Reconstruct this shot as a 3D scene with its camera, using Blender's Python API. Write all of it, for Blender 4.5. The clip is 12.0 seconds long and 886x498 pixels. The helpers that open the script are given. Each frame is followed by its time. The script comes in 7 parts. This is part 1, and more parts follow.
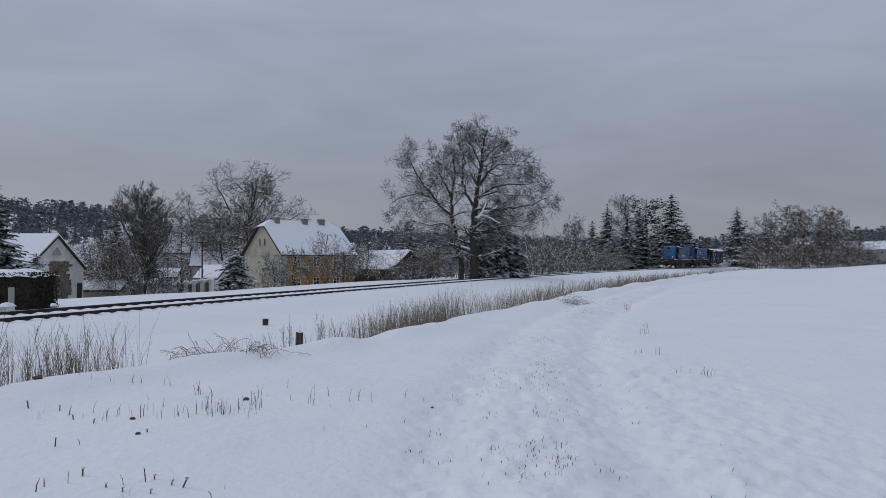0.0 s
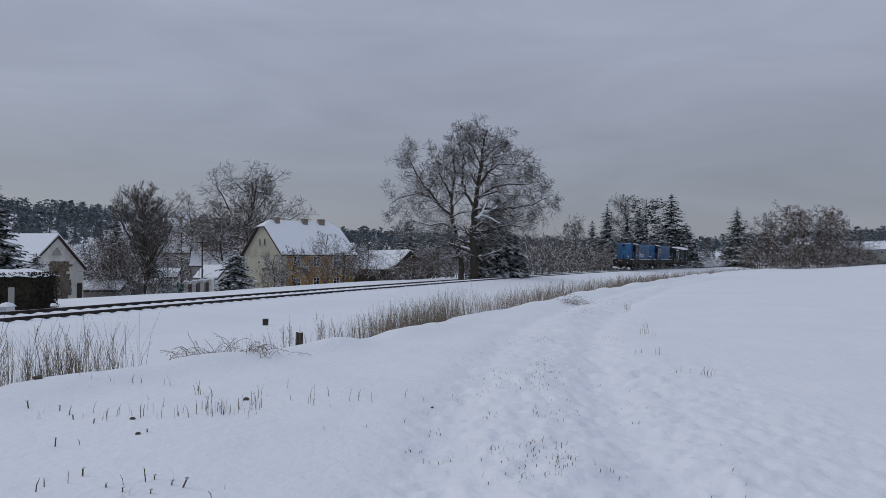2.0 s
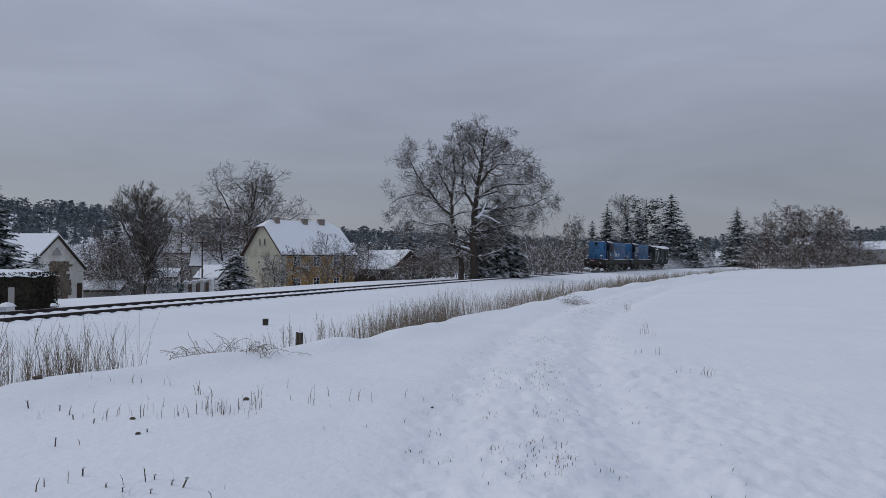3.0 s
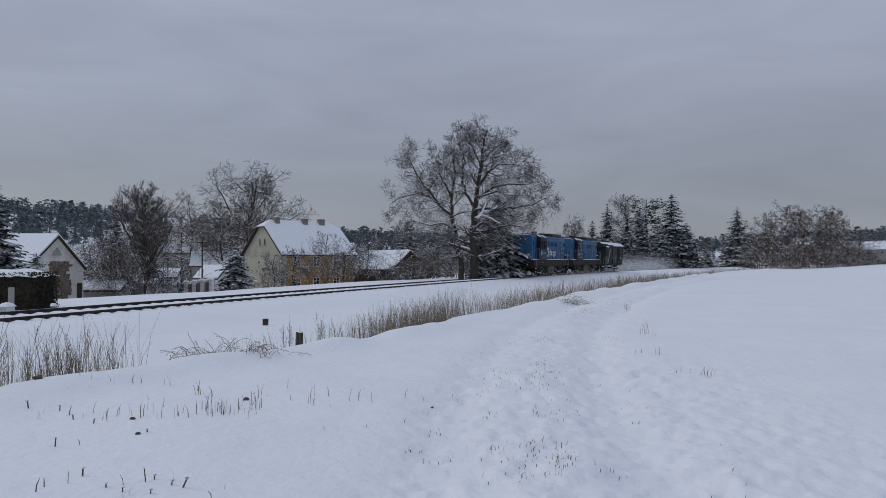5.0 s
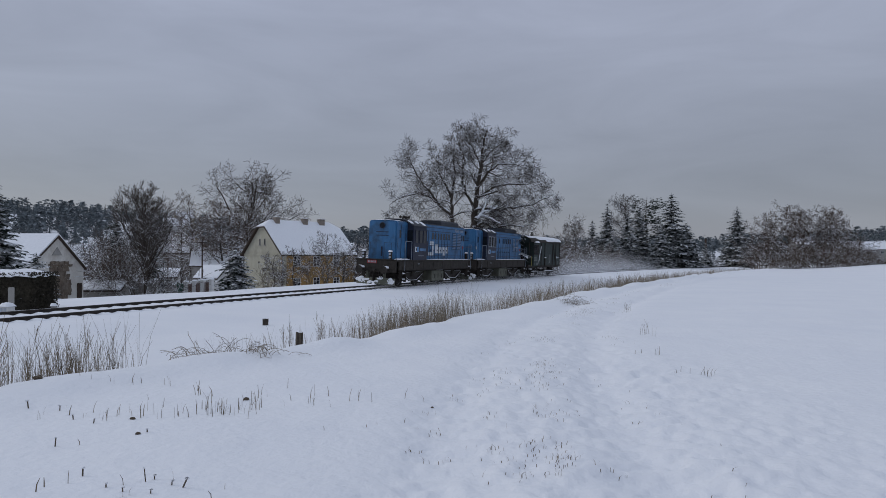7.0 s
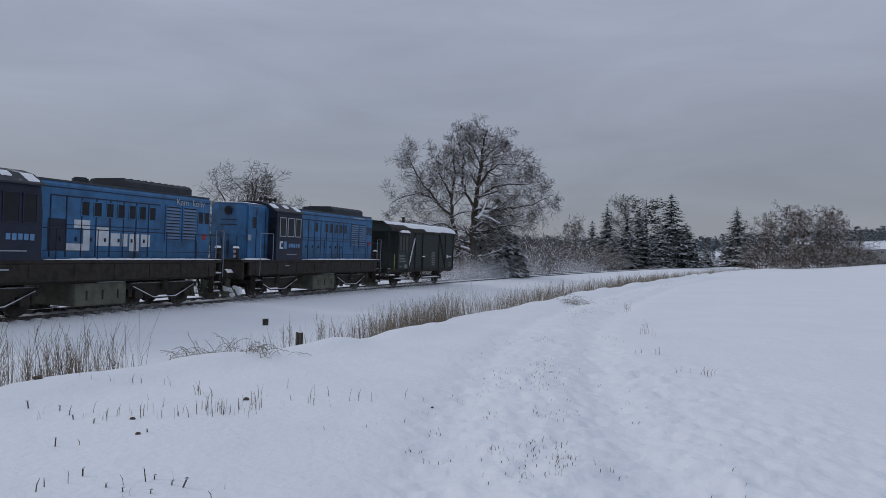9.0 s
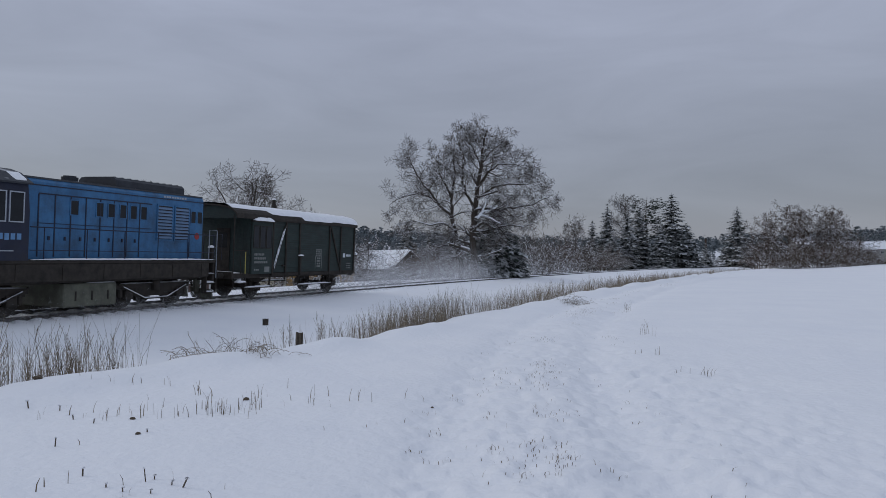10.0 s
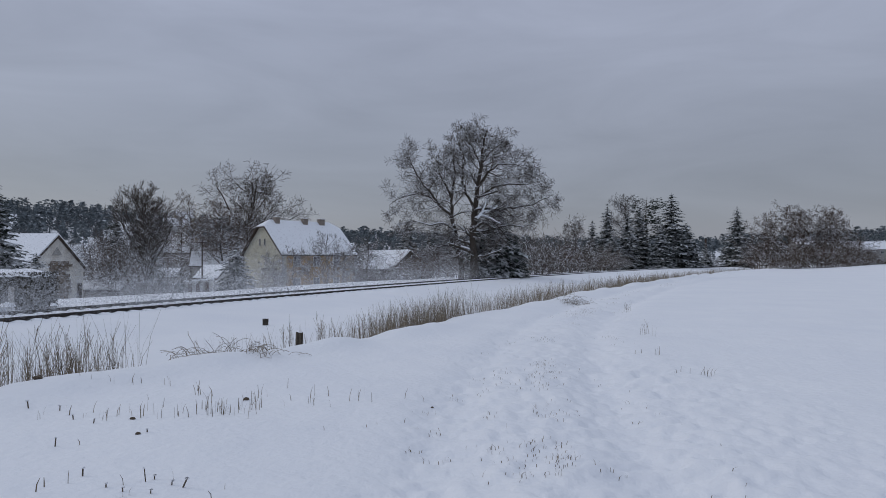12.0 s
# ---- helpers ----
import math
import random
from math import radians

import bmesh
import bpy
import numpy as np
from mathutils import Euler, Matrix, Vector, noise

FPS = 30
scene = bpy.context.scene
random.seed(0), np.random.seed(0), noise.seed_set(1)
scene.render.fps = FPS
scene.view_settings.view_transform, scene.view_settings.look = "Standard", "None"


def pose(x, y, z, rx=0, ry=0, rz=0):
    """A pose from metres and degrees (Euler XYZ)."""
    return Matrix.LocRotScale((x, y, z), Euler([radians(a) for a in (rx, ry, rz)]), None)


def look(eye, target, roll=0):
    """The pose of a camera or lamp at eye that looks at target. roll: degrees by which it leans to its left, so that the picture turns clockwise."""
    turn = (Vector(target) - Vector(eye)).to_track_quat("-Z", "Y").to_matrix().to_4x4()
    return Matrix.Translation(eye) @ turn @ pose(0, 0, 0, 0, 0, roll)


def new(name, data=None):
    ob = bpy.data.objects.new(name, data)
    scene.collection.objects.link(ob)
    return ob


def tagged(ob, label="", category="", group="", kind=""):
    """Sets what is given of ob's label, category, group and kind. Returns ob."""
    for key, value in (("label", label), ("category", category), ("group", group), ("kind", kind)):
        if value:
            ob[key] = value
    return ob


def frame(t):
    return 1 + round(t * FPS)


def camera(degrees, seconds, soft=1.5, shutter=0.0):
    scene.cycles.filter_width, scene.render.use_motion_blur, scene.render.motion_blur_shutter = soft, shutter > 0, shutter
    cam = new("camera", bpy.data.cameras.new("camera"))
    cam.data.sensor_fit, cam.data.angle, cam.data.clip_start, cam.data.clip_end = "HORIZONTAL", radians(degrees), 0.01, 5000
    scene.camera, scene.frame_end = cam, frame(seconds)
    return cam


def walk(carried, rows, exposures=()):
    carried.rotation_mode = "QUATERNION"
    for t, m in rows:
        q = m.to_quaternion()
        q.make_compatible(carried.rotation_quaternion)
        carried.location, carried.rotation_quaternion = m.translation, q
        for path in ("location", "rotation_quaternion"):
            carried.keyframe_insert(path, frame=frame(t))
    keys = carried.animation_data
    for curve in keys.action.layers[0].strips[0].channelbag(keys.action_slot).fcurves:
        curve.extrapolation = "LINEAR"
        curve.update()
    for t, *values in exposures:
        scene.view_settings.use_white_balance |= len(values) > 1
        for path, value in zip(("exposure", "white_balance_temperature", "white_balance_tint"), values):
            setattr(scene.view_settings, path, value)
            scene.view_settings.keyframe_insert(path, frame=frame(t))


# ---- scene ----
# ---------------------------------------------------------------- camera
EYE_Z = 1.70
cam = camera(65.9, 12.0, soft=0.5)
CAM_POSE = pose(0, 0, EYE_Z, 90.88, 0, 0)
walk(cam, [(0.0, CAM_POSE), (12.0, CAM_POSE)])

# ---------------------------------------------------------------- light: an even overcast winter sky
world = bpy.data.worlds.new("overcast_sky")
scene.world = world
world.use_nodes = True
wt = world.node_tree
wt.nodes.clear()
SUN_EL, SUN_AZ = radians(28), radians(285)
wn = wt.nodes.new
w_out = wn("ShaderNodeOutputWorld")
w_sky = wn("ShaderNodeTexSky")
w_sky.sky_type, w_sky.sun_disc = "NISHITA", False
w_sky.sun_elevation, w_sky.sun_rotation = SUN_EL, SUN_AZ
w_blue = wn("ShaderNodeBackground")
w_blue.inputs["Strength"].default_value = 0.012
wt.links.new(w_sky.outputs[0], w_blue.inputs["Color"])
w_co = wn("ShaderNodeTexCoord")
w_sep = wn("ShaderNodeSeparateXYZ")
wt.links.new(w_co.outputs["Generated"], w_sep.inputs[0])
w_ramp = wn("ShaderNodeValToRGB")
wt.links.new(w_sep.outputs["Z"], w_ramp.inputs[0])
cr = w_ramp.color_ramp
cr.elements[0].position, cr.elements[0].color = 0.0, (0.222, 0.236, 0.283, 1)
cr.elements[1].position, cr.elements[1].color = 1.0, (0.500, 0.555, 0.67, 1)
for at_z, c in ((0.10, (0.230, 0.248, 0.302, 1)), (0.22, (0.270, 0.294, 0.366, 1)), (0.36, (0.335, 0.366, 0.465, 1))):
    e = cr.elements.new(at_z)
    e.color = c
# soft cloud layers, flattened towards the horizon
w_map = wn("ShaderNodeMapping")
w_map.inputs["Scale"].default_value = (1.0, 1.0, 4.5)
wt.links.new(w_co.outputs["Generated"], w_map.inputs[0])
w_noise = wn("ShaderNodeTexNoise")
w_noise.inputs["Scale"].default_value = 2.6
w_noise.inputs["Detail"].default_value = 5.0
w_noise.inputs["Roughness"].default_value = 0.55
w_noise.inputs["Distortion"].default_value = 0.5
wt.links.new(w_map.outputs[0], w_noise.inputs["Vector"])
w_cl = wn("ShaderNodeMapRange")
w_cl.inputs["From Min"].default_value, w_cl.inputs["From Max"].default_value = 0.3, 0.7
w_cl.inputs["To Min"].default_value, w_cl.inputs["To Max"].default_value = 0.90, 1.10
wt.links.new(w_noise.outputs[0], w_cl.inputs[0])
w_mul = wn("ShaderNodeVectorMath")
w_mul.operation = "SCALE"
wt.links.new(w_ramp.outputs[0], w_mul.inputs[0])
wt.links.new(w_cl.outputs[0], w_mul.inputs["Scale"])
w_grey = wn("ShaderNodeBackground")
w_grey.inputs["Strength"].default_value = 1.0
wt.links.new(w_mul.outputs[0], w_grey.inputs["Color"])
w_add = wn("ShaderNodeAddShader")
wt.links.new(w_blue.outputs[0], w_add.inputs[0])
wt.links.new(w_grey.outputs[0], w_add.inputs[1])
wt.links.new(w_add.outputs[0], w_out.inputs[0])

sun_data = bpy.data.lights.new("sun", "SUN")
sun_data.energy, sun_data.angle, sun_data.color = 0.55, radians(22), (1.0, 0.97, 0.93)
sun = new("sun", sun_data)
sun.matrix_world = look((0, 0, 60), (-math.sin(SUN_AZ) * math.cos(SUN_EL), -math.cos(SUN_AZ) * math.cos(SUN_EL), 60 - math.sin(SUN_EL)))
scene.view_settings.exposure = 0.0

# ---------------------------------------------------------------- the railway curve, as a circle in plan
RAD = 565.4
CEN = Vector((515.13, -180.59))
TH0 = 0.36863
CANT = 0.06
SPEED = 14.13


def track(s, q=0.0):
    """The place s metres along the track (growing with distance) and q metres towards the camera's side."""
    a = TH0 + s / RAD
    return Vector((CEN.x - (RAD - q) * math.cos(a), CEN.y + (RAD - q) * math.sin(a)))


def track_sq(x, y):
    dx, dy = x - CEN.x, y - CEN.y
    return (np.arctan2(dy, -dx) - TH0) * RAD, RAD - np.hypot(dx, dy)


# ---------------------------------------------------------------- the lie of the land
def lattice(i, j, seed):
    h = (i * 374761393 + j * 668265263 + seed * 974634777) & 0xFFFFFFFF
    h = ((h ^ (h >> 13)) * 1274126177) & 0xFFFFFFFF
    return ((h ^ (h >> 16)) & 0xFFFF) / 65535.0


def vnoise(x, y, seed=0):
    if isinstance(x, float) and isinstance(y, (float, int)):
        i, j = math.floor(x), math.floor(y)
        u, v = x - i, y - j
        u, v = u * u * (3 - 2 * u), v * v * (3 - 2 * v)
        a, b = lattice(i, j, seed), lattice(i + 1, j, seed)
        c, d = lattice(i, j + 1, seed), lattice(i + 1, j + 1, seed)
        return (a * (1 - u) + b * u) * (1 - v) + (c * (1 - u) + d * u) * v - 0.5
    x, y = np.asarray(x, float), np.asarray(y, float)
    i, j = np.floor(x).astype(np.int64), np.floor(y).astype(np.int64)
    u, v = x - i, y - j
    u, v = u * u * (3 - 2 * u), v * v * (3 - 2 * v)
    a, b = lattice(i, j, seed), lattice(i + 1, j, seed)
    c, d = lattice(i, j + 1, seed), lattice(i + 1, j + 1, seed)
    return (a * (1 - u) + b * u) * (1 - v) + (c * (1 - u) + d * u) * v - 0.5


def smooth(a, b, x):
    if isinstance(x, float):
        t = min(1.0, max(0.0, (x - a) / (b - a)))
        return t * t * (3 - 2 * t)
    t = np.clip((x - a) / (b - a), 0, 1)
    return t * t * (3 - 2 * t)


def edge_q(s):
    """Where the field ends and the ditch with its dry reeds begins."""
    return 13.2 + 0.045 * s + 0.9 * smooth(-6.5, -9.5, s) * -1 + 0.5 * vnoise(s * 0.21, 3.0, 5) + 0.5 * vnoise(s * 0.7, 9.0, 6)


def lane_q(s):
    """The middle of the trodden farm lane beside the ditch."""
    return np.interp(s, (-30, -17.8, -12.6, -10.2, -6.8, -1.3, 7.3, 19.7, 52.8, 123, 200), (20.3, 19.4, 18.6, 18.0, 17.35, 16.55, 16.1, 16.25, 17.9, 20.6, 24.0))


def height(x, y):
    if not isinstance(x, float):
        x, y = np.asarray(x, float), np.asarray(y, float)
    s, q = track_sq(x, y)
    d = np.hypot(x, y)
    e = edge_q(s)
    # field side
    field = 0.10 + 0.10 * vnoise(x * 0.12, y * 0.12, 1) * smooth(3, 12, d)
    rough = 0.06 * vnoise(x * 0.9, y * 0.9, 2) + 0.03 * vnoise(x * 3.1, y * 3.1, 3) + 0.012 * vnoise(x * 9.1, y * 9.1, 13)
    off = q - lane_q(s)
    wander = 0.25 * vnoise(s * 0.11, 0.0, 7)
    lane = smooth(-1.7, -0.9, off) * (1 - smooth(1.0, 1.9, off))
    trod = lane + 0.8 * smooth(0.8, 1.6, off) * (1 - smooth(2.4, 3.8, off)) * (1 - smooth(-9.0, -3.0, s))
    prints = trod * (0.066 * vnoise(x * 3.2, y * 3.2, 4) * smooth(-0.15, 0.2, vnoise(x * 0.7, y * 0.7, 14)) + 0.055 * vnoise(x * 7.5, y * 7.5, 8) + 0.018 * vnoise(x * 17.0, y * 17.0, 15))
    ruts = -0.066 * (np.exp(-((off + 0.85 + wander) / 0.36) ** 2) + 1.25 * np.exp(-((off - 0.90 + wander) / 0.36) ** 2)) - 0.02 * lane
    rise = 0.75 * smooth(22.0, 37.0, q) * smooth(70.0, 132.0, s)
    lip = 0.10 * np.exp(-((q - e - 0.5) / 0.5) ** 2) * (1 + 2.0 * vnoise(s * 0.8, 1.0, 12))
    up = field + rough * 0.7 + prints + ruts + lip + rise
    ditch = -0.42 + 0.05 * vnoise(x * 0.5, y * 0.5, 9)
    near = ditch + (up - ditch) * smooth(-1.3, 0.3, q - e)
    bank = -0.135
    near = np.where(q < 6.0, bank + (near - bank) * smooth(2.3, 6.0, q), near)
    # village side
    down = -0.25 - 2.5 * smooth(4, 48, -q) - 3.6 * smooth(48, 130, -q)
    az = np.degrees(np.arctan2(x, np.maximum(y, 1e-3)))
    ridge = np.interp(az, (-60, -33, -27, -20, -12, -4, 2, 10, 20, 30, 40, 60),
                      (30, 35, 34, 27, 20, 16, 11, 9, 8, 15, 26, 26))
    hill = (ridge + 6) * smooth(190, 620, d) * smooth(0.0, 60.0, y)
    far = down + hill * smooth(60, 200, -q)
    far = far + 0.25 * vnoise(x * 0.15, y * 0.15, 10) * smooth(5, 12, -q)
    right = near + 36 * smooth(420, 900, d) * smooth(20, 50, q)
    return np.where(q < -3.0, bank + (far - bank) * smooth(3.0, 5.0, -q), np.where(q < 2.3, bank, right))


def ground_z(x, y):
    return float(height(float(x), float(y)))


# ---------------------------------------------------------------- materials
def material(name, ca, cb, scale=8.0, rough=0.7, bump=0.2, metal=0.0, snow=0.0, snow_scale=3.0, fine=0.0, island=0.0, stretch=(1, 1, 1), bump_dist=0.02, dirt=None, dirt_scale=2.0, dirt_amount=0.5, spec=0.3):
    m = bpy.data.materials.new(name)
    m.use_nodes = True
    nt = m.node_tree
    n, ln = nt.nodes.new, nt.links.new
    bsdf = nt.nodes["Principled BSDF"]
    bsdf.inputs["Roughness"].default_value = rough
    bsdf.inputs["Metallic"].default_value = metal
    bsdf.inputs["Specular IOR Level"].default_value = spec
    co = n("ShaderNodeTexCoord")
    mp = n("ShaderNodeMapping")
    mp.inputs["Scale"].default_value = stretch
    ln(co.outputs["Object"], mp.inputs[0])
    no = n("ShaderNodeTexNoise")
    no.inputs["Scale"].default_value = scale
    no.inputs["Detail"].default_value = 6
    no.inputs["Roughness"].default_value = 0.65
    ln(mp.outputs[0], no.inputs["Vector"])
    mr = n("ShaderNodeMapRange")
    mr.inputs["From Min"].default_value, mr.inputs["From Max"].default_value = 0.32, 0.68
    ln(no.outputs[0], mr.inputs[0])
    mix = n("ShaderNodeMix")
    mix.data_type = "RGBA"
    mix.inputs["A"].default_value, mix.inputs["B"].default_value = (*ca, 1), (*cb, 1)
    ln(mr.outputs[0], mix.inputs["Factor"])
    col = mix.outputs["Result"]
    if island:
        ge = n("ShaderNodeNewGeometry")
        hs = n("ShaderNodeHueSaturation")
        ir = n("ShaderNodeMapRange")
        ir.inputs["To Min"].default_value, ir.inputs["To Max"].default_value = 1 - island, 1 + island
        ln(ge.outputs["Random Per Island"], ir.inputs[0])
        ln(ir.outputs[0], hs.inputs["Value"])
        ln(col, hs.inputs["Color"])
        col = hs.outputs[0]
    if dirt:
        dn = n("ShaderNodeTexNoise")
        dn.inputs["Scale"].default_value = dirt_scale
        dn.inputs["Detail"].default_value = 7
        dn.inputs["Roughness"].default_value = 0.7
        ln(co.outputs["Object"], dn.inputs["Vector"])
        dr = n("ShaderNodeMapRange")
        dr.inputs["From Min"].default_value, dr.inputs["From Max"].default_value = 0.45, 0.7
        dr.inputs["To Max"].default_value = dirt_amount
        ln(dn.outputs[0], dr.inputs[0])
        dm = n("ShaderNodeMix")
        dm.data_type = "RGBA"
        ln(dr.outputs[0], dm.inputs["Factor"])
        ln(col, dm.inputs["A"])
        dm.inputs["B"].default_value = (*dirt, 1)
        col = dm.outputs["Result"]
    if snow:
        # snow lies on what faces up, in patches
        ge = n("ShaderNodeNewGeometry")
        sp = n("ShaderNodeSeparateXYZ")
        ln(ge.outputs["Normal"], sp.inputs[0])
        sn = n("ShaderNodeTexNoise")
        sn.inputs["Scale"].default_value = snow_scale
        sn.inputs["Detail"].default_value = 3
        ln(co.outputs["Object"], sn.inputs["Vector"])
        ad = n("ShaderNodeMath")
        ad.operation = "MULTIPLY_ADD"
        ln(sn.outputs[0], ad.inputs[0])
        ad.inputs[1].default_value = 1.3
        ln(sp.outputs["Z"], ad.inputs[2])
        st = n("ShaderNodeMapRange")
        st.inputs["From Min"].default_value = 1.75 - snow
        st.inputs["From Max"].default_value = 1.95 - snow
        ln(ad.outputs[0], st.inputs[0])
        sm = n("ShaderNodeMix")
        sm.data_type = "RGBA"
        ln(st.outputs[0], sm.inputs["Factor"])
        ln(col, sm.inputs["A"])
        sm.inputs["B"].default_value = (0.80, 0.82, 0.85, 1)
        col = sm.outputs["Result"]
    ln(col, bsdf.inputs["Base Color"])
    if bump:
        bn = n("ShaderNodeTexNoise")
        bn.inputs["Scale"].default_value = fine or scale * 4
        bn.inputs["Detail"].default_value = 4
        ln(mp.outputs[0], bn.inputs["Vector"])
        bu = n("ShaderNodeBump")
        bu.inputs["Strength"].default_value = bump
        bu.inputs["Distance"].default_value = bump_dist
        ln(bn.outputs[0], bu.inputs["Height"])
        ln(bu.outputs[0], bsdf.inputs["Normal"])
    return m


SNOW = material("fresh_snow", (0.80, 0.82, 0.86), (0.85, 0.865, 0.89), 0.35, 0.6, 0.7, fine=11.0, bump_dist=0.03, spec=0.2)
SNOW_CLEAN = material("packed_snow", (0.78, 0.80, 0.84), (0.85, 0.87, 0.90), 5, 0.6, 0.4, bump_dist=0.01)
BARK = material("bark", (0.035, 0.028, 0.022), (0.075, 0.062, 0.05), 9, 0.9, 0.6, snow=0.45, snow_scale=1.6)
TWIG = material("twigs", (0.060, 0.050, 0.042), (0.11, 0.092, 0.078), 3, 0.9, 0.0, snow=0.58, snow_scale=0.9)
TWIG_RED = material("reddish_twigs", (0.085, 0.064, 0.050), (0.14, 0.105, 0.082), 2, 0.9, 0.0, snow=0.44, snow_scale=0.9)
NEEDLE = material("spruce_needles", (0.010, 0.018, 0.013), (0.028, 0.042, 0.030), 2.5, 0.85, 0.0, snow=0.30, snow_scale=1.7)
# the pale blue-grey of the far conifers is aerial haze put into the colour
NEEDLE_FAR = material("haze_tinted_conifers", (0.10, 0.12, 0.13), (0.18, 0.205, 0.22), 0.06, 0.9, 0.0, snow=0.22, snow_scale=0.15, island=0.25)
REED = material("dry_reed", (0.15, 0.125, 0.095), (0.28, 0.24, 0.18), 2.0, 0.85, 0.0, island=0.45)
WEED = material("dead_weed_stalks", (0.12, 0.095, 0.068), (0.25, 0.20, 0.14), 2.0, 0.9, 0.0, island=0.4, snow=0.42, snow_scale=6)
WEED_DARK = material("dark_wet_stalk", (0.055, 0.042, 0.030), (0.13, 0.10, 0.072), 30, 0.8, 0.2)
STEEL_RUST = material("rusty_rail_steel", (0.022, 0.018, 0.016), (0.045, 0.035, 0.03), 6, 0.6, 0.2)
# twigs for the far slope, greyed to paint in the haze of distance
TWIG_FAR = material("haze_tinted_twigs", (0.075, 0.075, 0.078), (0.135, 0.130, 0.130), 0.05, 0.9, 0.0, snow=0.30, snow_scale=0.3, island=0.3)
BLUE = material("weathered_blue_paint", (0.034, 0.128, 0.275), (0.052, 0.168, 0.335), 1.3, 0.5, 0.08, stretch=(2.5, 2.5, 0.5), dirt=(0.030, 0.048, 0.075), dirt_scale=1.1, dirt_amount=0.8)
NAVY = material("dark_navy_paint", (0.012, 0.016, 0.033), (0.021, 0.027, 0.052), 2.0, 0.5, 0.05, dirt=(0.03, 0.028, 0.03), dirt_scale=2.2, dirt_amount=0.5)
ROOFDK = material("sooty_roof_paint", (0.02, 0.023, 0.03), (0.04, 0.045, 0.055), 3, 0.6, 0.1, snow=0.10, snow_scale=1.3)
GRIME = material("grimy_underframe", (0.016, 0.014, 0.012), (0.042, 0.035, 0.029), 4, 0.8, 0.3, dirt=(0.07, 0.06, 0.052), dirt_scale=3.0, dirt_amount=0.35)
TANKM = material("dusty_tank_steel", (0.095, 0.098, 0.074), (0.145, 0.148, 0.115), 3, 0.75, 0.2, dirt=(0.04, 0.036, 0.034), dirt_scale=2.5, dirt_amount=0.6)
WHITEP = material("white_marking_paint", (0.50, 0.54, 0.58), (0.62, 0.66, 0.70), 5, 0.6, 0.05, dirt=(0.25, 0.28, 0.33), dirt_amount=0.4)
GREYP = material("pale_grey_marking", (0.28, 0.31, 0.36), (0.38, 0.41, 0.45), 6, 0.6, 0.0)
PALEBLUE = material("pale_blue_marking", (0.10, 0.22, 0.40), (0.14, 0.27, 0.46), 6, 0.6, 0.0)
REDP = material("red_plate_paint", (0.25, 0.03, 0.03), (0.32, 0.05, 0.05), 6, 0.6, 0.0)
DIMP = material("faded_stencil_paint", (0.15, 0.16, 0.155), (0.22, 0.23, 0.22), 6, 0.7, 0.0)
YELP = material("yellow_handrail_paint", (0.35, 0.30, 0.08), (0.45, 0.40, 0.12), 8, 0.6, 0.0)
GLASSDK = material("dark_window_glass", (0.010, 0.012, 0.015), (0.018, 0.021, 0.026), 2, 0.12, 0.0, spec=0.18)
GREENW = material("dark_green_boards", (0.018, 0.030, 0.028), (0.032, 0.048, 0.044), 4, 0.65, 0.2, stretch=(0.3, 1, 3), dirt=(0.02, 0.02, 0.02), dirt_scale=1.5, dirt_amount=0.6)
GREYRAIL = material("grey_handrail_steel", (0.16, 0.18, 0.21), (0.25, 0.28, 0.32), 8, 0.6, 0.0)


# ---------------------------------------------------------------- mesh helpers
def mesh_obj(name, bm, mat, parent=None, smooth_on=False):
    me = bpy.data.meshes.new(name)
    bm.to_mesh(me)
    bm.free()
    for one in (mat if isinstance(mat, (list, tuple)) else [mat]):
        me.materials.append(one)
    if smooth_on:
        me.shade_smooth()
    ob = new(name, me)
    if parent:
        ob.parent = parent
    return ob


def part(name, bm, mat, parent, label="", smooth_on=False):
    ob = mesh_obj(name, bm, mat, parent, smooth_on)
    return tagged(ob, label) if label else ob


def raw_obj(name, verts, faces, mat, parent=None, smooth_on=False):
    me = bpy.data.meshes.new(name)
    me.from_pydata(verts, [], faces)
    for one in (mat if isinstance(mat, (list, tuple)) else [mat]):
        me.materials.append(one)
    if smooth_on:
        me.shade_smooth()
    me.update()
    ob = new(name, me)
    if parent:
        ob.parent = parent
    return ob


def empty(name, m):
    ob = new(name)
    ob.matrix_basis = m
    ob.empty_display_size = 0.3
    return ob


def box(bm, x0, x1, y0, y1, z0, z1, bevel=0.0, seg=1):
    r = bmesh.ops.create_cube(bm, size=1.0, matrix=Matrix.Translation(((x0 + x1) / 2, (y0 + y1) / 2, (z0 + z1) / 2)) @ Matrix.Diagonal((x1 - x0, y1 - y0, z1 - z0, 1)))
    if bevel:
        es = list({e for v in r["verts"] for e in v.link_edges})
        bmesh.ops.bevel(bm, geom=es, offset=bevel, segments=seg, affect="EDGES", profile=0.5)
    return r["verts"]


def bm_box(*a, **k):
    bm = bmesh.new()
    box(bm, *a, **k)
    return bm


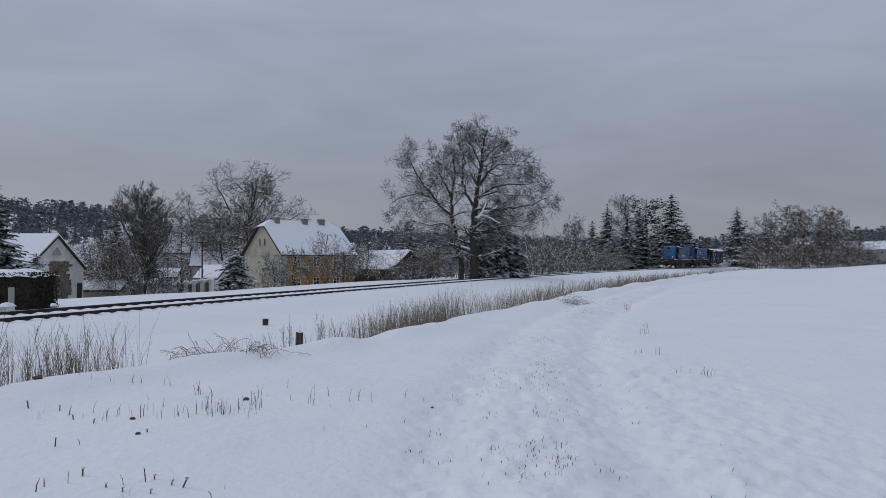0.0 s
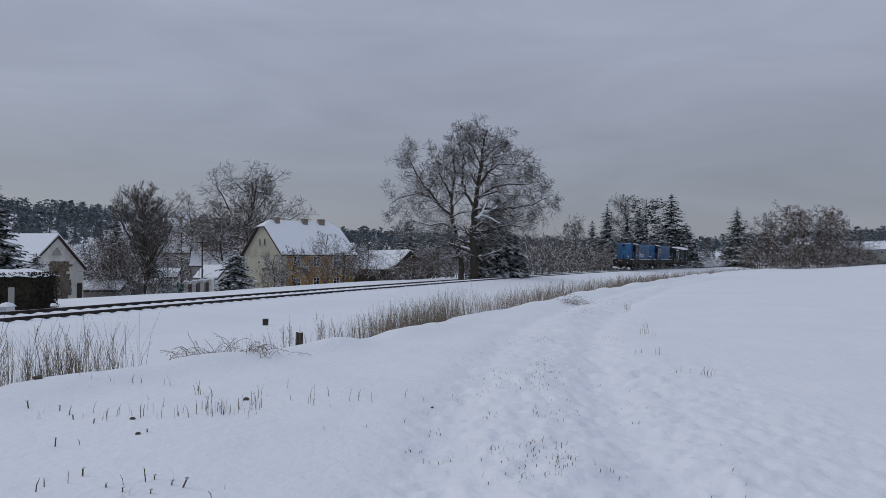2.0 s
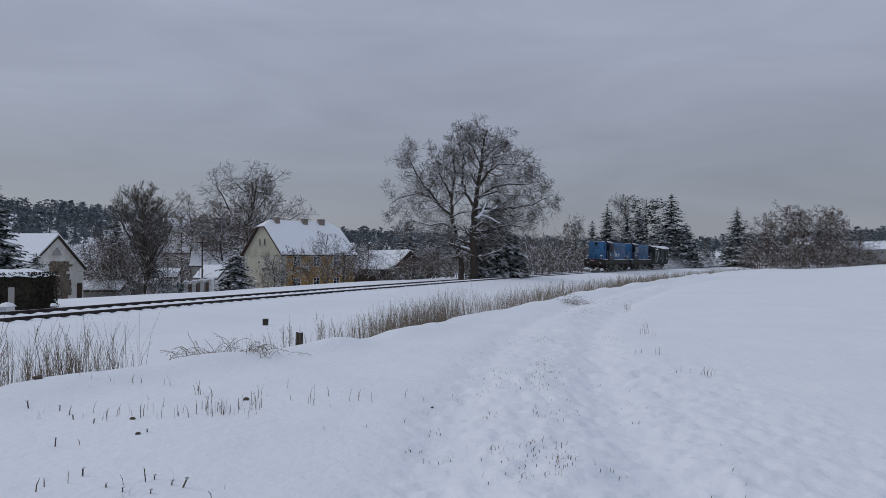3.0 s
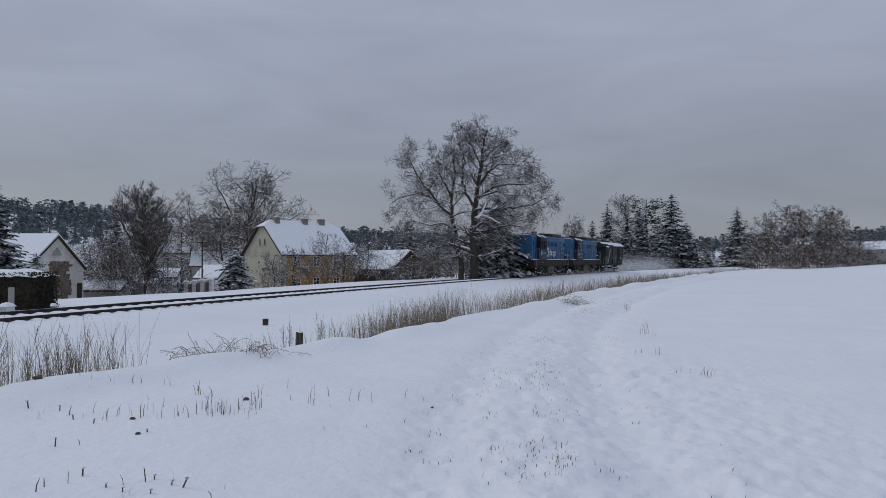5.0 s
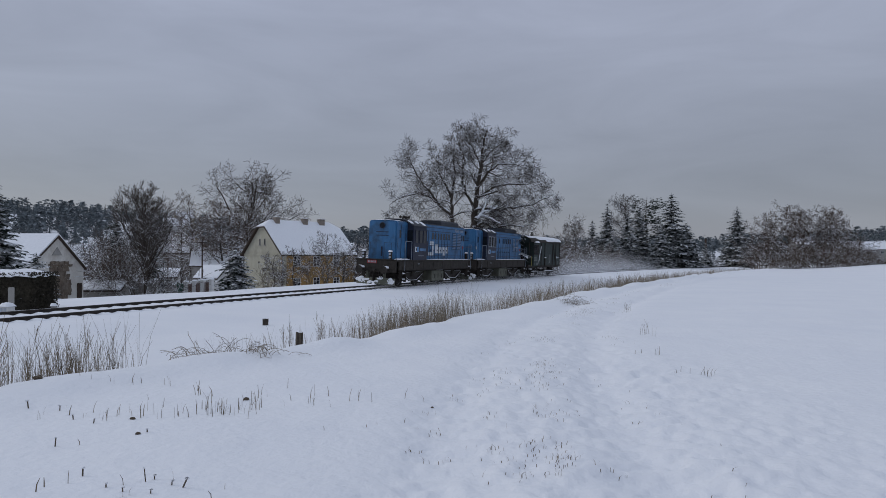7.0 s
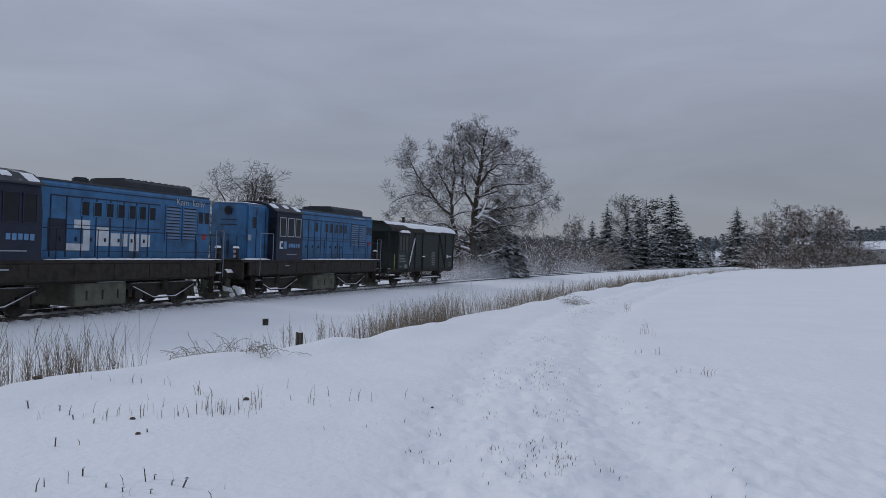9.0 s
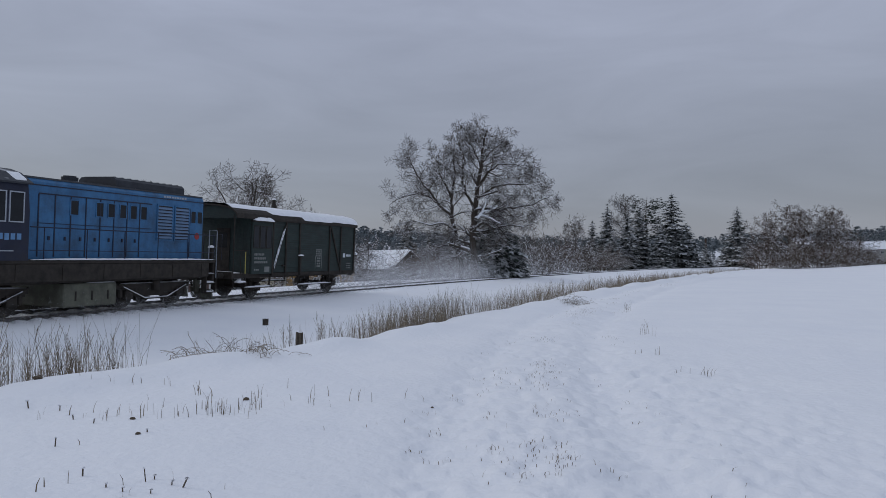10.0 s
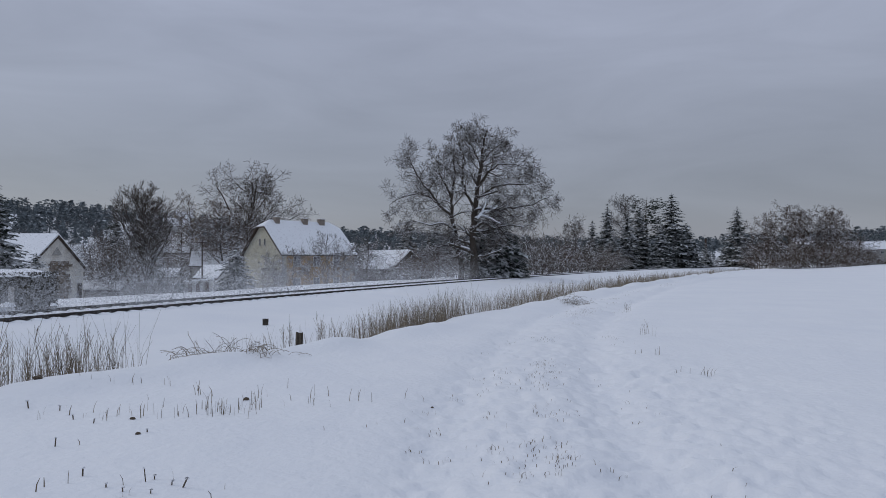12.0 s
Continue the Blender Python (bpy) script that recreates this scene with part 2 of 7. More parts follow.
def tube(bm, points, r, sides=6):
    pts = [Vector(p) for p in points]
    rings = []
    for i, p in enumerate(pts):
        d = (pts[min(i + 1, len(pts) - 1)] - pts[max(i - 1, 0)]).normalized()
        a = d.orthogonal().normalized()
        b = d.cross(a)
        rings.append([bm.verts.new(p + (a * math.cos(2 * math.pi * k / sides) + b * math.sin(2 * math.pi * k / sides)) * r) for k in range(sides)])
    for u, v in zip(rings, rings[1:]):
        # match the ring starts
        off = min(range(sides), key=lambda o: (u[0].co - v[o].co).length)
        for k in range(sides):
            bm.faces.new((u[k], u[(k + 1) % sides], v[(k + 1 + off) % sides], v[(k + off) % sides]))
    bm.faces.new(rings[0][::-1])
    bm.faces.new(rings[-1])


def bm_tube(points, r, sides=6):
    bm = bmesh.new()
    tube(bm, points, r, sides)
    return bm


def cyl(bm, p, axis, r, h, sides=20, r2=None):
    """A cylinder about p along an axis of x, y or z."""
    turn = {"x": pose(0, 0, 0, 0, 90, 0), "y": pose(0, 0, 0, 90, 0, 0), "z": Matrix.Identity(4)}[axis]
    bmesh.ops.create_cone(bm, cap_ends=True, segments=sides, radius1=r, radius2=r if r2 is None else r2, depth=h, matrix=Matrix.Translation(p) @ turn)


def prism(bm, outline, x0, x1, axis="x"):
    """An outline of (across, up) pulled along x (or along y)."""
    def put(a, u, w):
        return (w, a, u) if axis == "x" else (a, w, u)
    one = [bm.verts.new(put(a, u, x0)) for a, u in outline]
    two = [bm.verts.new(put(a, u, x1)) for a, u in outline]
    n = len(outline)
    for k in range(n):
        bm.faces.new((one[k], one[(k + 1) % n], two[(k + 1) % n], two[k]))
    bm.faces.new(one[::-1])
    bm.faces.new(two)
    bmesh.ops.recalc_face_normals(bm, faces=bm.faces[:])


# ---------------------------------------------------------------- ground: one snow-covered sheet out to the horizon
def build_ground():
    fine = np.radians(np.arange(-38, 38.01, 0.22))
    rest = np.radians(np.arange(42, 318.1, 4.0))
    ang = np.concatenate([fine, rest])
    rad = [0.4]
    while rad[-1] < 4500:
        r = rad[-1]
        rad.append(r * (1.05 if r < 3 else 1.0085 if r < 32 else 1.013 if r < 160 else 1.03))
    rad = np.array(rad)
    na, nr = len(ang), len(rad)
    A, Rr = np.meshgrid(ang, rad)
    X, Y = Rr * np.sin(A), Rr * np.cos(A)
    Z = height(X, Y)
    verts = np.stack([X, Y, Z], -1).reshape(-1, 3).tolist()
    faces = []
    for i in range(nr - 1):
        a, b = i * na, (i + 1) * na
        faces += [(a + j, b + j, b + (j + 1) % na, a + (j + 1) % na) for j in range(na)]
    verts.append((0, 0, ground_z(0, 0)))
    c = len(verts) - 1
    faces += [(c, j, (j + 1) % na) for j in range(na)]
    faces = [f[::-1] for f in faces]
    ob = raw_obj("ground", verts, faces, SNOW, smooth_on=True)
    return tagged(ob, "snow-covered field, ditch and valley floor with soft drifts", "ground", kind="structure")


build_ground()


# ---------------------------------------------------------------- the railway line
def canted(q):
    """Height of the rail plane, tilted about the near rail."""
    return CANT * (0.75 - q) / 1.5


def build_track():
    root = empty("railway_track", Matrix.Identity(4))
    tagged(root, "single railway track with rusty rails and snowed-in sleepers", "railway track", kind="structure")
    prof = [(-0.036, 0.0), (-0.036, -0.035), (-0.010, -0.055), (-0.010, -0.13), (-0.07, -0.16), (0.07, -0.16), (0.010, -0.13), (0.010, -0.055), (0.036, -0.035), (0.036, 0.0)]
    for side in (0.75, -0.75):
        verts, faces, n = [], [], len(prof)
        steps = np.arange(-75, 262, 1.5)
        for s in steps:
            for a, u in prof:
                p = track(s, side + a)
                verts.append((p.x, p.y, canted(side) + u))
        for i in range(len(steps) - 1):
            for k in range(n):
                faces.append((i * n + k, i * n + (k + 1) % n, (i + 1) * n + (k + 1) % n, (i + 1) * n + k))
        raw_obj("rail", verts, faces, STEEL_RUST, root)
    # one sleeper, sunk in snow that humps over it
    rng = random.Random(4)
    shapes = []
    for v in range(3):
        verts, faces = [], []
        ny, nx = 19, 7
        for j in range(ny):
            y = -1.32 + 2.64 * j / (ny - 1)
            for i in range(nx):
                x = -0.25 + 0.5 * i / (nx - 1)
                prof_z = max(0.0, 1 - (x / 0.25) ** 2) ** 0.7 * min(1.0, (1.32 - abs(y)) / 0.16 + 0.0)
                gap = min(1.0, abs(abs(y) - 0.75) / 0.14)
                verts.append((x + rng.uniform(-.01, .01), y, -0.16 + 0.10 * prof_z * (0.25 + 0.75 * gap) + rng.uniform(-.008, .008)))
        for j in range(ny - 1):
            for i in range(nx - 1):
                a = j * nx + i
                faces.append((a, a + 1, a + nx + 1, a + nx))
        me = bpy.data.meshes.new("sleeper")
        me.from_pydata(verts, [], faces)
        me.materials.append(SNOW_CLEAN)
        me.shade_smooth()
        shapes.append(me)
    for k in range(300):
        s = -42 + 0.62 * k
        p = track(s, 0)
        ob = new("sleeper", shapes[k % 3])
        ob.parent = root
        a = TH0 + s / RAD
        ob.matrix_basis = Matrix.Translation((p.x, p.y, canted(0) + rng.uniform(-.01, .006))) @ Matrix.Rotation(math.pi / 2 - a, 4, "Z") @ Matrix.Rotation(math.atan2(CANT, 1.5), 4, "X")
    return root


build_track()


# ---------------------------------------------------------------- the train: x forward, y towards the camera's side, z up from the rails
def wheelset(x, r, parent, spoke=False):
    bm = bmesh.new()
    for sy in (0.75, -0.75):
        prof_n = 24
        cyl(bm, (0, sy, 0), "y", r, 0.11, prof_n)
        cyl(bm, (0, sy - math.copysign(0.065, sy), 0), "y", r + 0.028, 0.025, prof_n)
        cyl(bm, (0, sy + math.copysign(0.06, sy), 0), "y", r * 0.80, 0.03, prof_n)
        cyl(bm, (0, sy + math.copysign(0.09, sy), 0), "y", r * 0.28, 0.08, 12)
        for k in range(6):
            a = k * math.pi / 3
            box(bm, -0.05 + 0.55 * r * math.cos(a), 0.05 + 0.55 * r * math.cos(a), sy + math.copysign(0.075, sy) - 0.012, sy + math.copysign(0.075, sy) + 0.012, 0.55 * r * math.sin(a) - 0.05, 0.55 * r * math.sin(a) + 0.05)
    cyl(bm, (0, 0, 0), "y", 0.085, 1.5, 10)
    ob = part("wheelset", bm, GRIME, parent)
    ob.matrix_basis = pose(x, 0, r)
    ob["wheel_radius"] = r
    return ob


def bars(bm, x0, x1, y, z0, z1, n, rng, horizontal=False):
    """A block of writing too small to read, as a row of short bars."""
    for k in range(n):
        a, b = x0 + (x1 - x0) * k / n, x0 + (x1 - x0) * (k + 0.72) / n
        box(bm, a, b, y, y + 0.008, z0 + rng.uniform(0, 0.1) * (z1 - z0), z1)


def window(root, x0, x1, y, z0, z1, name="window", frame_mat=None, depth=0.03, t=0.035):
    """A framed pane on the near or far side: frame proud, glass set back in it."""
    sgn = 1 if y > 0 else -1
    bm = bmesh.new()
    ya, yb = sorted((y, y + sgn * depth))
    box(bm, x0, x1, ya, yb, z1 - t, z1)
    box(bm, x0, x1, ya, yb, z0, z0 + t)
    box(bm, x0, x0 + t, ya, yb, z0 + t, z1 - t)
    box(bm, x1 - t, x1, ya, yb, z0 + t, z1 - t)
    fr = part(name, bm, frame_mat or NAVY, root)
    ya, yb = sorted((y + sgn * 0.002, y + sgn * 0.012))
    part("pane", bm_box(x0 + t, x1 - t, ya, yb, z0 + t, z1 - t), GLASSDK, fr)
    return fr


def rail_post(bm, pts, r=0.02):
    tube(bm, pts, r, 5)


def snow_lump(bm, x0, x1, y0, y1, z, h, rng, nx=8, ny=5):
    """A soft cushion of snow lying on a level surface at z."""
    grid = []
    for i in range(nx + 1):
        row = []
        for j in range(ny + 1):
            a, b = i / nx, j / ny
            fall = min(1, 5 * min(a, 1 - a)) * min(1, 5 * min(b, 1 - b))
            row.append(bm.verts.new((x0 + (x1 - x0) * a + rng.uniform(-.01, .01), y0 + (y1 - y0) * b + rng.uniform(-.01, .01), z + h * (fall ** 0.5) * rng.uniform(0.75, 1.1))))
        grid.append(row)
    for i in range(nx):
        for j in range(ny):
            bm.faces.new((grid[i][j], grid[i + 1][j], grid[i + 1][j + 1], grid[i][j + 1]))


SILL_Z, HOOD_W, CAB_W = 1.72, 1.02, 1.50


def locomotive(lead):
    rng = random.Random(21 if lead else 22)
    root = empty("locomotive", Matrix.Identity(4))
    tagged(root, ("leading dirty blue diesel locomotive with navy cab and big white marking" if lead else "second dirty blue diesel locomotive with a dark navy cab"), "locomotive", group="train on the line")
    # underframe with its deep side sill
    bm = bmesh.new()
    box(bm, -13.0, -0.62, -1.48, 1.48, SILL_Z - 0.12, SILL_Z, 0.02)
    for sy in (1, -1):
        ya, yb = sorted((sy * 1.36, sy * 1.47))
        box(bm, -12.6, -1.0, ya, yb, 1.06, SILL_Z - 0.12, 0.02)
        box(bm, -12.4, -1.2, *sorted((sy * 1.30, sy * 1.36)), 1.0, 1.12)
        for k in range(8):
            x = -12.2 + k * 1.53
            box(bm, x, x + 0.05, *sorted((sy * 1.47, sy * 1.49)), 1.1, SILL_Z - 0.15)
    box(bm, -12.6, -1.0, -0.9, 0.9, 0.95, SILL_Z - 0.12)
    part("underframe", bm, GRIME, root, "grimy near-black underframe")
    for xe, sg in ((-0.62, 1), (-13.0, -1)):
        bm = bmesh.new()
        xa, xb = sorted((xe, xe - sg * 0.12))
        box(bm, xa, xb, -1.42, 1.42, 0.88, SILL_Z - 0.02, 0.02)
        part("buffer_beam", bm, GRIME, root)
        for sy in (0.875, -0.875):
            bm = bmesh.new()
            cyl(bm, (xe + sg * 0.22, sy, 1.06), "x", 0.13, 0.44, 16)
            cyl(bm, (xe + sg * 0.46, sy, 1.06), "x", 0.075, 0.22, 12)
            cyl(bm, (xe + sg * 0.585, sy, 1.06), "x", 0.24, 0.06, 20)
            part("buffer", bm, GRIME, root)
        bm = bmesh.new()
        box(bm, *sorted((xe, xe + sg * 0.32)), -0.06, 0.06, 0.98, 1.10, 0.02)
        for k in range(4):
            cyl(bm, (xe + sg * (0.22 + 0.05 * k), 0, 0.92 - 0.1 * k), "y", 0.055, 0.05, 10)
        part("coupling", bm, GRIME, root)
        # brake hoses
        for sy in (0.3, -0.3, 0.45):
            pts = [(xe + sg * 0.02, sy, 0.98), (xe + sg * 0.16, sy, 0.9), (xe + sg * 0.2, sy * 1.05, 0.66), (xe + sg * 0.12, sy * 1.15, 0.5)]
            part("air_hose", bm_tube(pts, 0.03, 6), GRIME, root)
        # snow plough caked with snow
        bm = bmesh.new()
        for sy in (1, -1):
            v = [bm.verts.new(p) for p in ((xe + sg * 0.30, 0.12 * sy, 0.14), (xe + sg * 0.02, 1.36 * sy, 0.14), (xe - sg * 0.04, 1.36 * sy, 0.52), (xe + sg * 0.16, 0.12 * sy, 0.58),
                                           (xe + sg * 0.24, 0.12 * sy, 0.14), (xe - sg * 0.04, 1.36 * sy, 0.14), (xe - sg * 0.10, 1.36 * sy, 0.52), (xe + sg * 0.10, 0.12 * sy, 0.58))]
            for f in ((0, 1, 2, 3), (7, 6, 5, 4), (0, 4, 5, 1), (1, 5, 6, 2), (2, 6, 7, 3), (3, 7, 4, 0)):
                bm.faces.new([v[i] for i in f])
            box(bm, *sorted((xe - sg * 0.2, xe + sg * 0.05)), *sorted((sy * 0.55, sy * 0.65)), 0.4, 0.95)
        bmesh.ops.recalc_face_normals(bm, faces=bm.faces[:])
        pl = part("snow_plough", bm, TANKM, root)
        for sy in (1, -1):
            bm = bmesh.new()
            # packed clumps of many sizes, clinging to the blade
            for k in range(24):
                u, v = rng.uniform(0.05, 0.98), rng.uniform(0.1, 1.0)
                if noise.noise((u * 3.1 + 7 * sy + xe, v * 1.7, 0.5)) < -0.12:
                    continue
                px = xe + sg * ((0.27 - 0.27 * u) * (1 - v) + (0.14 - 0.19 * u) * v + 0.015)
                size = rng.uniform(0.05, 0.13)
                made = bmesh.ops.create_icosphere(bm, subdivisions=2, radius=size)["verts"]
                for w in made:
                    c = w.co * (1 + 0.35 * noise.noise(w.co * 14 + Vector((k, sy, xe))))
                    w.co = Vector((px + c.x * 0.4, sy * (0.14 + 1.2 * u) + c.y * 1.5, 0.16 + 0.38 * v + c.z * 0.9))
            part("caked_snow", bm, SNOW_CLEAN, pl, "white snow packed on the plough", True)
        for sy in (0.875, -0.875):
            bm = bmesh.new()
            snow_lump(bm, *sorted((xe + sg * 0.05, xe + sg * 0.6)), sy - 0.17, sy + 0.17, 1.16, 0.14, rng)
            part("buffer_snow", bm, SNOW_CLEAN, root, "snow cushion on the buffer", True)
    # short hood in front of the cab
    def hood(name, x0, x1, top, bev):
        bm = bmesh.new()
        w = HOOD_W
        prism(bm, [(-w, SILL_Z), (w, SILL_Z), (w, top - 0.16), (w - 0.10, top - 0.03), (w - 0.4, top), (-w + 0.4, top), (-w + 0.10, top - 0.03), (-w, top - 0.16)], x0, x1)
        es = [e for e in bm.edges if all(abs(v.co.x - bev) < 1e-4 for v in e.verts) and any(v.co.z > SILL_Z + .1 for v in e.verts)]
        bmesh.ops.bevel(bm, geom=es, offset=0.09, segments=2, affect="EDGES")
        return part(name, bm, BLUE, root)
    hood("short_hood", -2.9, -1.32, 4.20, -1.32)
    hood("long_hood", -12.75, -4.8, 4.20, -12.75)
    bm = bmesh.new()
    snow_lump(bm, -2.8, -1.36, -0.72, 0.72, 4.195, 0.045, rng, 12, 10)
    part("hood_snow", bm, SNOW_CLEAN, root, "thin snow on the short hood", True)
    # dark roof sheets
    bm = bmesh.new()
    prism(bm, [(-0.97, 4.135), (0.97, 4.135), (0.92, 4.195), (0.6, 4.225), (-0.6, 4.225), (-0.92, 4.195)], -12.70, -4.85)
    part("roof_sheet", bm, ROOFDK, root, "sooty dark hood roof")
    bm = bmesh.new()
    prism(bm, [(-0.86, 4.2), (0.86, 4.2), (0.86, 4.42), (0.74, 4.52), (-0.74, 4.52), (-0.86, 4.42)], -11.75, -8.5)
    for k in range(10):
        x = -11.6 + k * 0.33
        box(bm, x, x + 0.05, -0.7, 0.7, 4.515, 4.545)
    part("radiator_housing", bm, ROOFDK, root, "raised dark radiator housing on the roof")
    bm = bmesh.new()
    cyl(bm, (-7.4, 0, 4.28), "z", 0.26, 0.22, 18)
    cyl(bm, (-7.4, 0, 4.40), "z", 0.2, 0.06, 18)
    part("exhaust_stack", bm, ROOFDK, root)
    # cab
    bm = bmesh.new()
    c = CAB_W
    prism(bm, [(-c, SILL_Z - 0.02), (c, SILL_Z - 0.02), (c, 3.45), (c - 0.06, 3.92), (c - 0.5, 4.20), (c - 0.95, 4.32), (-c + 0.95, 4.32), (-c + 0.5, 4.20), (-c + 0.06, 3.92), (-c, 3.45)], -4.86, -2.80)
    es = [e for e in bm.edges if abs(e.verts[0].co.x - e.verts[1].co.x) < 1e-4 and e.verts[0].co.z > 3.4 and e.verts[1].co.z > 3.4]
    bmesh.ops.bevel(bm, geom=es, offset=0.04, segments=2, affect="EDGES")
    cab = part("cab", bm, NAVY, root, "dark navy drivers' cab, grimy")
    bm = bmesh.new()
    prism(bm, [(-c - 0.03, 3.88), (-c - 0.03, 3.93), (-c + 0.5, 4.24), (-c + 0.95, 4.36), (c - 0.95, 4.36), (c - 0.5, 4.24), (c + 0.03, 3.93), (c + 0.03, 3.88), (c - 0.5, 4.19), (c - 0.95, 4.31), (-c + 0.95, 4.31), (-c + 0.5, 4.19)], -4.93, -2.70)
    part("cab_roof", bm, ROOFDK, root, "dark cab roof with patches of snow")
    for xa, xb, ya, yb in ((-3.25, -2.8, 0.95, 1.3), (-4.85, -4.45, 1.0, 1.42), (-4.1, -3.75, 1.0, 1.25), (-4.6, -3.0, -1.3, -0.9)):
        for k in range(1):
            bm = bmesh.new()
            n0 = 0
            snow_lump(bm, xa, xb, ya, yb, 0, 0.05, rng, 6, 5)
            bm.verts.ensure_lookup_table()
            for v in bm.verts[n0:]:
                a = abs(v.co.y)
                v.co.z += 4.24 - (a - 1.0) * 0.585 + 0.0 if a > 1.0 else 4.25
        part("roof_snow", bm, SNOW_CLEAN, root, "thin leftovers of snow on the cab roof", True)
    for sy in (1, -1):
        for xa, xb in ((-3.50, -3.02), (-4.14, -3.62), (-4.68, -4.22)):
            window(root, xa, xb, sy * CAB_W, 2.78, 3.66, "cab_window", GREYP if lead is False else NAVY, 0.025)
        # door outline and step recess
        bm = bmesh.new()
        for xa, xb in ((-2.60, -2.56), (-1.98, -1.94)):
            box(bm, xa, xb, *sorted((sy * HOOD_W, sy * (HOOD_W + 0.012))), 1.8, 3.95)
        part("hood_door_seam", bm, NAVY, root)
        window(root, -1.98, -1.66, sy * HOOD_W, 3.05, 3.62, "hood_window", BLUE, 0.02)
    # windows of the cab looking along the hoods, beside them
    for xe, sg in ((-2.80, 1), (-4.86, -1)):
        for sy in (1, -1):
            bm = bmesh.new()
            box(bm, *sorted((xe, xe + sg * 0.025)), *sorted((sy * 1.10, sy * 1.42)), 2.85, 3.62)
            part("cab_end_window", bm, GLASSDK, root)
            bm = bmesh.new()
            box(bm, *sorted((xe, xe + sg * 0.02)), *sorted((sy * 1.07, sy * 1.46)), 1.85, 2.75, 0.01)
            part("cab_door", bm, NAVY, root)
    # long hood: windows, doors, louvres
    for sy in (1, -1):
        for xa, xb in ((-6.92, -6.58), (-7.40, -7.06), (-7.88, -7.56), (-8.36, -8.03), (-8.84, -8.52), (-9.30, -8.98), (-9.76, -9.44), (-12.26, -11.98 + 0.02), (-12.62, -12.32)):
            if not lead and xa == -7.40:
                continue
            window(root, xa, xb, sy * HOOD_W, 3.10, 3.60, "hood_window", BLUE, 0.018, 0.03)
        bm = bmesh.new()
        y0, y1 = sorted((sy * HOOD_W, sy * (HOOD_W + 0.016)))
        for k in range(9):
            x = -5.5 - k * 0.56 if k < 8 else -11.93
            box(bm, x - 0.018, x + 0.018, y0, y1, 1.8, 3.68)
        box(bm, -9.98, -5.5, y0, y1, 3.68, 3.715)
        box(bm, -9.98, -5.5, y0, y1, 2.80, 2.82)
        box(bm, -12.7, -4.95, y0, y1, 3.93, 3.96)
        part("door_seam", bm, NAVY, root, "dark seams between the engine-room doors")
        # handles
        for k in range(7):
            bm = bmesh.new()
            box(bm, -5.9 - k * 0.56, -5.84 - k * 0.56, *sorted((sy * HOOD_W, sy * (HOOD_W + 0.035))), 2.3, 2.42)
            part("door_handle", bm, NAVY, root)
        for xa, xb in ((-11.02, -10.22), (-11.90, -11.10)):
            bm = bmesh.new()
            ya, yb = sorted((sy * HOOD_W, sy * (HOOD_W + 0.035)))
            box(bm, xa, xb, ya, yb, 3.68, 3.74)
            box(bm, xa, xb, ya, yb, 2.40, 2.46)
            box(bm, xa, xa + 0.05, ya, yb, 2.46, 3.68)
            box(bm, xb - 0.05, xb, ya, yb, 2.46, 3.68)
            lou = part("louvre", bm, BLUE, root)
            part("louvre_back", bm_box(xa + 0.05, xb - 0.05, *sorted((sy * HOOD_W, sy * (HOOD_W + 0.006))), 2.46, 3.68), GRIME, lou)
            bm = bmesh.new()
            for k in range(10):
                z = 2.50 + k * 0.118
                pr = [bm.verts.new(v) for v in ((xa + .05, sy * (HOOD_W + .008), z + .075), (xb - .05, sy * (HOOD_W + .008), z + .075), (xb - .05, sy * (HOOD_W + .05), z), (xa + .05, sy * (HOOD_W + .05), z),
                                                (xa + .05, sy * (HOOD_W + .008), z + .06), (xb - .05, sy * (HOOD_W + .008), z + .06), (xb - .05, sy * (HOOD_W + .045), z - .015), (xa + .05, sy * (HOOD_W + .045), z - .015))]
                for f in ((0, 1, 2, 3), (7, 6, 5, 4), (2, 6, 7, 3), (0, 4, 5, 1)):
                    bm.faces.new([pr[i] for i in f])
            bmesh.ops.recalc_face_normals(bm, faces=bm.faces[:])
            part("louvre_slat", bm, material("dull_blue_slat", (0.10, 0.17, 0.28), (0.14, 0.22, 0.34), 4, 0.6, 0.0) if not bpy.data.materials.get("dull_blue_slat") else bpy.data.materials["dull_blue_slat"], lou)
        # stanchions and handrails along the walkways
        bm = bmesh.new()
        xs = [-12.9, -11.4, -9.9, -8.4, -6.9, -5.4]
        for x in xs:
            tube(bm, [(x, sy * 1.44, SILL_Z), (x, sy * 1.44, 2.68)], 0.016, 5)
        tube(bm, [(-12.95, sy * 1.44, 2.68), (-4.95, sy * 1.44, 2.68)], 0.018, 5)
        tube(bm, [(-12.95, sy * 1.44, 2.0), (-4.95, sy * 1.44, 2.0)], 0.012, 5)
        part("handrail", bm, NAVY, root, "dark blue walkway handrail")
        for xa, xb in ((-1.72, -2.62), (-13.0, -12.55)):
            bm = bmesh.new()
            tube(bm, [(xa, sy * 1.47, 1.0), (xa, sy * 1.47, 2.84), (xa - 0.02 if xa > -5 else xa + .02, sy * 1.47, 2.88), (xb, sy * 1.47, 2.88), (xb, sy * 1.47, SILL_Z)], 0.02, 6)
            part("step_handrail", bm, GREYRAIL, root, "pale grey step handrail")
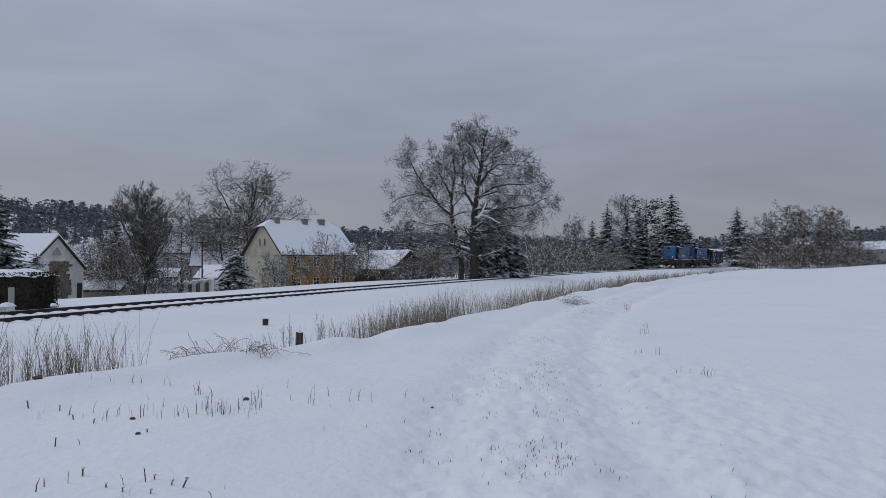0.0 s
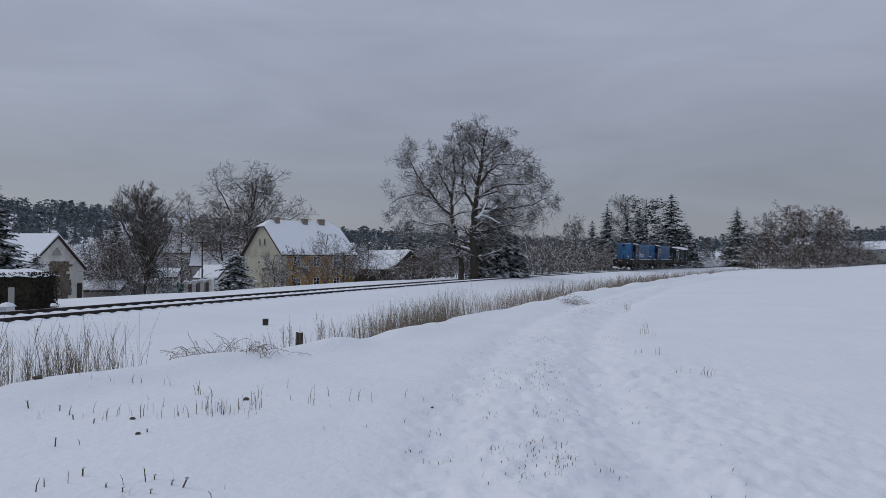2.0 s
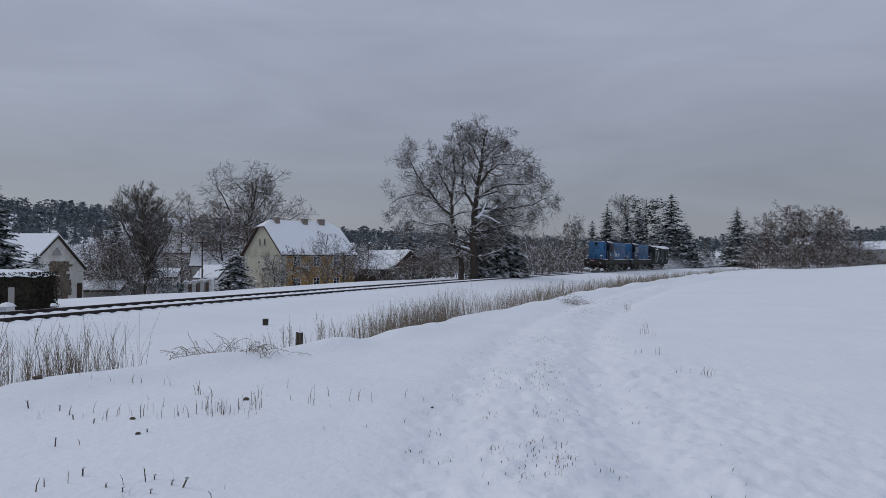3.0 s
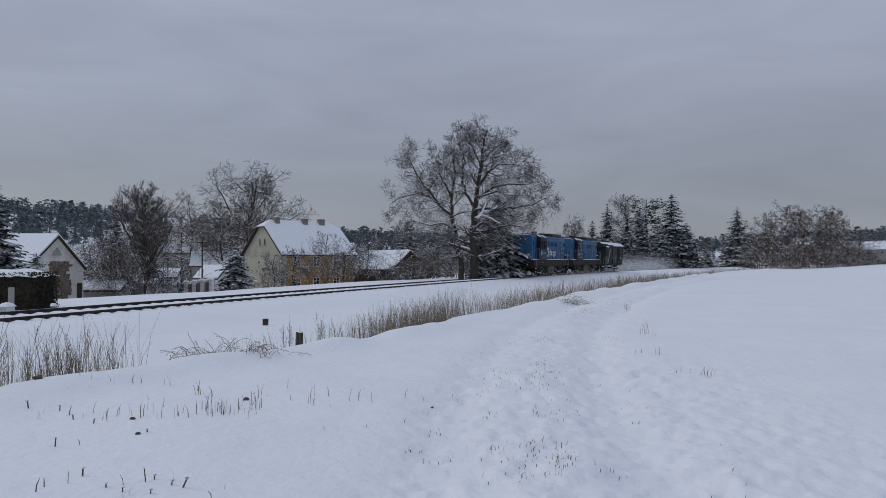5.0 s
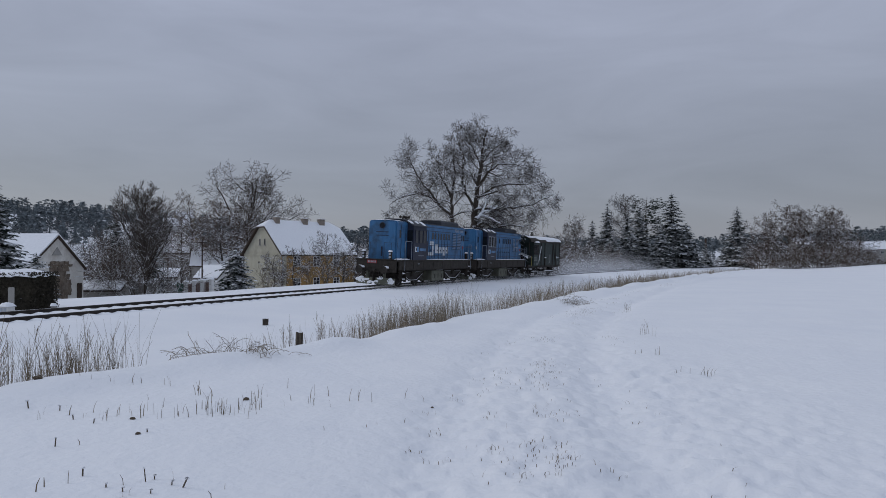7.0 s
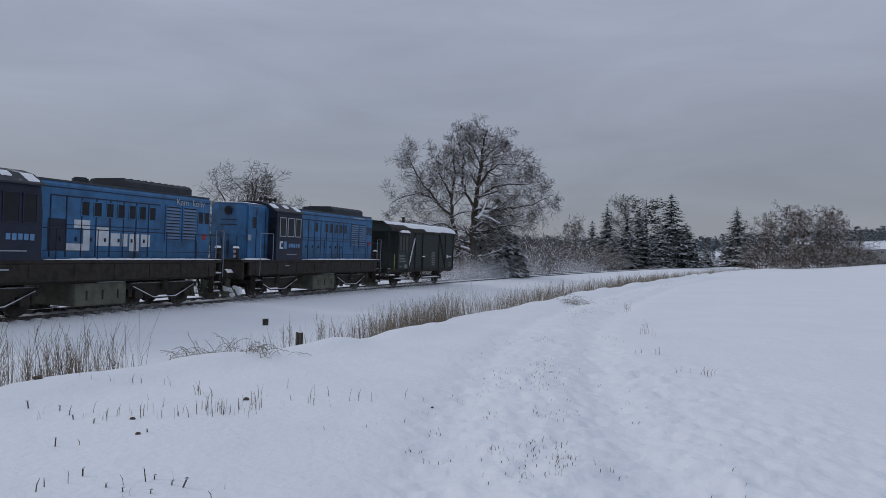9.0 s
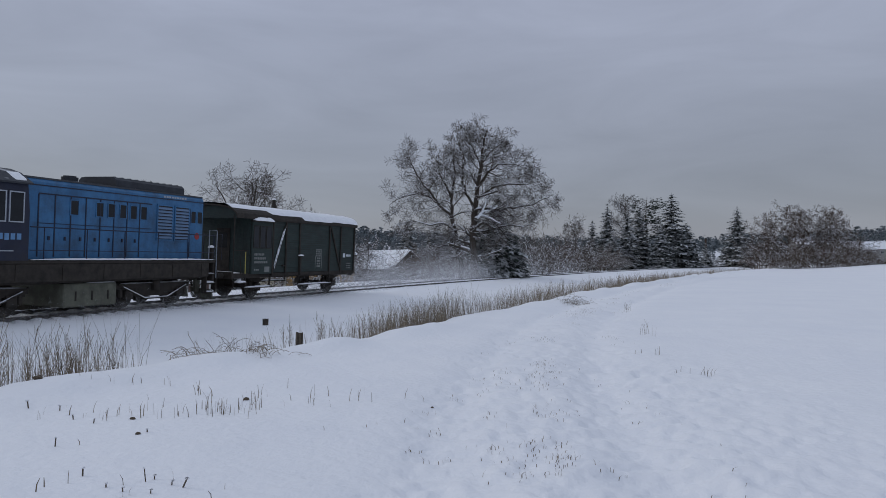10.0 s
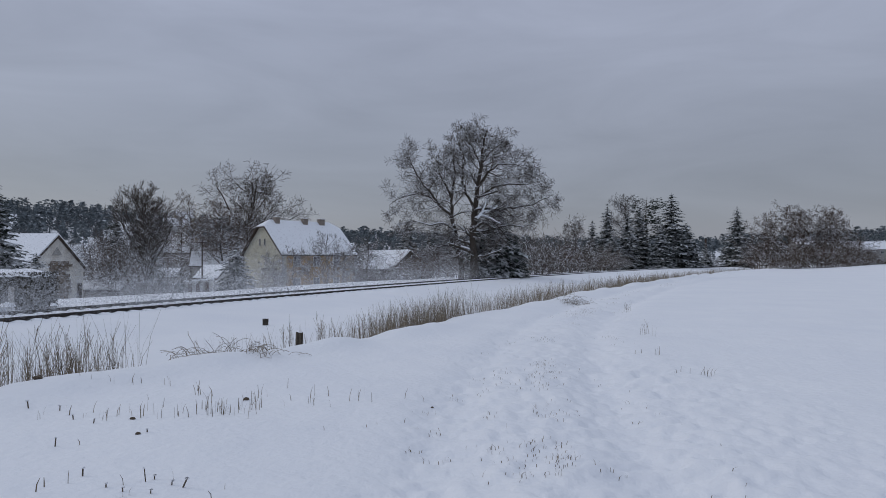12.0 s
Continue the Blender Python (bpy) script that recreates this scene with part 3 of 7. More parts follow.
        # steps
        for xs0 in (-1.55, -12.6):
            bm = bmesh.new()
            for z in (0.42, 0.78, 1.14):
                box(bm, xs0 - 0.45, xs0 + 0.10, *sorted((sy * 1.2, sy * 1.48)), z, z + 0.035)
            for x in (xs0 - 0.46, xs0 + 0.10):
                box(bm, x, x + 0.03, *sorted((sy * 1.22, sy * 1.46)), 0.40, 1.6)
            st = part("steps", bm, GRIME, root)
            for z in (0.455, 0.815, 1.175):
                bm = bmesh.new()
                snow_lump(bm, xs0 - 0.43, xs0 + 0.08, *sorted((sy * 1.23, sy * 1.46)), z - 0.01, rng.uniform(.03, .09), rng, 6, 4)
                part("step_snow", bm, SNOW_CLEAN, st, "snow on the steps", True)
        # snow line along the walkway edge
        bm = bmesh.new()
        snow_lump(bm, -13.0, -4.95, *sorted((sy * 1.30, sy * 1.50)), SILL_Z - 0.005, 0.055, rng, 60, 3)
        snow_lump(bm, -2.6, -0.7, *sorted((sy * 1.1, sy * 1.49)), SILL_Z - 0.005, 0.07, rng, 14, 3)
        part("walkway_snow", bm, SNOW_CLEAN, root, "thin line of snow along the walkway", True)
        # toolbox and tanks
    bm = bmesh.new()
    box(bm, -8.30, -6.25, -1.28, 1.28, 0.22, 0.98, 0.06, 2)
    part("fuel_tank", bm, TANKM, root, "grey dusty fuel tank")
    for sy in (1, -1):
        for k in range(3):
            bm = bmesh.new()
            box(bm, -7.95 + k * 0.62, -7.90 + k * 0.62, *sorted((sy * 1.28, sy * 1.30)), 0.42, 0.72)
            part("tank_bracket", bm, GRIME, root)
    # snow shelf on the tank
    bm = bmesh.new()
    snow_lump(bm, -8.25, -7.1, 1.05, 1.3, 0.97, 0.07, rng)
    part("tank_snow", bm, SNOW_CLEAN, root, "", True)
    # bogies
    for xc in (-3.45, -10.15):
        bm = bmesh.new()
        for sy in (1, -1):
            ya, yb = sorted((sy * 1.0, sy * 1.12))
            prism(bm, [(xc - 1.75, 0.86), (xc - 1.75, 0.70), (xc - 0.95, 0.62), (xc - 0.6, 0.42), (xc + 0.6, 0.42), (xc + 0.95, 0.62), (xc + 1.75, 0.70), (xc + 1.75, 0.86), (xc + 0.6, 0.92), (xc - 0.6, 0.92)], ya, yb, "y")
            for dx in (-1.2, 1.2):
                box(bm, xc + dx - 0.17, xc + dx + 0.17, *sorted((sy * 0.9, sy * 1.2)), 0.34, 0.68, 0.03)
                for ex in (-0.32, 0.32):
                    cyl(bm, (xc + dx + ex, sy * 1.06, 0.56), "z", 0.085, 0.30, 10)
            cyl(bm, (xc, sy * 1.14, 0.80), "z", 0.16, 0.34, 12)
            box(bm, xc - 0.75, xc - 0.55, *sorted((sy * 0.9, sy * 1.0)), 0.25, 0.75)
            box(bm, xc + 0.55, xc + 0.75, *sorted((sy * 0.9, sy * 1.0)), 0.25, 0.75)
            tube(bm, [(xc - 1.7, sy * 1.2, 0.9), (xc - 1.5, sy * 1.2, 0.75), (xc - 0.55, sy * 1.2, 0.34), (xc + 0.55, sy * 1.2, 0.34), (xc + 1.5, sy * 1.2, 0.75), (xc + 1.7, sy * 1.2, 0.9)], 0.03, 6)
        box(bm, xc - 0.3, xc + 0.3, -1.0, 1.0, 0.5, 0.95)
        box(bm, xc - 1.75, xc - 1.6, -1.0, 1.0, 0.6, 0.8)
        box(bm, xc + 1.6, xc + 1.75, -1.0, 1.0, 0.6, 0.8)
        bo = part("bogie", bm, GRIME, root)
        bm = bmesh.new()
        for sy in (1, -1):
            snow_lump(bm, xc - 1.72, xc + 1.72, *sorted((sy * 0.99, sy * 1.15)), 0.88, 0.04, rng, 24, 3)
            tube(bm, [(xc - 1.5, sy * 1.205, 0.785), (xc - 0.55, sy * 1.205, 0.375), (xc + 0.55, sy * 1.205, 0.375), (xc + 1.5, sy * 1.205, 0.785)], 0.022, 5)
        part("bogie_snow", bm, SNOW_CLEAN, bo, "snow on the bogie frame and brake rods", True)
    wheels = [wheelset(x, 0.5, root) for x in (-2.25, -4.65, -8.95, -11.35)]
    # ends: lamps, plates, ventilator
    for xe, sg in ((-1.32, 1), (-12.75, -1)):
        bm = bmesh.new()
        cyl(bm, (xe + sg * 0.02, 0, 3.85), "x", 0.2, 0.08, 20)
        hl = part("headlight", bm, NAVY, root)
        bm = bmesh.new()
        cyl(bm, (xe + sg * 0.055, 0, 3.85), "x", 0.16, 0.02, 20)
        part("lens", bm, GLASSDK, hl)
        bm = bmesh.new()
        box(bm, *sorted((xe, xe + sg * 0.012)), -0.45, 0.45, 3.2, 3.24)
        box(bm, *sorted((xe, xe + sg * 0.012)), -0.45, 0.45, 3.42, 3.46)
        part("grab_rail", bm, NAVY, root)
        bm = bmesh.new()
        box(bm, *sorted((xe, xe + sg * 0.03)), -0.05, 0.05, 1.9, 2.5)
        part("lamp_bracket", bm, NAVY, root)
        for sy in (0.95, -0.95):
            bm = bmesh.new()
            box(bm, *sorted((xe + sg * 0.48, xe + sg * 0.66)), sy - 0.09, sy + 0.09, SILL_Z + 0.0, SILL_Z + 0.48, 0.03)
            lamp = part("marker_lamp", bm, GRIME, root)
            bm = bmesh.new()
            cyl(bm, (xe + sg * 0.67, sy, SILL_Z + 0.34), "x", 0.075, 0.03, 14)
            cyl(bm, (xe + sg * 0.67, sy, SILL_Z + 0.13), "x", 0.075, 0.03, 14)
            part("lens", bm, GREYP, lamp)
            bm = bmesh.new()
            snow_lump(bm, *sorted((xe + sg * 0.44, xe + sg * 0.7)), sy - 0.13, sy + 0.13, SILL_Z + 0.47, 0.09, rng, 5, 5)
            part("lamp_snow", bm, SNOW_CLEAN, lamp, "", True)
        # end railing
        xr = xe + sg * 0.62
        for sy in (1, -1):
            bm = bmesh.new()
            tube(bm, [(xr, sy * 1.42, SILL_Z), (xr, sy * 1.42, 2.75), (xr, sy * 0.5, 2.75), (xr, sy * 0.5, SILL_Z)], 0.018, 5)
            tube(bm, [(xr, sy * 1.0, SILL_Z), (xr, sy * 1.0, 2.75)], 0.014, 5)
            part("end_railing", bm, NAVY, root)
        bm = bmesh.new()
        box(bm, *sorted((xe + sg * 0.70, xe + sg * 0.715)), -0.62, 0.05, 1.44, 1.64)
        pl = part("number_plate", bm, REDP, root, "small dark red plate")
        bm = bmesh.new()
        for k in range(6):
            box(bm, *sorted((xe + sg * 0.715, xe + sg * 0.722)), -0.56 + k * 0.1, -0.50 + k * 0.1, 1.48, 1.60)
        part("plate_bar", bm, GREYP, pl)
    # roof fittings: horns and aerials
    bm = bmesh.new()
    for yy in (0.3, 0.55):
        cyl(bm, (-3.5, yy, 4.50), "x", 0.03, 0.5, 8)
        cyl(bm, (-3.2, yy, 4.50), "x", 0.04, 0.14, 12, 0.10)
        cyl(bm, (-3.8, yy, 4.50), "x", 0.10, 0.14, 12, 0.04)
        box(bm, -3.55, -3.45, yy - 0.03, yy + 0.03, 4.33, 4.5)
    part("air_horn", bm, GRIME, root)
    bm = bmesh.new()
    tube(bm, [(-2.3, 0.2, 4.19), (-2.3, 0.2, 4.55)], 0.02, 6)
    cyl(bm, (-2.3, 0.2, 4.24), "z", 0.06, 0.1, 10)
    part("aerial", bm, GRIME, root)
    bm = bmesh.new()
    tube(bm, [(-3.0, 0.9, 4.3), (-3.0, 0.9, 4.5)], 0.03, 6)
    part("aerial", bm, GRIME, root)
    bm = bmesh.new()
    snow_lump(bm, -2.75, -1.42, -0.95, 0.95, 4.17, 0.05, rng, 8, 8)
    part("hood_snow", bm, SNOW_CLEAN, root, "thin snow on the short hood", True)
    # markings on both sides
    for sy in (1, -1):
        y = HOOD_W if sy > 0 else -HOOD_W - 0.008
        yc = CAB_W if sy > 0 else -CAB_W - 0.008
        if lead:
            bm = bmesh.new()
            box(bm, -6.06, -5.42, y, y + 0.006, 1.98, 2.98)
            part("dark_square", bm, NAVY, root)
            bm = bmesh.new()
            box(bm, -6.95, -6.35, y, y + 0.008, 2.72, 2.98)
            box(bm, -6.95, -6.35, y, y + 0.008, 1.98, 2.22)
            box(bm, -6.95, -6.70, y, y + 0.008, 2.22, 2.72)
            box(bm, -6.35, -6.08, y, y + 0.008, 1.98, 2.22)
            part("emblem", bm, WHITEP, root, "white angular emblem")
            bm = bmesh.new()
            x = -7.20
            for wd, zb, zt in ((0.50, 2.16, 2.78), (0.38, 2.16, 2.60), (0.24, 2.16, 2.60), (0.42, 2.0, 2.60), (0.42, 2.16, 2.60)):
                # plain pale blocks in the place of the lettering
                box(bm, x - wd, x, y, y + 0.008, zb, zt)
                x -= wd + 0.09
            part("pale_lettering_block", bm, WHITEP, root, "large white marking in blocks")
        # cab marking
        bm = bmesh.new()
        box(bm, -3.30, -3.05, yc, yc + 0.008, 2.48, 2.56)
        box(bm, -3.30, -3.05, yc, yc + 0.008, 2.22, 2.30)
        box(bm, -3.16, -3.05, yc, yc + 0.008, 2.30, 2.48)
        part("cab_emblem", bm, WHITEP, root)
        bm = bmesh.new()
        box(bm, -3.58, -3.36, yc, yc + 0.008, 2.22, 2.56)
        bars(bm, -4.62, -3.70, yc, 2.28, 2.47, 5, rng)
        part("cab_marking", bm, PALEBLUE, root)
        bm = bmesh.new()
        box(bm, -4.4, -3.6, yc, yc + 0.008, 1.96, 1.99)
        box(bm, -3.9, -3.6, *sorted((sy * 1.47, sy * 1.478)), 1.42, 1.46)
        part("small_marking", bm, GREYP, root)
        bm = bmesh.new()
        cyl(bm, (-12.35, y + 0.004, 2.62), "y", 0.13, 0.012, 18)
        part("red_disc", bm, REDP, root)
        if lead:
            continue
        bm = bmesh.new()
        bars(bm, -11.7, -10.5, sy * (HOOD_W) - (0.008 if sy < 0 else 0), 3.99, 4.06, 9, rng)
        part("small_lettering", bm, GREYP, root)
    if lead:
        fc = bpy.data.curves.new("slogan", "FONT")
        fc.body, fc.size, fc.extrude = "Kam  koliv", 0.36, 0.003
        tmp = new("slogan_tmp", fc)
        me = bpy.data.meshes.new_from_object(tmp.evaluated_get(bpy.context.evaluated_depsgraph_get()))
        bpy.data.objects.remove(tmp)
        me.materials.append(GREYP)
        ob = new("slogan_lettering", me)
        ob.parent = root
        ob.matrix_basis = pose(-10.75, HOOD_W + 0.02, 3.74 + 0.03, 90, 0, 180)
        tagged(ob, "pale grey words painted on the hood")
    else:
        bm = bmesh.new()
        box(bm, -1.62, -1.40, HOOD_W, HOOD_W + 0.01, 2.55, 2.8)
        part("notice", bm, GREYP, root)
    return root, wheels


def guards_van():
    rng = random.Random(31)
    root = empty("guards_van", Matrix.Identity(4))
    tagged(root, "old two-axle dark green boarded guard's van with a snowy arched roof", "railway wagon", group="train on the line")
    W, x_front, x_rear = 1.42, -1.72, -10.55
    bm = bmesh.new()
    box(bm, x_rear - 0.05, -0.62, -1.25, 1.25, 0.98, 1.12)
    for sy in (1, -1):
        box(bm, x_rear - 0.05, -0.62, *sorted((sy * 1.28, sy * 1.38)), 0.92, 1.14, 0.01)
    part("underframe", bm, GRIME, root)
    # body core with boards over it
    part("body", bm_box(x_rear, x_front, -W, W, 1.1, 3.52), GRIME, root, "dark boarded body")
    for sy in (1, -1):
        n = 22
        for k in range(n):
            bm = bmesh.new()
            z0 = 1.14 + k * 2.34 / n
            box(bm, x_rear, x_front - 1.45, *sorted((sy * W, sy * (W + 0.03))), z0 + 0.008, z0 + 2.34 / n - 0.004)
            part("board", bm, GREENW, root)
        # compartment at the front, smooth sheet with three windows
        bm = bmesh.new()
        box(bm, x_front - 1.42, x_front, *sorted((sy * W, sy * (W + 0.10))), 1.1, 3.5, 0.02)
        part("lookout", bm, GREENW, root, "projecting dark lookout compartment")
        for xa in (-2.18, -2.62, -3.06):
            window(root, xa - 0.0, xa + 0.40, sy * (W + 0.10), 2.22, 3.20, "window", GRIME, 0.02, 0.03)
        bm = bmesh.new()
        box(bm, x_front - 1.44, x_front + 0.05, *sorted((sy * (W + 0.02), sy * (W + 0.24))), 3.36, 3.42)
        part("window_canopy", bm, GRIME, root)
        bm = bmesh.new()
        snow_lump(bm, x_front - 1.42, x_front + 0.02, *sorted((sy * (W + 0.03), sy * (W + 0.25))), 3.41, 0.16, rng, 14, 4)
        part("canopy_snow", bm, SNOW_CLEAN, root, "snow cushion over the lookout windows", True)
        # posts and diagonal braces
        for x in (-3.22, -4.22, -5.32, -8.00, -9.10, x_rear + 0.04):
            bm = bmesh.new()
            box(bm, x - 0.045, x + 0.045, *sorted((sy * (W + 0.03), sy * (W + 0.085))), 1.0, 3.52)
            part("side_post", bm, GRIME, root)
        bm = bmesh.new()
        box(bm, x_rear, x_front - 1.45, *sorted((sy * (W + 0.03), sy * (W + 0.07))), 1.0, 1.12)
        box(bm, -8.0, -3.2, *sorted((sy * (W + 0.03), sy * (W + 0.09))), 3.44, 3.52)
        part("side_rail", bm, GRIME, root)
        for (xa, za), (xb, zb) in (((-3.30, 1.25), (-4.16, 3.3)), ((-9.02, 1.35), (-8.08, 3.4))):
            bm = bmesh.new()
            d = Vector((xb - xa, 0, zb - za))
            L = d.length
            box(bm, 0, L, -0.03, 0.03, -0.04, 0.04)
            ang = math.atan2(d.z, d.x)
            bm.transform(Matrix.Translation((xa, sy * (W + 0.06), za)) @ Matrix.Rotation(-ang, 4, "Y"))
            br = part("diagonal_brace", bm, GRIME, root)
            if xa > -5:
                bm = bmesh.new()
                snow_lump(bm, 0.05, L - 0.05, -0.035, 0.04, 0.0, 0.075, rng, 20, 3)
                for v in bm.verts:
                    v.co.z = -v.co.z
                bm.transform(Matrix.Translation((xa, sy * (W + 0.06), za)) @ Matrix.Rotation(-ang, 4, "Y"))
                part("brace_snow", bm, SNOW_CLEAN, br, "", True)
        # sliding door rails and hardware
        bm = bmesh.new()
        box(bm, -7.95, -5.35, *sorted((sy * (W + 0.09), sy * (W + 0.12))), 3.46, 3.52)
        box(bm, -5.4, -5.3, *sorted((sy * (W + 0.03), sy * (W + 0.13))), 1.0, 1.9)
        box(bm, -4.15, -3.95, *sorted((sy * (W + 0.03), sy * (W + 0.10))), 1.42, 1.48)
        part("door_rail", bm, GRIME, root)
        bm = bmesh.new()
        snow_lump(bm, -5.6, -5.2, *sorted((sy * (W + 0.03), sy * (W + 0.16))), 1.9, 0.08, rng, 6, 4)
        part("ledge_snow", bm, SNOW_CLEAN, root, "", True)
        part("ledge", bm_box(-5.6, -5.2, *sorted((sy * (W + 0.03), sy * (W + 0.14))), 1.87, 1.9), GRIME, root)
        # running board
        for xa, xb, steps in ((-8.3, -5.3, 24), (-3.3, -1.4, 18)):
            bm = bmesh.new()
            box(bm, xa, xb, *sorted((sy * 1.30, sy * 1.52)), 0.50, 0.54)
            for x in (xa + 0.1, xb - 0.1):
                box(bm, x - 0.03, x + 0.03, *sorted((sy * 1.34, sy * 1.40)), 0.5, 1.0)
            rb = part("running_board", bm, GRIME, root)
            bm = bmesh.new()
            snow_lump(bm, xa + 0.02, xb - 0.02, *sorted((sy * 1.31, sy * 1.52)), 0.535, 0.06, rng, steps, 3)
            part("board_snow", bm, SNOW_CLEAN, rb, "", True)
        # writing too small to read
        ys = sy * (W + 0.10) if sy > 0 else -(W + 0.108)

        def stencil_line(*spec):
            line = bmesh.new()
            bars(line, *spec, rng)
            part("stencilled_line", line, DIMP, root)
        for r in range(3):
            stencil_line(-2.55 - 0.12 * r, -1.85, ys, 1.90 - 0.17 * r, 2.0 - 0.17 * r, 7)
        stencil_line(-2.2, -1.85, ys, 1.25, 1.32, 3)
        part("stencilled_panel", bm_box(-2.95, -2.6, ys, ys + 0.008, 1.18, 1.42), DIMP, root)
        yb = sy * (W + 0.03) if sy > 0 else -(W + 0.038)
        for r in range(4):
            stencil_line(-7.3, -6.75, yb, 2.18 - 0.1 * r, 2.24 - 0.1 * r, 3 + r % 2)
        for r in range(4):
            stencil_line(-7.2, -6.85, yb, 1.74 - 0.13 * r, 1.83 - 0.13 * r, 2 + r % 2)
        for x in (-7.32, -6.76):
            part("stencilled_line", bm_box(x, x + 0.03, yb, yb + 0.008, 1.28, 1.88), DIMP, root)
        for r in range(3):
            stencil_line(-10.2, -9.75, yb, 1.50 - 0.12 * r, 1.55 - 0.12 * r, 3)
        bm = bmesh.new()
        box(bm, -9.62, -9.40, yb, yb + 0.008, 1.84, 2.06)
        bars(bm, -10.2, -9.7, yb, 1.88, 2.0, 5, rng)
        part("emblem", bm, WHITEP, root)
        # springs, axle guards
        for xa in (-2.68, -9.0):
            bm = bmesh.new()
            for k in range(5):
                box(bm, xa - 0.62 + 0.1 * k, xa + 0.62 - 0.1 * k, *sorted((sy * 1.0, sy * 1.1)), 0.88 - 0.03 * k - 0.03, 0.88 - 0.03 * k, 0.0)
            box(bm, xa - 0.15, xa + 0.15, *sorted((sy * 0.95, sy * 1.2)), 0.34, 0.66, 0.03)
            prism(bm, [(xa - 0.42, 1.0), (xa - 0.24, 0.35), (xa - 0.16, 0.35), (xa - 0.16, 0.7), (xa + 0.16, 0.7), (xa + 0.16, 0.35), (xa + 0.24, 0.35), (xa + 0.42, 1.0)], *sorted((sy * 0.92, sy * 0.95)), "y")
            part("axle_guard", bm, GRIME, root)
        # open end platform: rails
        bm = bmesh.new()
        tube(bm, [(-0.72, sy * 1.36, 1.1), (-0.72, sy * 1.36, 2.1), (x_front, sy * 1.36, 2.1)], 0.02, 5)
        tube(bm, [(-1.2, sy * 1.36, 1.1), (-1.2, sy * 1.36, 2.1)], 0.016, 5)
        tube(bm, [(-0.72, sy * 1.36, 2.1), (-0.72, sy * 1.36, 3.6)], 0.03, 6)
        part("platform_railing", bm, GRIME, root)
        part("yellow_handle", bm_tube([(-1.45, sy * 1.40, 1.1), (-1.45, sy * 1.40, 2.05)], 0.02, 6), YELP, root)
    # end walls
    for xw, sg in ((x_front, 1), (x_rear, -1)):
        for k in range(16):
            bm = bmesh.new()
            y = -W + k * 2 * W / 16
            box(bm, *sorted((xw, xw + sg * 0.03)), y + 0.005, y + 2 * W / 16 - 0.005, 1.12, 3.5)
            part("end_board", bm, GREENW, root)
        bm = bmesh.new()
        box(bm, *sorted((xw, xw + sg * 0.02)), -0.9, 0.9, 3.5, 3.80)
        part("end_panel", bm, GREENW, root)
    bm = bmesh.new()
    box(bm, x_front + 0.03, x_front + 0.06, -0.35, 0.35, 1.15, 3.05)
    door = part("end_door", bm, GRIME, root)
    part("pane", bm_box(x_front + 0.06, x_front + 0.07, -0.22, 0.22, 2.2, 2.85), GLASSDK, door)
    # arched roof over body and platform
    def arch(z_side, z_top, half, n=14):
        return [(half * math.cos(math.pi * k / n), z_side + (z_top - z_side) * math.sin(math.pi * k / n) ** 0.8) for k in range(n + 1)]
    bm = bmesh.new()
    outer = arch(3.52, 4.04, W + 0.16)
    inner = arch(3.46, 3.97, W + 0.12)
    prism(bm, outer + inner[::-1], x_rear - 0.10, -0.62)
    part("roof", bm, GRIME, root, "dark arched roof")
    bm = bmesh.new()
    prism(bm, arch(3.44, 3.96, W + 0.10), -0.74, -0.70)
    part("end_valance", bm, GREENW, root)
    # snow: patchy towards the edges
    verts, faces = [], []
    nx, na = 70, 22
    for i in range(nx + 1):
        x = -0.66 + (x_rear - 0.08 + 0.66) * i / nx
        reach = 0.80 + 0.03 * noise.noise((x * 0.9, 3, 0)) + (0.15 if -8.0 < x < -5.4 else 0) + (0.12 if x < -8.0 else 0) - (0.22 if x > -3.0 else 0)
        reach_f = reach
        for k in range(na + 1):
            a = math.pi / 2 + (k / na - 0.5) * math.pi * min(0.985, reach_f)
            th = 0.07 * min(1, 6 * min(k / na, 1 - k / na)) + 0.012
            zz = 3.52 + 0.52 * max(0, math.sin(a)) ** 0.8
            verts.append((x, (W + 0.17) * math.cos(a), zz + th * (1 + 0.5 * noise.noise((x * 2, k * 0.7, 1)))))
    for i in range(nx):
        for k in range(na):
            a = i * (na + 1) + k
            faces.append((a, a + 1, a + na + 2, a + na + 1))
    ob = raw_obj("roof_snow", verts, faces, SNOW_CLEAN, root, True)
    tagged(ob, "blanket of snow on the van roof")
    bm = bmesh.new()
    cyl(bm, (-5.2, 0.0, 4.22), "z", 0.17, 0.3, 14, 0.10)
    cyl(bm, (-5.2, 0.0, 4.40), "z", 0.08, 0.2, 12)
    cyl(bm, (-5.2, 0.0, 4.52), "z", 0.16, 0.08, 12, 0.06)
    ch = part("stove_chimney", bm, GRIME, root, "black stove chimney")
    bm = bmesh.new()
    snow_lump(bm, -5.3, -5.1, -0.1, 0.1, 4.56, 0.05, rng, 5, 5)
    part("chimney_snow", bm, SNOW_CLEAN, ch, "", True)
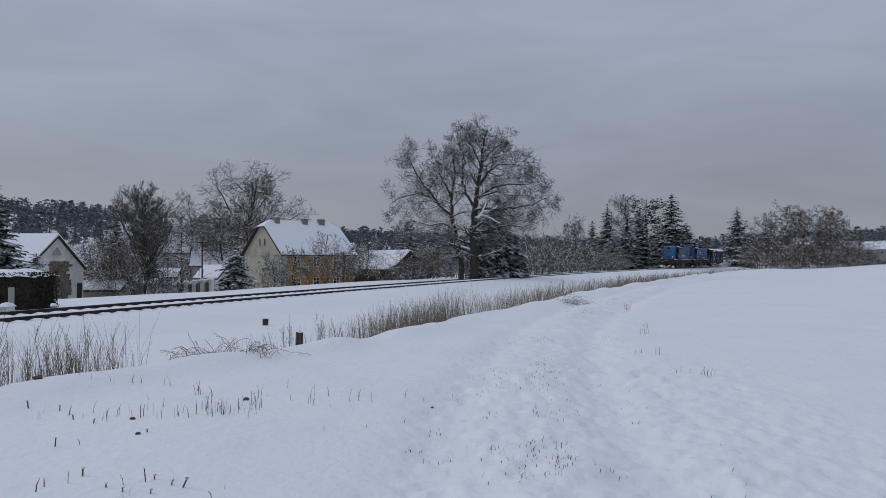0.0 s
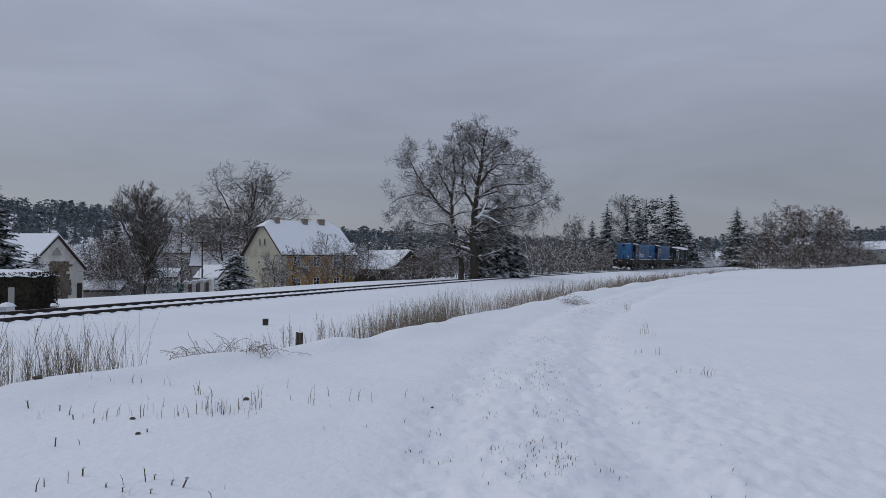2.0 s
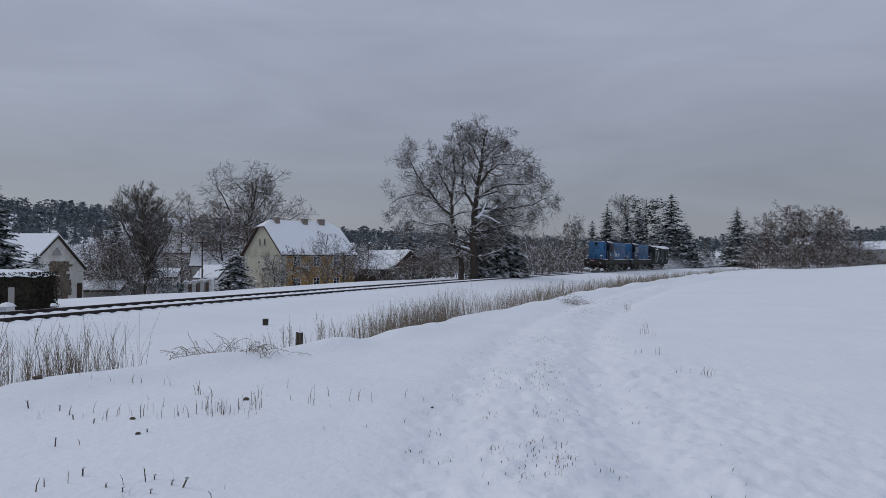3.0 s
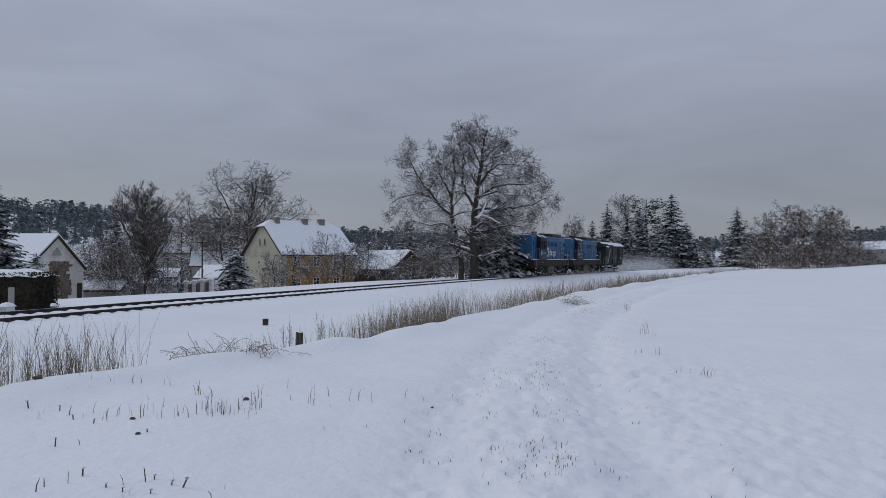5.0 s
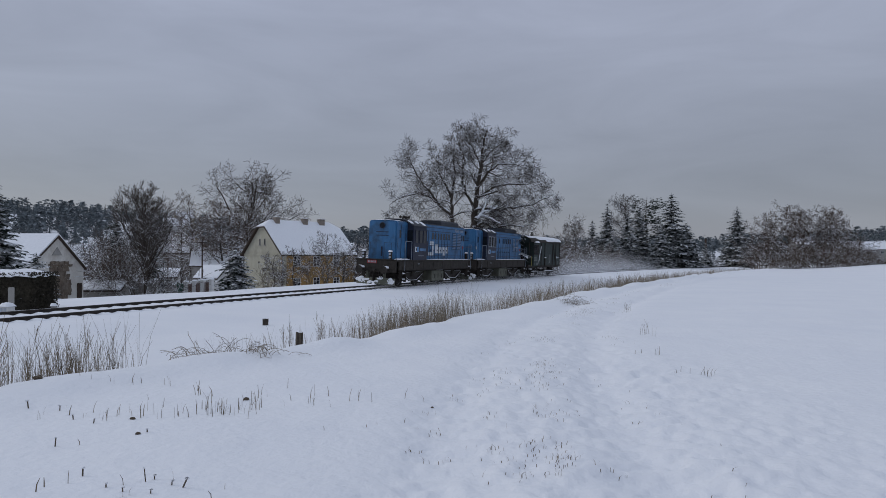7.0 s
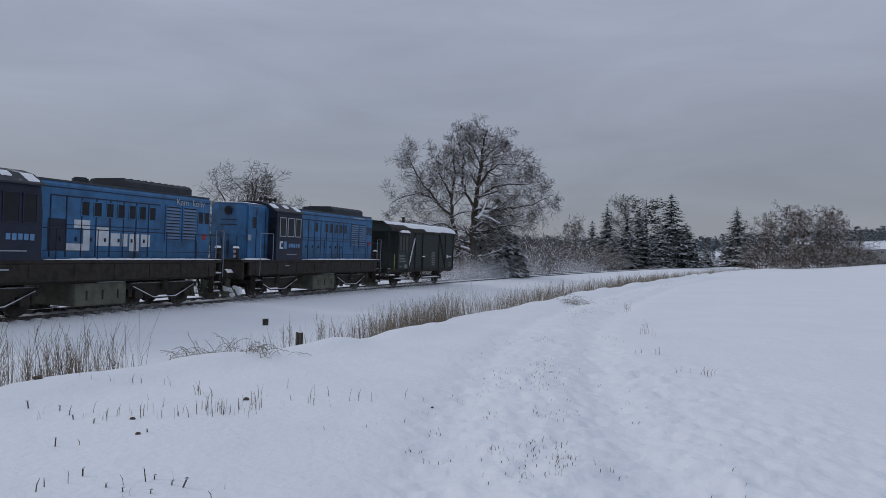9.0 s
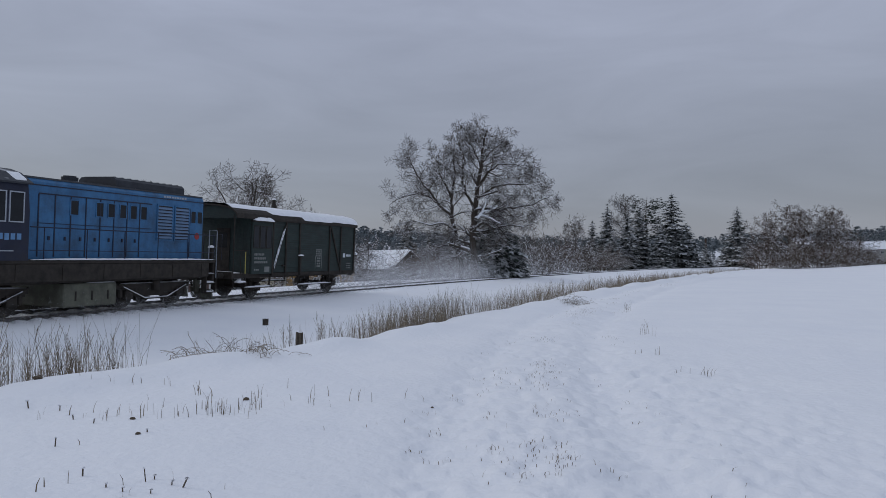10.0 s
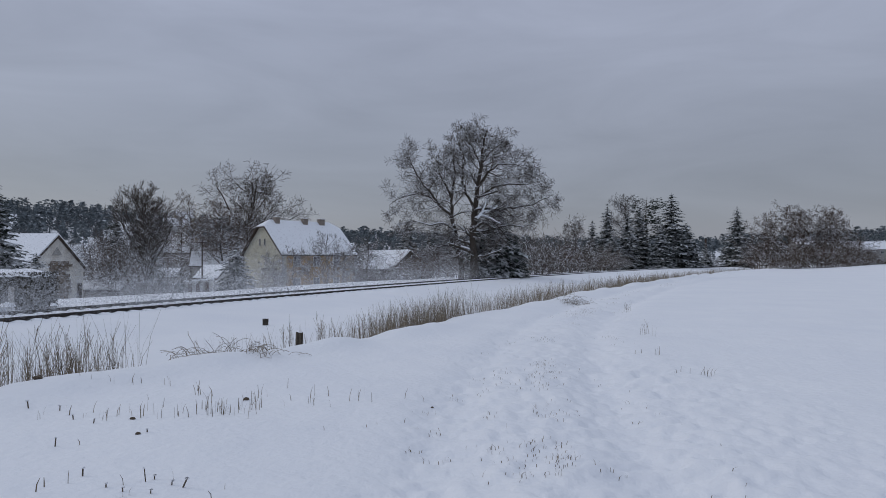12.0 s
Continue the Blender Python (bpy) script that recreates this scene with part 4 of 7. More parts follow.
    for xe, sg in ((-0.62, 1), (x_rear - 0.05, -1)):
        bm = bmesh.new()
        box(bm, *sorted((xe, xe - sg * 0.1)), -1.36, 1.36, 0.90, 1.2, 0.01)
        part("buffer_beam", bm, GRIME, root)
        for sy in (0.875, -0.875):
            bm = bmesh.new()
            cyl(bm, (xe + sg * 0.2, sy, 1.04), "x", 0.11, 0.4, 14)
            cyl(bm, (xe + sg * 0.56, sy, 1.04), "x", 0.22, 0.05, 18)
            cyl(bm, (xe + sg * 0.45, sy, 1.04), "x", 0.06, 0.2, 10)
            part("buffer", bm, GRIME, root)
    # open platform steps
    bm = bmesh.new()
    box(bm, -1.6, -0.8, -1.4, 1.4, 1.10, 1.14)
    box(bm, -1.5, -0.9, 1.2, 1.5, 0.72, 0.76)
    box(bm, -1.5, -0.9, -1.5, -1.2, 0.72, 0.76)
    for sy in (1, -1):
        for x in (-1.5, -0.93):
            box(bm, x, x + 0.03, *sorted((sy * 1.2, sy * 1.25)), 0.5, 1.1)
    part("platform", bm, GRIME, root)
    bm = bmesh.new()
    snow_lump(bm, -1.5, -0.9, 1.22, 1.5, 0.755, 0.08, rng)
    snow_lump(bm, -1.6, -0.7, -1.3, 1.3, 1.135, 0.05, rng)
    part("platform_snow", bm, SNOW_CLEAN, root, "", True)
    return root, [wheelset(x, 0.5, root) for x in (-2.68, -9.0)]


lead_loco, lead_wheels = locomotive(True)
rear_loco, rear_wheels = locomotive(False)
van, van_wheels = guards_van()


# ---------------------------------------------------------------- bare trees and shrubs
def rand_perp(d, rng):
    v = Vector((rng.gauss(0, 1), rng.gauss(0, 1), rng.gauss(0, 1)))
    v -= d * v.dot(d)
    return v.normalized() if v.length > 1e-4 else d.orthogonal().normalized()


def branch(out, p, d, length, r, level, rng, lift, spread, kids, wob=0.22):
    n = 4 if level > 0 else 3 if wob > 0.31 else 2
    if level == 0:
        length, wob = length * 1.75, wob * 1.25
    pts, rad = [p.copy()], [r]
    for i in range(n):
        d = (d + rand_perp(d, rng) * wob * rng.random() + Vector((0, 0, lift))).normalized()
        p = p + d * (length / n)
        pts.append(p.copy())
        rad.append(max(r * (1 - 0.72 * (i + 1) / n), 0.006))
    out.append((pts, rad))
    if level <= 0:
        return
    sprout(out, pts, rad, length, level, rng, lift, spread, kids, wob)


def sprout(out, pts, rad, length, level, rng, lift, spread, kids, wob=0.22, start=0.2):
    total = len(pts) - 1
    count = kids[level - 1]
    for k in range(count):
        f = start + (1 - start) * (k + rng.random()) / count
        i = min(int(f * total), total - 1)
        t = f * total - i
        q = pts[i].lerp(pts[i + 1], t)
        along = (pts[i + 1] - pts[i]).normalized()
        d = (along * (1 - spread * 0.5) + rand_perp(along, rng) * spread).normalized()
        rr = (rad[i] * (1 - t) + rad[i + 1] * t) * rng.uniform(0.38, 0.6)
        branch(out, q, d, length * rng.uniform(0.34, 0.62) * (1.15 - 0.45 * f), max(rr, 0.007), level - 1, rng, lift, spread, kids, wob)


def tube_mesh(lines, thin=0.0):
    verts, faces = [], []
    for pts, rad in lines:
        sides = 7 if rad[0] > 0.12 else 5 if rad[0] > 0.05 else 3
        base = len(verts)
        d0 = (pts[-1] - pts[0])
        ref = Vector((0, 0, 1)) if abs(d0.normalized().z) < 0.9 else Vector((1, 0, 0))
        for i, p in enumerate(pts):
            d = (pts[min(i + 1, len(pts) - 1)] - pts[max(i - 1, 0)]).normalized()
            a = d.cross(ref)
            a = a.normalized() if a.length > 1e-5 else d.orthogonal().normalized()
            b = a.cross(d)
            r = max(rad[i], thin)
            for k in range(sides):
                w = 2 * math.pi * k / sides + 0.52
                verts.append(p + a * (r * math.cos(w)) + b * (r * math.sin(w)))
        for i in range(len(pts) - 1):
            u, v = base + i * sides, base + (i + 1) * sides
            for k in range(sides):
                faces.append((u + k, u + (k + 1) % sides, v + (k + 1) % sides, v + k))
    return [tuple(v) for v in verts], faces


def snow_lines(lines, share, seed, least):
    """Ridges of snow lying along the flatter stretches of branches."""
    rng = random.Random(seed)
    verts, faces = [], []
    for pts, rad in lines:
        if rad[0] > 0.3 or rng.random() > (share * 2.2 if len(pts) > 4 else share * 0.6):
            continue
        for i in range(len(pts) - 1):
            d = pts[i + 1] - pts[i]
            flat = math.hypot(d.x, d.y)
            if flat < 0.72 * d.length or rng.random() < 0.25:
                continue
            b = len(verts)
            for j in (i, i + 1):
                r = max(rad[j], least * 0.6)
                w = max(0.85 * rad[j], least)
                ox, oy = -d.y / flat * w, d.x / flat * w
                c = pts[j]
                verts += [(c.x - ox, c.y - oy, c.z + r * 0.35), (c.x, c.y, c.z + r + 0.9 * w), (c.x + ox, c.y + oy, c.z + r * 0.35)]
            faces += [(b, b + 3, b + 4, b + 1), (b + 1, b + 4, b + 5, b + 2)]
    return verts, faces


def tree_object(name, lines, m, label, category, bark=None, twig=None, thin=0.0, group="", cut=0.07, share=0.22):
    root = empty(name, m)
    tagged(root, label, category, group)
    thick = [l for l in lines if l[1][0] >= cut]
    fine = [l for l in lines if l[1][0] < cut]
    v, f = tube_mesh(thick)
    raw_obj("trunk", v, f, bark or BARK, root, True)
    v, f = tube_mesh(fine, thin)
    tagged(raw_obj("crown", v, f, twig or TWIG, root), kind="stuff")
    v, f = snow_lines(lines, share, len(lines), max(thin * 1.25, 0.012))
    tagged(raw_obj("branch_snow", v, f, SNOW_CLEAN, root), "snow lying along the branches", kind="stuff")
    return root


def limb(*flat, rng, r0, r1):
    """A limb bent through points (across, up), straying a little in depth."""
    pts, rad, n = [], [], len(flat)
    y = 0.0
    for k, (x, z) in enumerate(flat):
        pts.append(Vector((x, y, z)))
        rad.append(r0 + (r1 - r0) * k / (n - 1))
        y += rng.uniform(-0.9, 0.9) if k else 0
    # finer steps with a wiggle
    fp, fr = [], []
    for i in range(n - 1):
        for t in (0, 0.33, 0.67):
            w = 0.05 * (1 if i or t else 0)
            fp.append(pts[i].lerp(pts[i + 1], t) + Vector((rng.uniform(-w, w), rng.uniform(-w, w), rng.uniform(-w, w))) * 1.6)
            fr.append(rad[i] * (1 - t) + rad[i + 1] * t)
    fp.append(pts[-1])
    fr.append(rad[-1])
    return fp, fr


def big_tree():
    rng = random.Random(8)
    out = []
    L = [
        (limb((0.0, -0.3), (0.1, 1.6), (-0.1, 4.0), (0.1, 6.4), (0.4, 9.0), (0.8, 11.5), (1.0, 13.4), (1.3, 14.8), rng=rng, r0=0.46, r1=0.05), 3.6, 15),
        (limb((-1.2, -0.3), (-1.2, 1.4), (-1.7, 4.2), (-2.2, 6.4), (-2.2, 8.4), (-1.8, 10.4), (-2.0, 12.4), rng=rng, r0=0.30, r1=0.04), 3.2, 13),
        (limb((-2.1, 6.2), (-3.4, 7.4), (-4.2, 8.1), (-5.6, 8.6), (-7.2, 8.2), (-8.4, 7.4), rng=rng, r0=0.16, r1=0.02), 3.0, 10),
        (limb((-3.4, 7.4), (-4.6, 9.0), (-5.6, 10.4), (-6.4, 11.8), (-7.0, 12.6), rng=rng, r0=0.12, r1=0.02), 2.9, 10),
        (limb((-2.2, 8.2), (-3.2, 10.0), (-3.6, 11.6), (-3.4, 13.2), rng=rng, r0=0.12, r1=0.02), 2.6, 8),
        (limb((0.1, 6.8), (1.2, 7.0), (2.4, 7.0), (4.0, 7.1), (5.8, 7.3), (7.0, 8.0), (8.0, 8.4), rng=rng, r0=0.19, r1=0.02), 3.2, 12),
        (limb((0.4, 9.2), (1.4, 10.6), (2.4, 11.4), (4.0, 11.5), (5.2, 11.0), rng=rng, r0=0.17, r1=0.02), 3.2, 11),
        (limb((0.3, 8.0), (2.0, 9.2), (3.6, 9.6), (5.4, 9.4), (6.6, 9.8), rng=rng, r0=0.13, r1=0.02), 3.0, 10),
        (limb((0.0, 7.2), (-0.8, 8.6), (-1.2, 10.0), (-0.9, 11.8), (-1.4, 13.4), (-1.8, 14.4), rng=rng, r0=0.15, r1=0.02), 2.9, 11),
        (limb((0.7, 11.2), (0.2, 12.6), (-0.6, 13.8), (-1.0, 14.7), rng=rng, r0=0.10, r1=0.02), 2.3, 8),
        (limb((0.8, 11.6), (1.8, 12.8), (2.8, 13.6), (3.2, 14.0), rng=rng, r0=0.10, r1=0.02), 2.4, 8),
        (limb((0.0, 5.2), (1.0, 5.6), (2.0, 5.0), (3.4, 5.4), (5.0, 5.2), (6.4, 5.6), rng=rng, r0=0.13, r1=0.02), 2.9, 10),
        (limb((-1.8, 4.8), (-3.0, 5.6), (-4.4, 5.4), (-6.2, 5.9), (-7.6, 5.5), rng=rng, r0=0.11, r1=0.02), 2.7, 10),
        (limb((0.1, 6.0), (0.9, 6.6), (1.6, 6.1), (2.6, 5.0), (3.4, 4.0), rng=rng, r0=0.12, r1=0.03), 2.0, 7),
        (limb((-1.5, 3.4), (-2.6, 3.4), (-4.0, 3.0), (-5.0, 2.4), rng=rng, r0=0.08, r1=0.02), 1.9, 7),
    ]
    for (pts, rad), reach, n in L:
        out.append((pts, rad))
        sprout(out, pts, rad, reach * 1.5, 3, rng, 0.015, 0.92, (6, 9, int(n * 1.75)), 0.32, 0.16)
    out = [([Vector((p.x, p.y * (0.4 if p.y < 0 else 1.0), p.z)) * 0.945 for p in pts], [r * 0.95 for r in rad]) for pts, rad in out]
    root = tree_object("deciduous_tree", out, pose(2.89, 64.5, ground_z(2.89, 64.5)), "tall old bare deciduous tree with two trunks and snow-lined branches", "tree", thin=0.0115, share=0.7)
    heavy = [limb((0.3, 5.7), (0.9, 6.5), (1.5, 6.35), (2.2, 6.9), rng=rng, r0=0.13, r1=0.06), limb((0.8, 6.4), (1.0, 7.0), (1.2, 7.5), rng=rng, r0=0.10, r1=0.04), limb((0.5, 6.0), (1.4, 5.8), (2.4, 5.2), rng=rng, r0=0.10, r1=0.04)]
    for pts, rad in heavy:
        for p in pts:
            p.y -= 0.5
    v, f = tube_mesh(heavy)
    tagged(raw_obj("snow_laden_limb", v, f, SNOW_CLEAN, root, True), "broken limb thickly covered with snow")
    return root


def bare_tree(x, y, h, w, seed, label, trunk_r=0.2, lean=0.05, lift=0.04, limbs=9, kids=(5, 6, 7), low=0.25, spread=0.8, twig=None, name="deciduous_tree", thin=0.012, upright=0.6, group=""):
    rng = random.Random(seed)
    out = []
    pts, rad = limb((0, -0.3), (rng.uniform(-lean, lean) * h, h * 0.3), (rng.uniform(-lean, lean) * h, h * 0.62), (rng.uniform(-lean, lean) * h, h * 0.97), rng=rng, r0=trunk_r, r1=0.03)
    out.append((pts, rad))
    sprout(out, pts, rad, h * 0.22, 2, rng, lift, spread, kids[:1] + (limbs * 2,), 0.25, 0.45)
    total = len(pts) - 1
    for k in range(limbs):
        f = low + (0.88 - low) * (k + rng.random() * 0.8) / limbs
        i = min(int(f * total), total - 1)
        p = pts[i].lerp(pts[i + 1], f * total - i)
        a = k * 2.4 + rng.uniform(-0.5, 0.5)
        reach = w * 0.5 * (1.05 - 0.55 * max(0, (f - 0.45)) / 0.5) * rng.uniform(0.8, 1.1)
        d = Vector((math.cos(a), math.sin(a), upright * rng.uniform(0.6, 1.3))).normalized()
        ln = reach / max(0.35, math.hypot(d.x, d.y))
        branch(out, p, d, ln, rad[i] * 0.62, 3, rng, lift, spread, kids, 0.3)
    return tree_object(name, out, pose(x, y, ground_z(x, y)), label, "tree", twig=twig, thin=thin, group=group)


def shrub(x, y, h, w, seed, label, stems=14, kids=(4, 5, 6), twig=None, thin=0.012, group="", name="shrub", lift=0.03, flat=0.6):
    rng = random.Random(seed)
    out = []
    for k in range(stems):
        a = rng.uniform(0, 2 * math.pi)
        rr = w * 0.5 * math.sqrt(rng.random())
        out_d = Vector((math.cos(a) * rr / h * 1.3, math.sin(a) * rr / h * 1.3, 1)).normalized()
        p = Vector((math.cos(a) * rr * 0.55, math.sin(a) * rr * flat * 0.55, -0.15))
        branch(out, p, out_d, h * rng.uniform(0.6, 1.0) * (1 - 0.25 * rr / (w * 0.5)), rng.uniform(0.02, 0.045), 2, rng, lift, 0.75, kids, 0.3)
    root = empty(name, pose(x, y, ground_z(x, y)))
    tagged(root, label, "shrub", group)
    v, f = tube_mesh(out, thin)
    tagged(raw_obj("crown", v, f, twig or TWIG, root), kind="stuff")
    v, f = snow_lines(out, 0.17, seed, thin * 1.2)
    tagged(raw_obj("branch_snow", v, f, SNOW_CLEAN, root), "snow lying along the twigs", kind="stuff")
    return root


# ---------------------------------------------------------------- conifers
def spruce_lines(h, w, rng, tiers, boughs, droop=0.25, bare=0.06, ragged=0.2, full=0.75):
    verts, faces = [], []
    for i in range(tiers):
        f = (i + 0.3 * rng.random()) / tiers
        z = h * (bare + (1 - bare) * f)
        reach = w * 0.5 * (1 - f) ** full * rng.uniform(1 - ragged, 1 + ragged * 0.4) + 0.06 * w * (1 - f) + 0.05
        n = max(5, int(1.5 * boughs * (0.5 + 0.5 * (1 - f))))
        for k in range(n):
            a = 2 * math.pi * (k + rng.random() * 0.8) / n + i * 1.3
            ln = reach * rng.uniform(0.72, 1.12)
            ca, sa = math.cos(a), math.sin(a)
            z0 = z + rng.uniform(-0.5, 0.5) * h / tiers
            steps = 4
            spine = []
            for s in range(steps + 1):
                t = s / steps
                rr = ln * t
                zz = z0 - droop * ln * (t ** 1.3) + 0.10 * ln * t ** 3
                spine.append((ca * rr, sa * rr, zz))
            half = 0.24 * ln + 0.07
            for s in range(steps):
                t = (s + 0.5) / steps
                wd = half * (1.15 - 0.75 * t)
                for side in (1, -1):
                    # a drooping spray on each side of the bough
                    p, q = spine[s], spine[s + 1]
                    ox, oy = -sa * side, ca * side
                    tx = q[0] + ox * wd * rng.uniform(0.7, 1.3) + ca * wd * 0.5
                    ty = q[1] + oy * wd * rng.uniform(0.7, 1.3) + sa * wd * 0.5
                    tz = q[2] - wd * rng.uniform(0.25, 0.7)
                    b = len(verts)
                    mx, my, mz = p[0] + ox * wd * 0.45, p[1] + oy * wd * 0.45, p[2] - wd * 0.12
                    verts += [p, q, (tx, ty, tz), (mx, my, mz)]
                    faces.append((b, b + 1, b + 2, b + 3) if side < 0 else (b, b + 3, b + 2, b + 1))
            b = len(verts)
            e = spine[-1]
            verts += [(spine[-2][0] - sa * half * .3, spine[-2][1] + ca * half * .3, spine[-2][2]), (spine[-2][0] + sa * half * .3, spine[-2][1] - ca * half * .3, spine[-2][2]), (e[0] + ca * half * .6, e[1] + sa * half * .6, e[2] - half * .15)]
            faces.append((b, b + 1, b + 2))
    # leading shoot
    b = len(verts)
    verts += [(0.06, 0, h * 0.93), (-0.03, 0.05, h * 0.93), (-0.03, -0.05, h * 0.93), (0, 0, h)]
    faces += [(b, b + 1, b + 3), (b + 1, b + 2, b + 3), (b + 2, b, b + 3)]
    return verts, faces


def spruce(x, y, h, w, seed, label, tiers=22, boughs=13, droop=0.3, bare=0.05, ragged=0.25, sink=0.0, group="", category="tree", name="spruce", full=0.75):
    rng = random.Random(seed)
    root = empty(name, pose(x, y, ground_z(x, y) - sink, 0, 0, rng.uniform(0, 360)))
    tagged(root, label, category, group)
    pts = [Vector((0, 0, -0.2)), Vector((0, 0, h * 0.5)), Vector((0, 0, h * 0.97))]
    v, f = tube_mesh([(pts, [h * 0.016, h * 0.010, 0.02])])
    raw_obj("trunk", v, f, BARK, root, True)
    v, f = spruce_lines(h, w, rng, tiers, boughs, droop, bare, ragged, full)
    tagged(raw_obj("crown", v, f, NEEDLE, root), kind="stuff")
    return root


def pine(x, y, h, w, seed, label, group=""):
    """A tall conifer with a rounded, clumpy top."""
    rng = random.Random(seed)
    root = empty("pine", pose(x, y, ground_z(x, y)))
    tagged(root, label, "tree", group)
    out = []
    pts, rad = limb((0, -0.2), (0.1, h * 0.4), (-0.1, h * 0.7), (0, h * 0.97), rng=rng, r0=h * 0.016, r1=0.04)
    out.append((pts, rad))
    verts, faces = [], []
    for k in range(46):
        f = rng.uniform(0.25, 1.0)
        i = min(int(f * (len(pts) - 1)), len(pts) - 2)
        a = rng.uniform(0, 6.28)
        reach = w * 0.5 * math.sqrt(max(0.05, 1 - ((f - 0.62) / 0.42) ** 2)) * rng.uniform(0.5, 1.0)
        p = pts[i]
        c = p + Vector((math.cos(a) * reach, math.sin(a) * reach, 0.25 * reach))
        out.append(([p.copy(), p.lerp(c, 0.6) + Vector((0, 0, 0.1)), c.copy()], [0.05, 0.035, 0.015]))
        for n in range(42):
            u = Vector((rng.gauss(0, 0.5), rng.gauss(0, 0.5), rng.gauss(0, 0.28))) * (0.16 * w)
            q = c + u
            s = rng.uniform(0.20, 0.40)
            d1, d2 = rand_perp(Vector((0, 0, 1)), rng) * s, Vector((rng.uniform(-.4, .4), rng.uniform(-.4, .4), rng.uniform(-.6, .3))) * s
            b = len(verts)
            verts += [tuple(q - d1), tuple(q + d1 * 0.3 + d2), tuple(q + d1), tuple(q - d2 * 0.6)]
            faces.append((b, b + 1, b + 2, b + 3))
    v, f = tube_mesh(out)
    raw_obj("trunk", v, f, BARK, root, True)
    tagged(raw_obj("crown", verts, faces, NEEDLE, root), kind="stuff")
    return root


big_tree()
# village side, from the near end of the line to the far end
spruce(-29.4, 45, 8.2, 5.0, 40, "dark snowy spruce beside the barn", 22, 13)
spruce(-25.0, 42, 3.0, 3.0, 41, "small snowy spruce before the barn", 10, 10, full=0.5)
bare_tree(-28.2, 65, 9.0, 4.9, 42, "bare linden with snow on its lower boughs", 0.17, 0.015, 0.05, 40, (4, 5, 5), 0.16, 0.45, upright=1.5, thin=0.013)
shrub(-27.6, 63.4, 4.6, 9.0, 58, "sprawling snow-laden boughs under the linden", 30, (3, 5, 6), None, 0.014, lift=-0.03, flat=0.6)
shrub(-31.8, 66.5, 6.8, 4.6, 59, "dense brown bush beside the linden", 46, (3, 5, 6), TWIG_RED, 0.014, flat=0.7)
spruce(-36.4, 76, 8.6, 4.6, 57, "dark spruce behind the bare linden", 20, 11)
spruce(-33.5, 70, 10.0, 4.5, 43, "dark spruce behind the bare linden", 20, 11)
spruce(-30.6, 72, 7.6, 4.4, 65, "dark spruce behind the bare linden", 18, 11)
bare_tree(-33.6, 120, 18.4, 17.5, 44, "wide bare oak behind the yellow house", 0.55, 0.03, 0.015, 18, (3, 6, 7), 0.34, 0.85, thin=0.026, upright=0.8)
for x, y, h, w, sd in ((-41.0, 112, 15.5, 10, 45), (-36.0, 110, 14.5, 9, 46), (-46.5, 122, 14.5, 10, 47), (-33.0, 116, 15, 9, 63)):
    bare_tree(x, y, h, w, sd, "reddish-brown bare beech in the village", 0.2, 0.04, 0.0, 16, (3, 5, 6), 0.15, 0.9, TWIG_RED, thin=0.022, upright=0.5, group="beeches by the lane")
spruce(-24.6, 81, 5.2, 5.0, 48, "round snowy evergreen in the garden", 14, 15, 0.35, 0.0, 0.15, full=0.38)
for x, y, h, w, sd in ((-18.9, 87, 5.0, 4.0, 49), (-14.6, 86.5, 6.8, 5.2, 50), (-9.6, 88, 6.2, 6.0, 51), (-21.8, 88, 4.6, 3.6, 52), (-12.2, 84, 4.2, 3.6, 64)):
    bare_tree(x, y, h, w, sd, "small bare fruit tree dusted with snow", 0.10, 0.06, 0.02, 10, (3, 5, 5), 0.15, 0.9, thin=0.014, group="fruit trees by the house")
for k, (x, y, h, w) in enumerate(((-22.6, 86, 3.4, 6.0), (-20.2, 84.5, 3.2, 5.0), (-16.2, 84.5, 4.6, 5.0), (-13.2, 84, 5.2, 5.0), (-10.4, 85, 4.6, 5.4))):
    shrub(x, y, h, w, 160 + k, "bare brown garden bushes before the house", 13, (3, 5, 6), TWIG if k % 2 else TWIG_RED, 0.014, "bushes by the house", flat=0.8)
spruce(-5.8, 112, 10.5, 8.0, 53, "snowy spruce behind the shed", 20, 14)
spruce(-2.0, 98, 7.0, 5.5, 66, "snowy young spruce beside the shed", 16, 13)
spruce(5.4, 67.6, 8.4, 7.4, 54, "dark ivy-green spruce under the old tree", 24, 18, 0.55, 0.0, 0.4)
spruce(3.4, 66, 6.4, 3.6, 67, "dark ivy-green spruce under the old tree", 18, 14, 0.45, 0.0, 0.3)
spruce(7.4, 70, 4.6, 3.8, 68, "low snowy spruce under the old tree", 14, 14, 0.45, 0.0, 0.3)
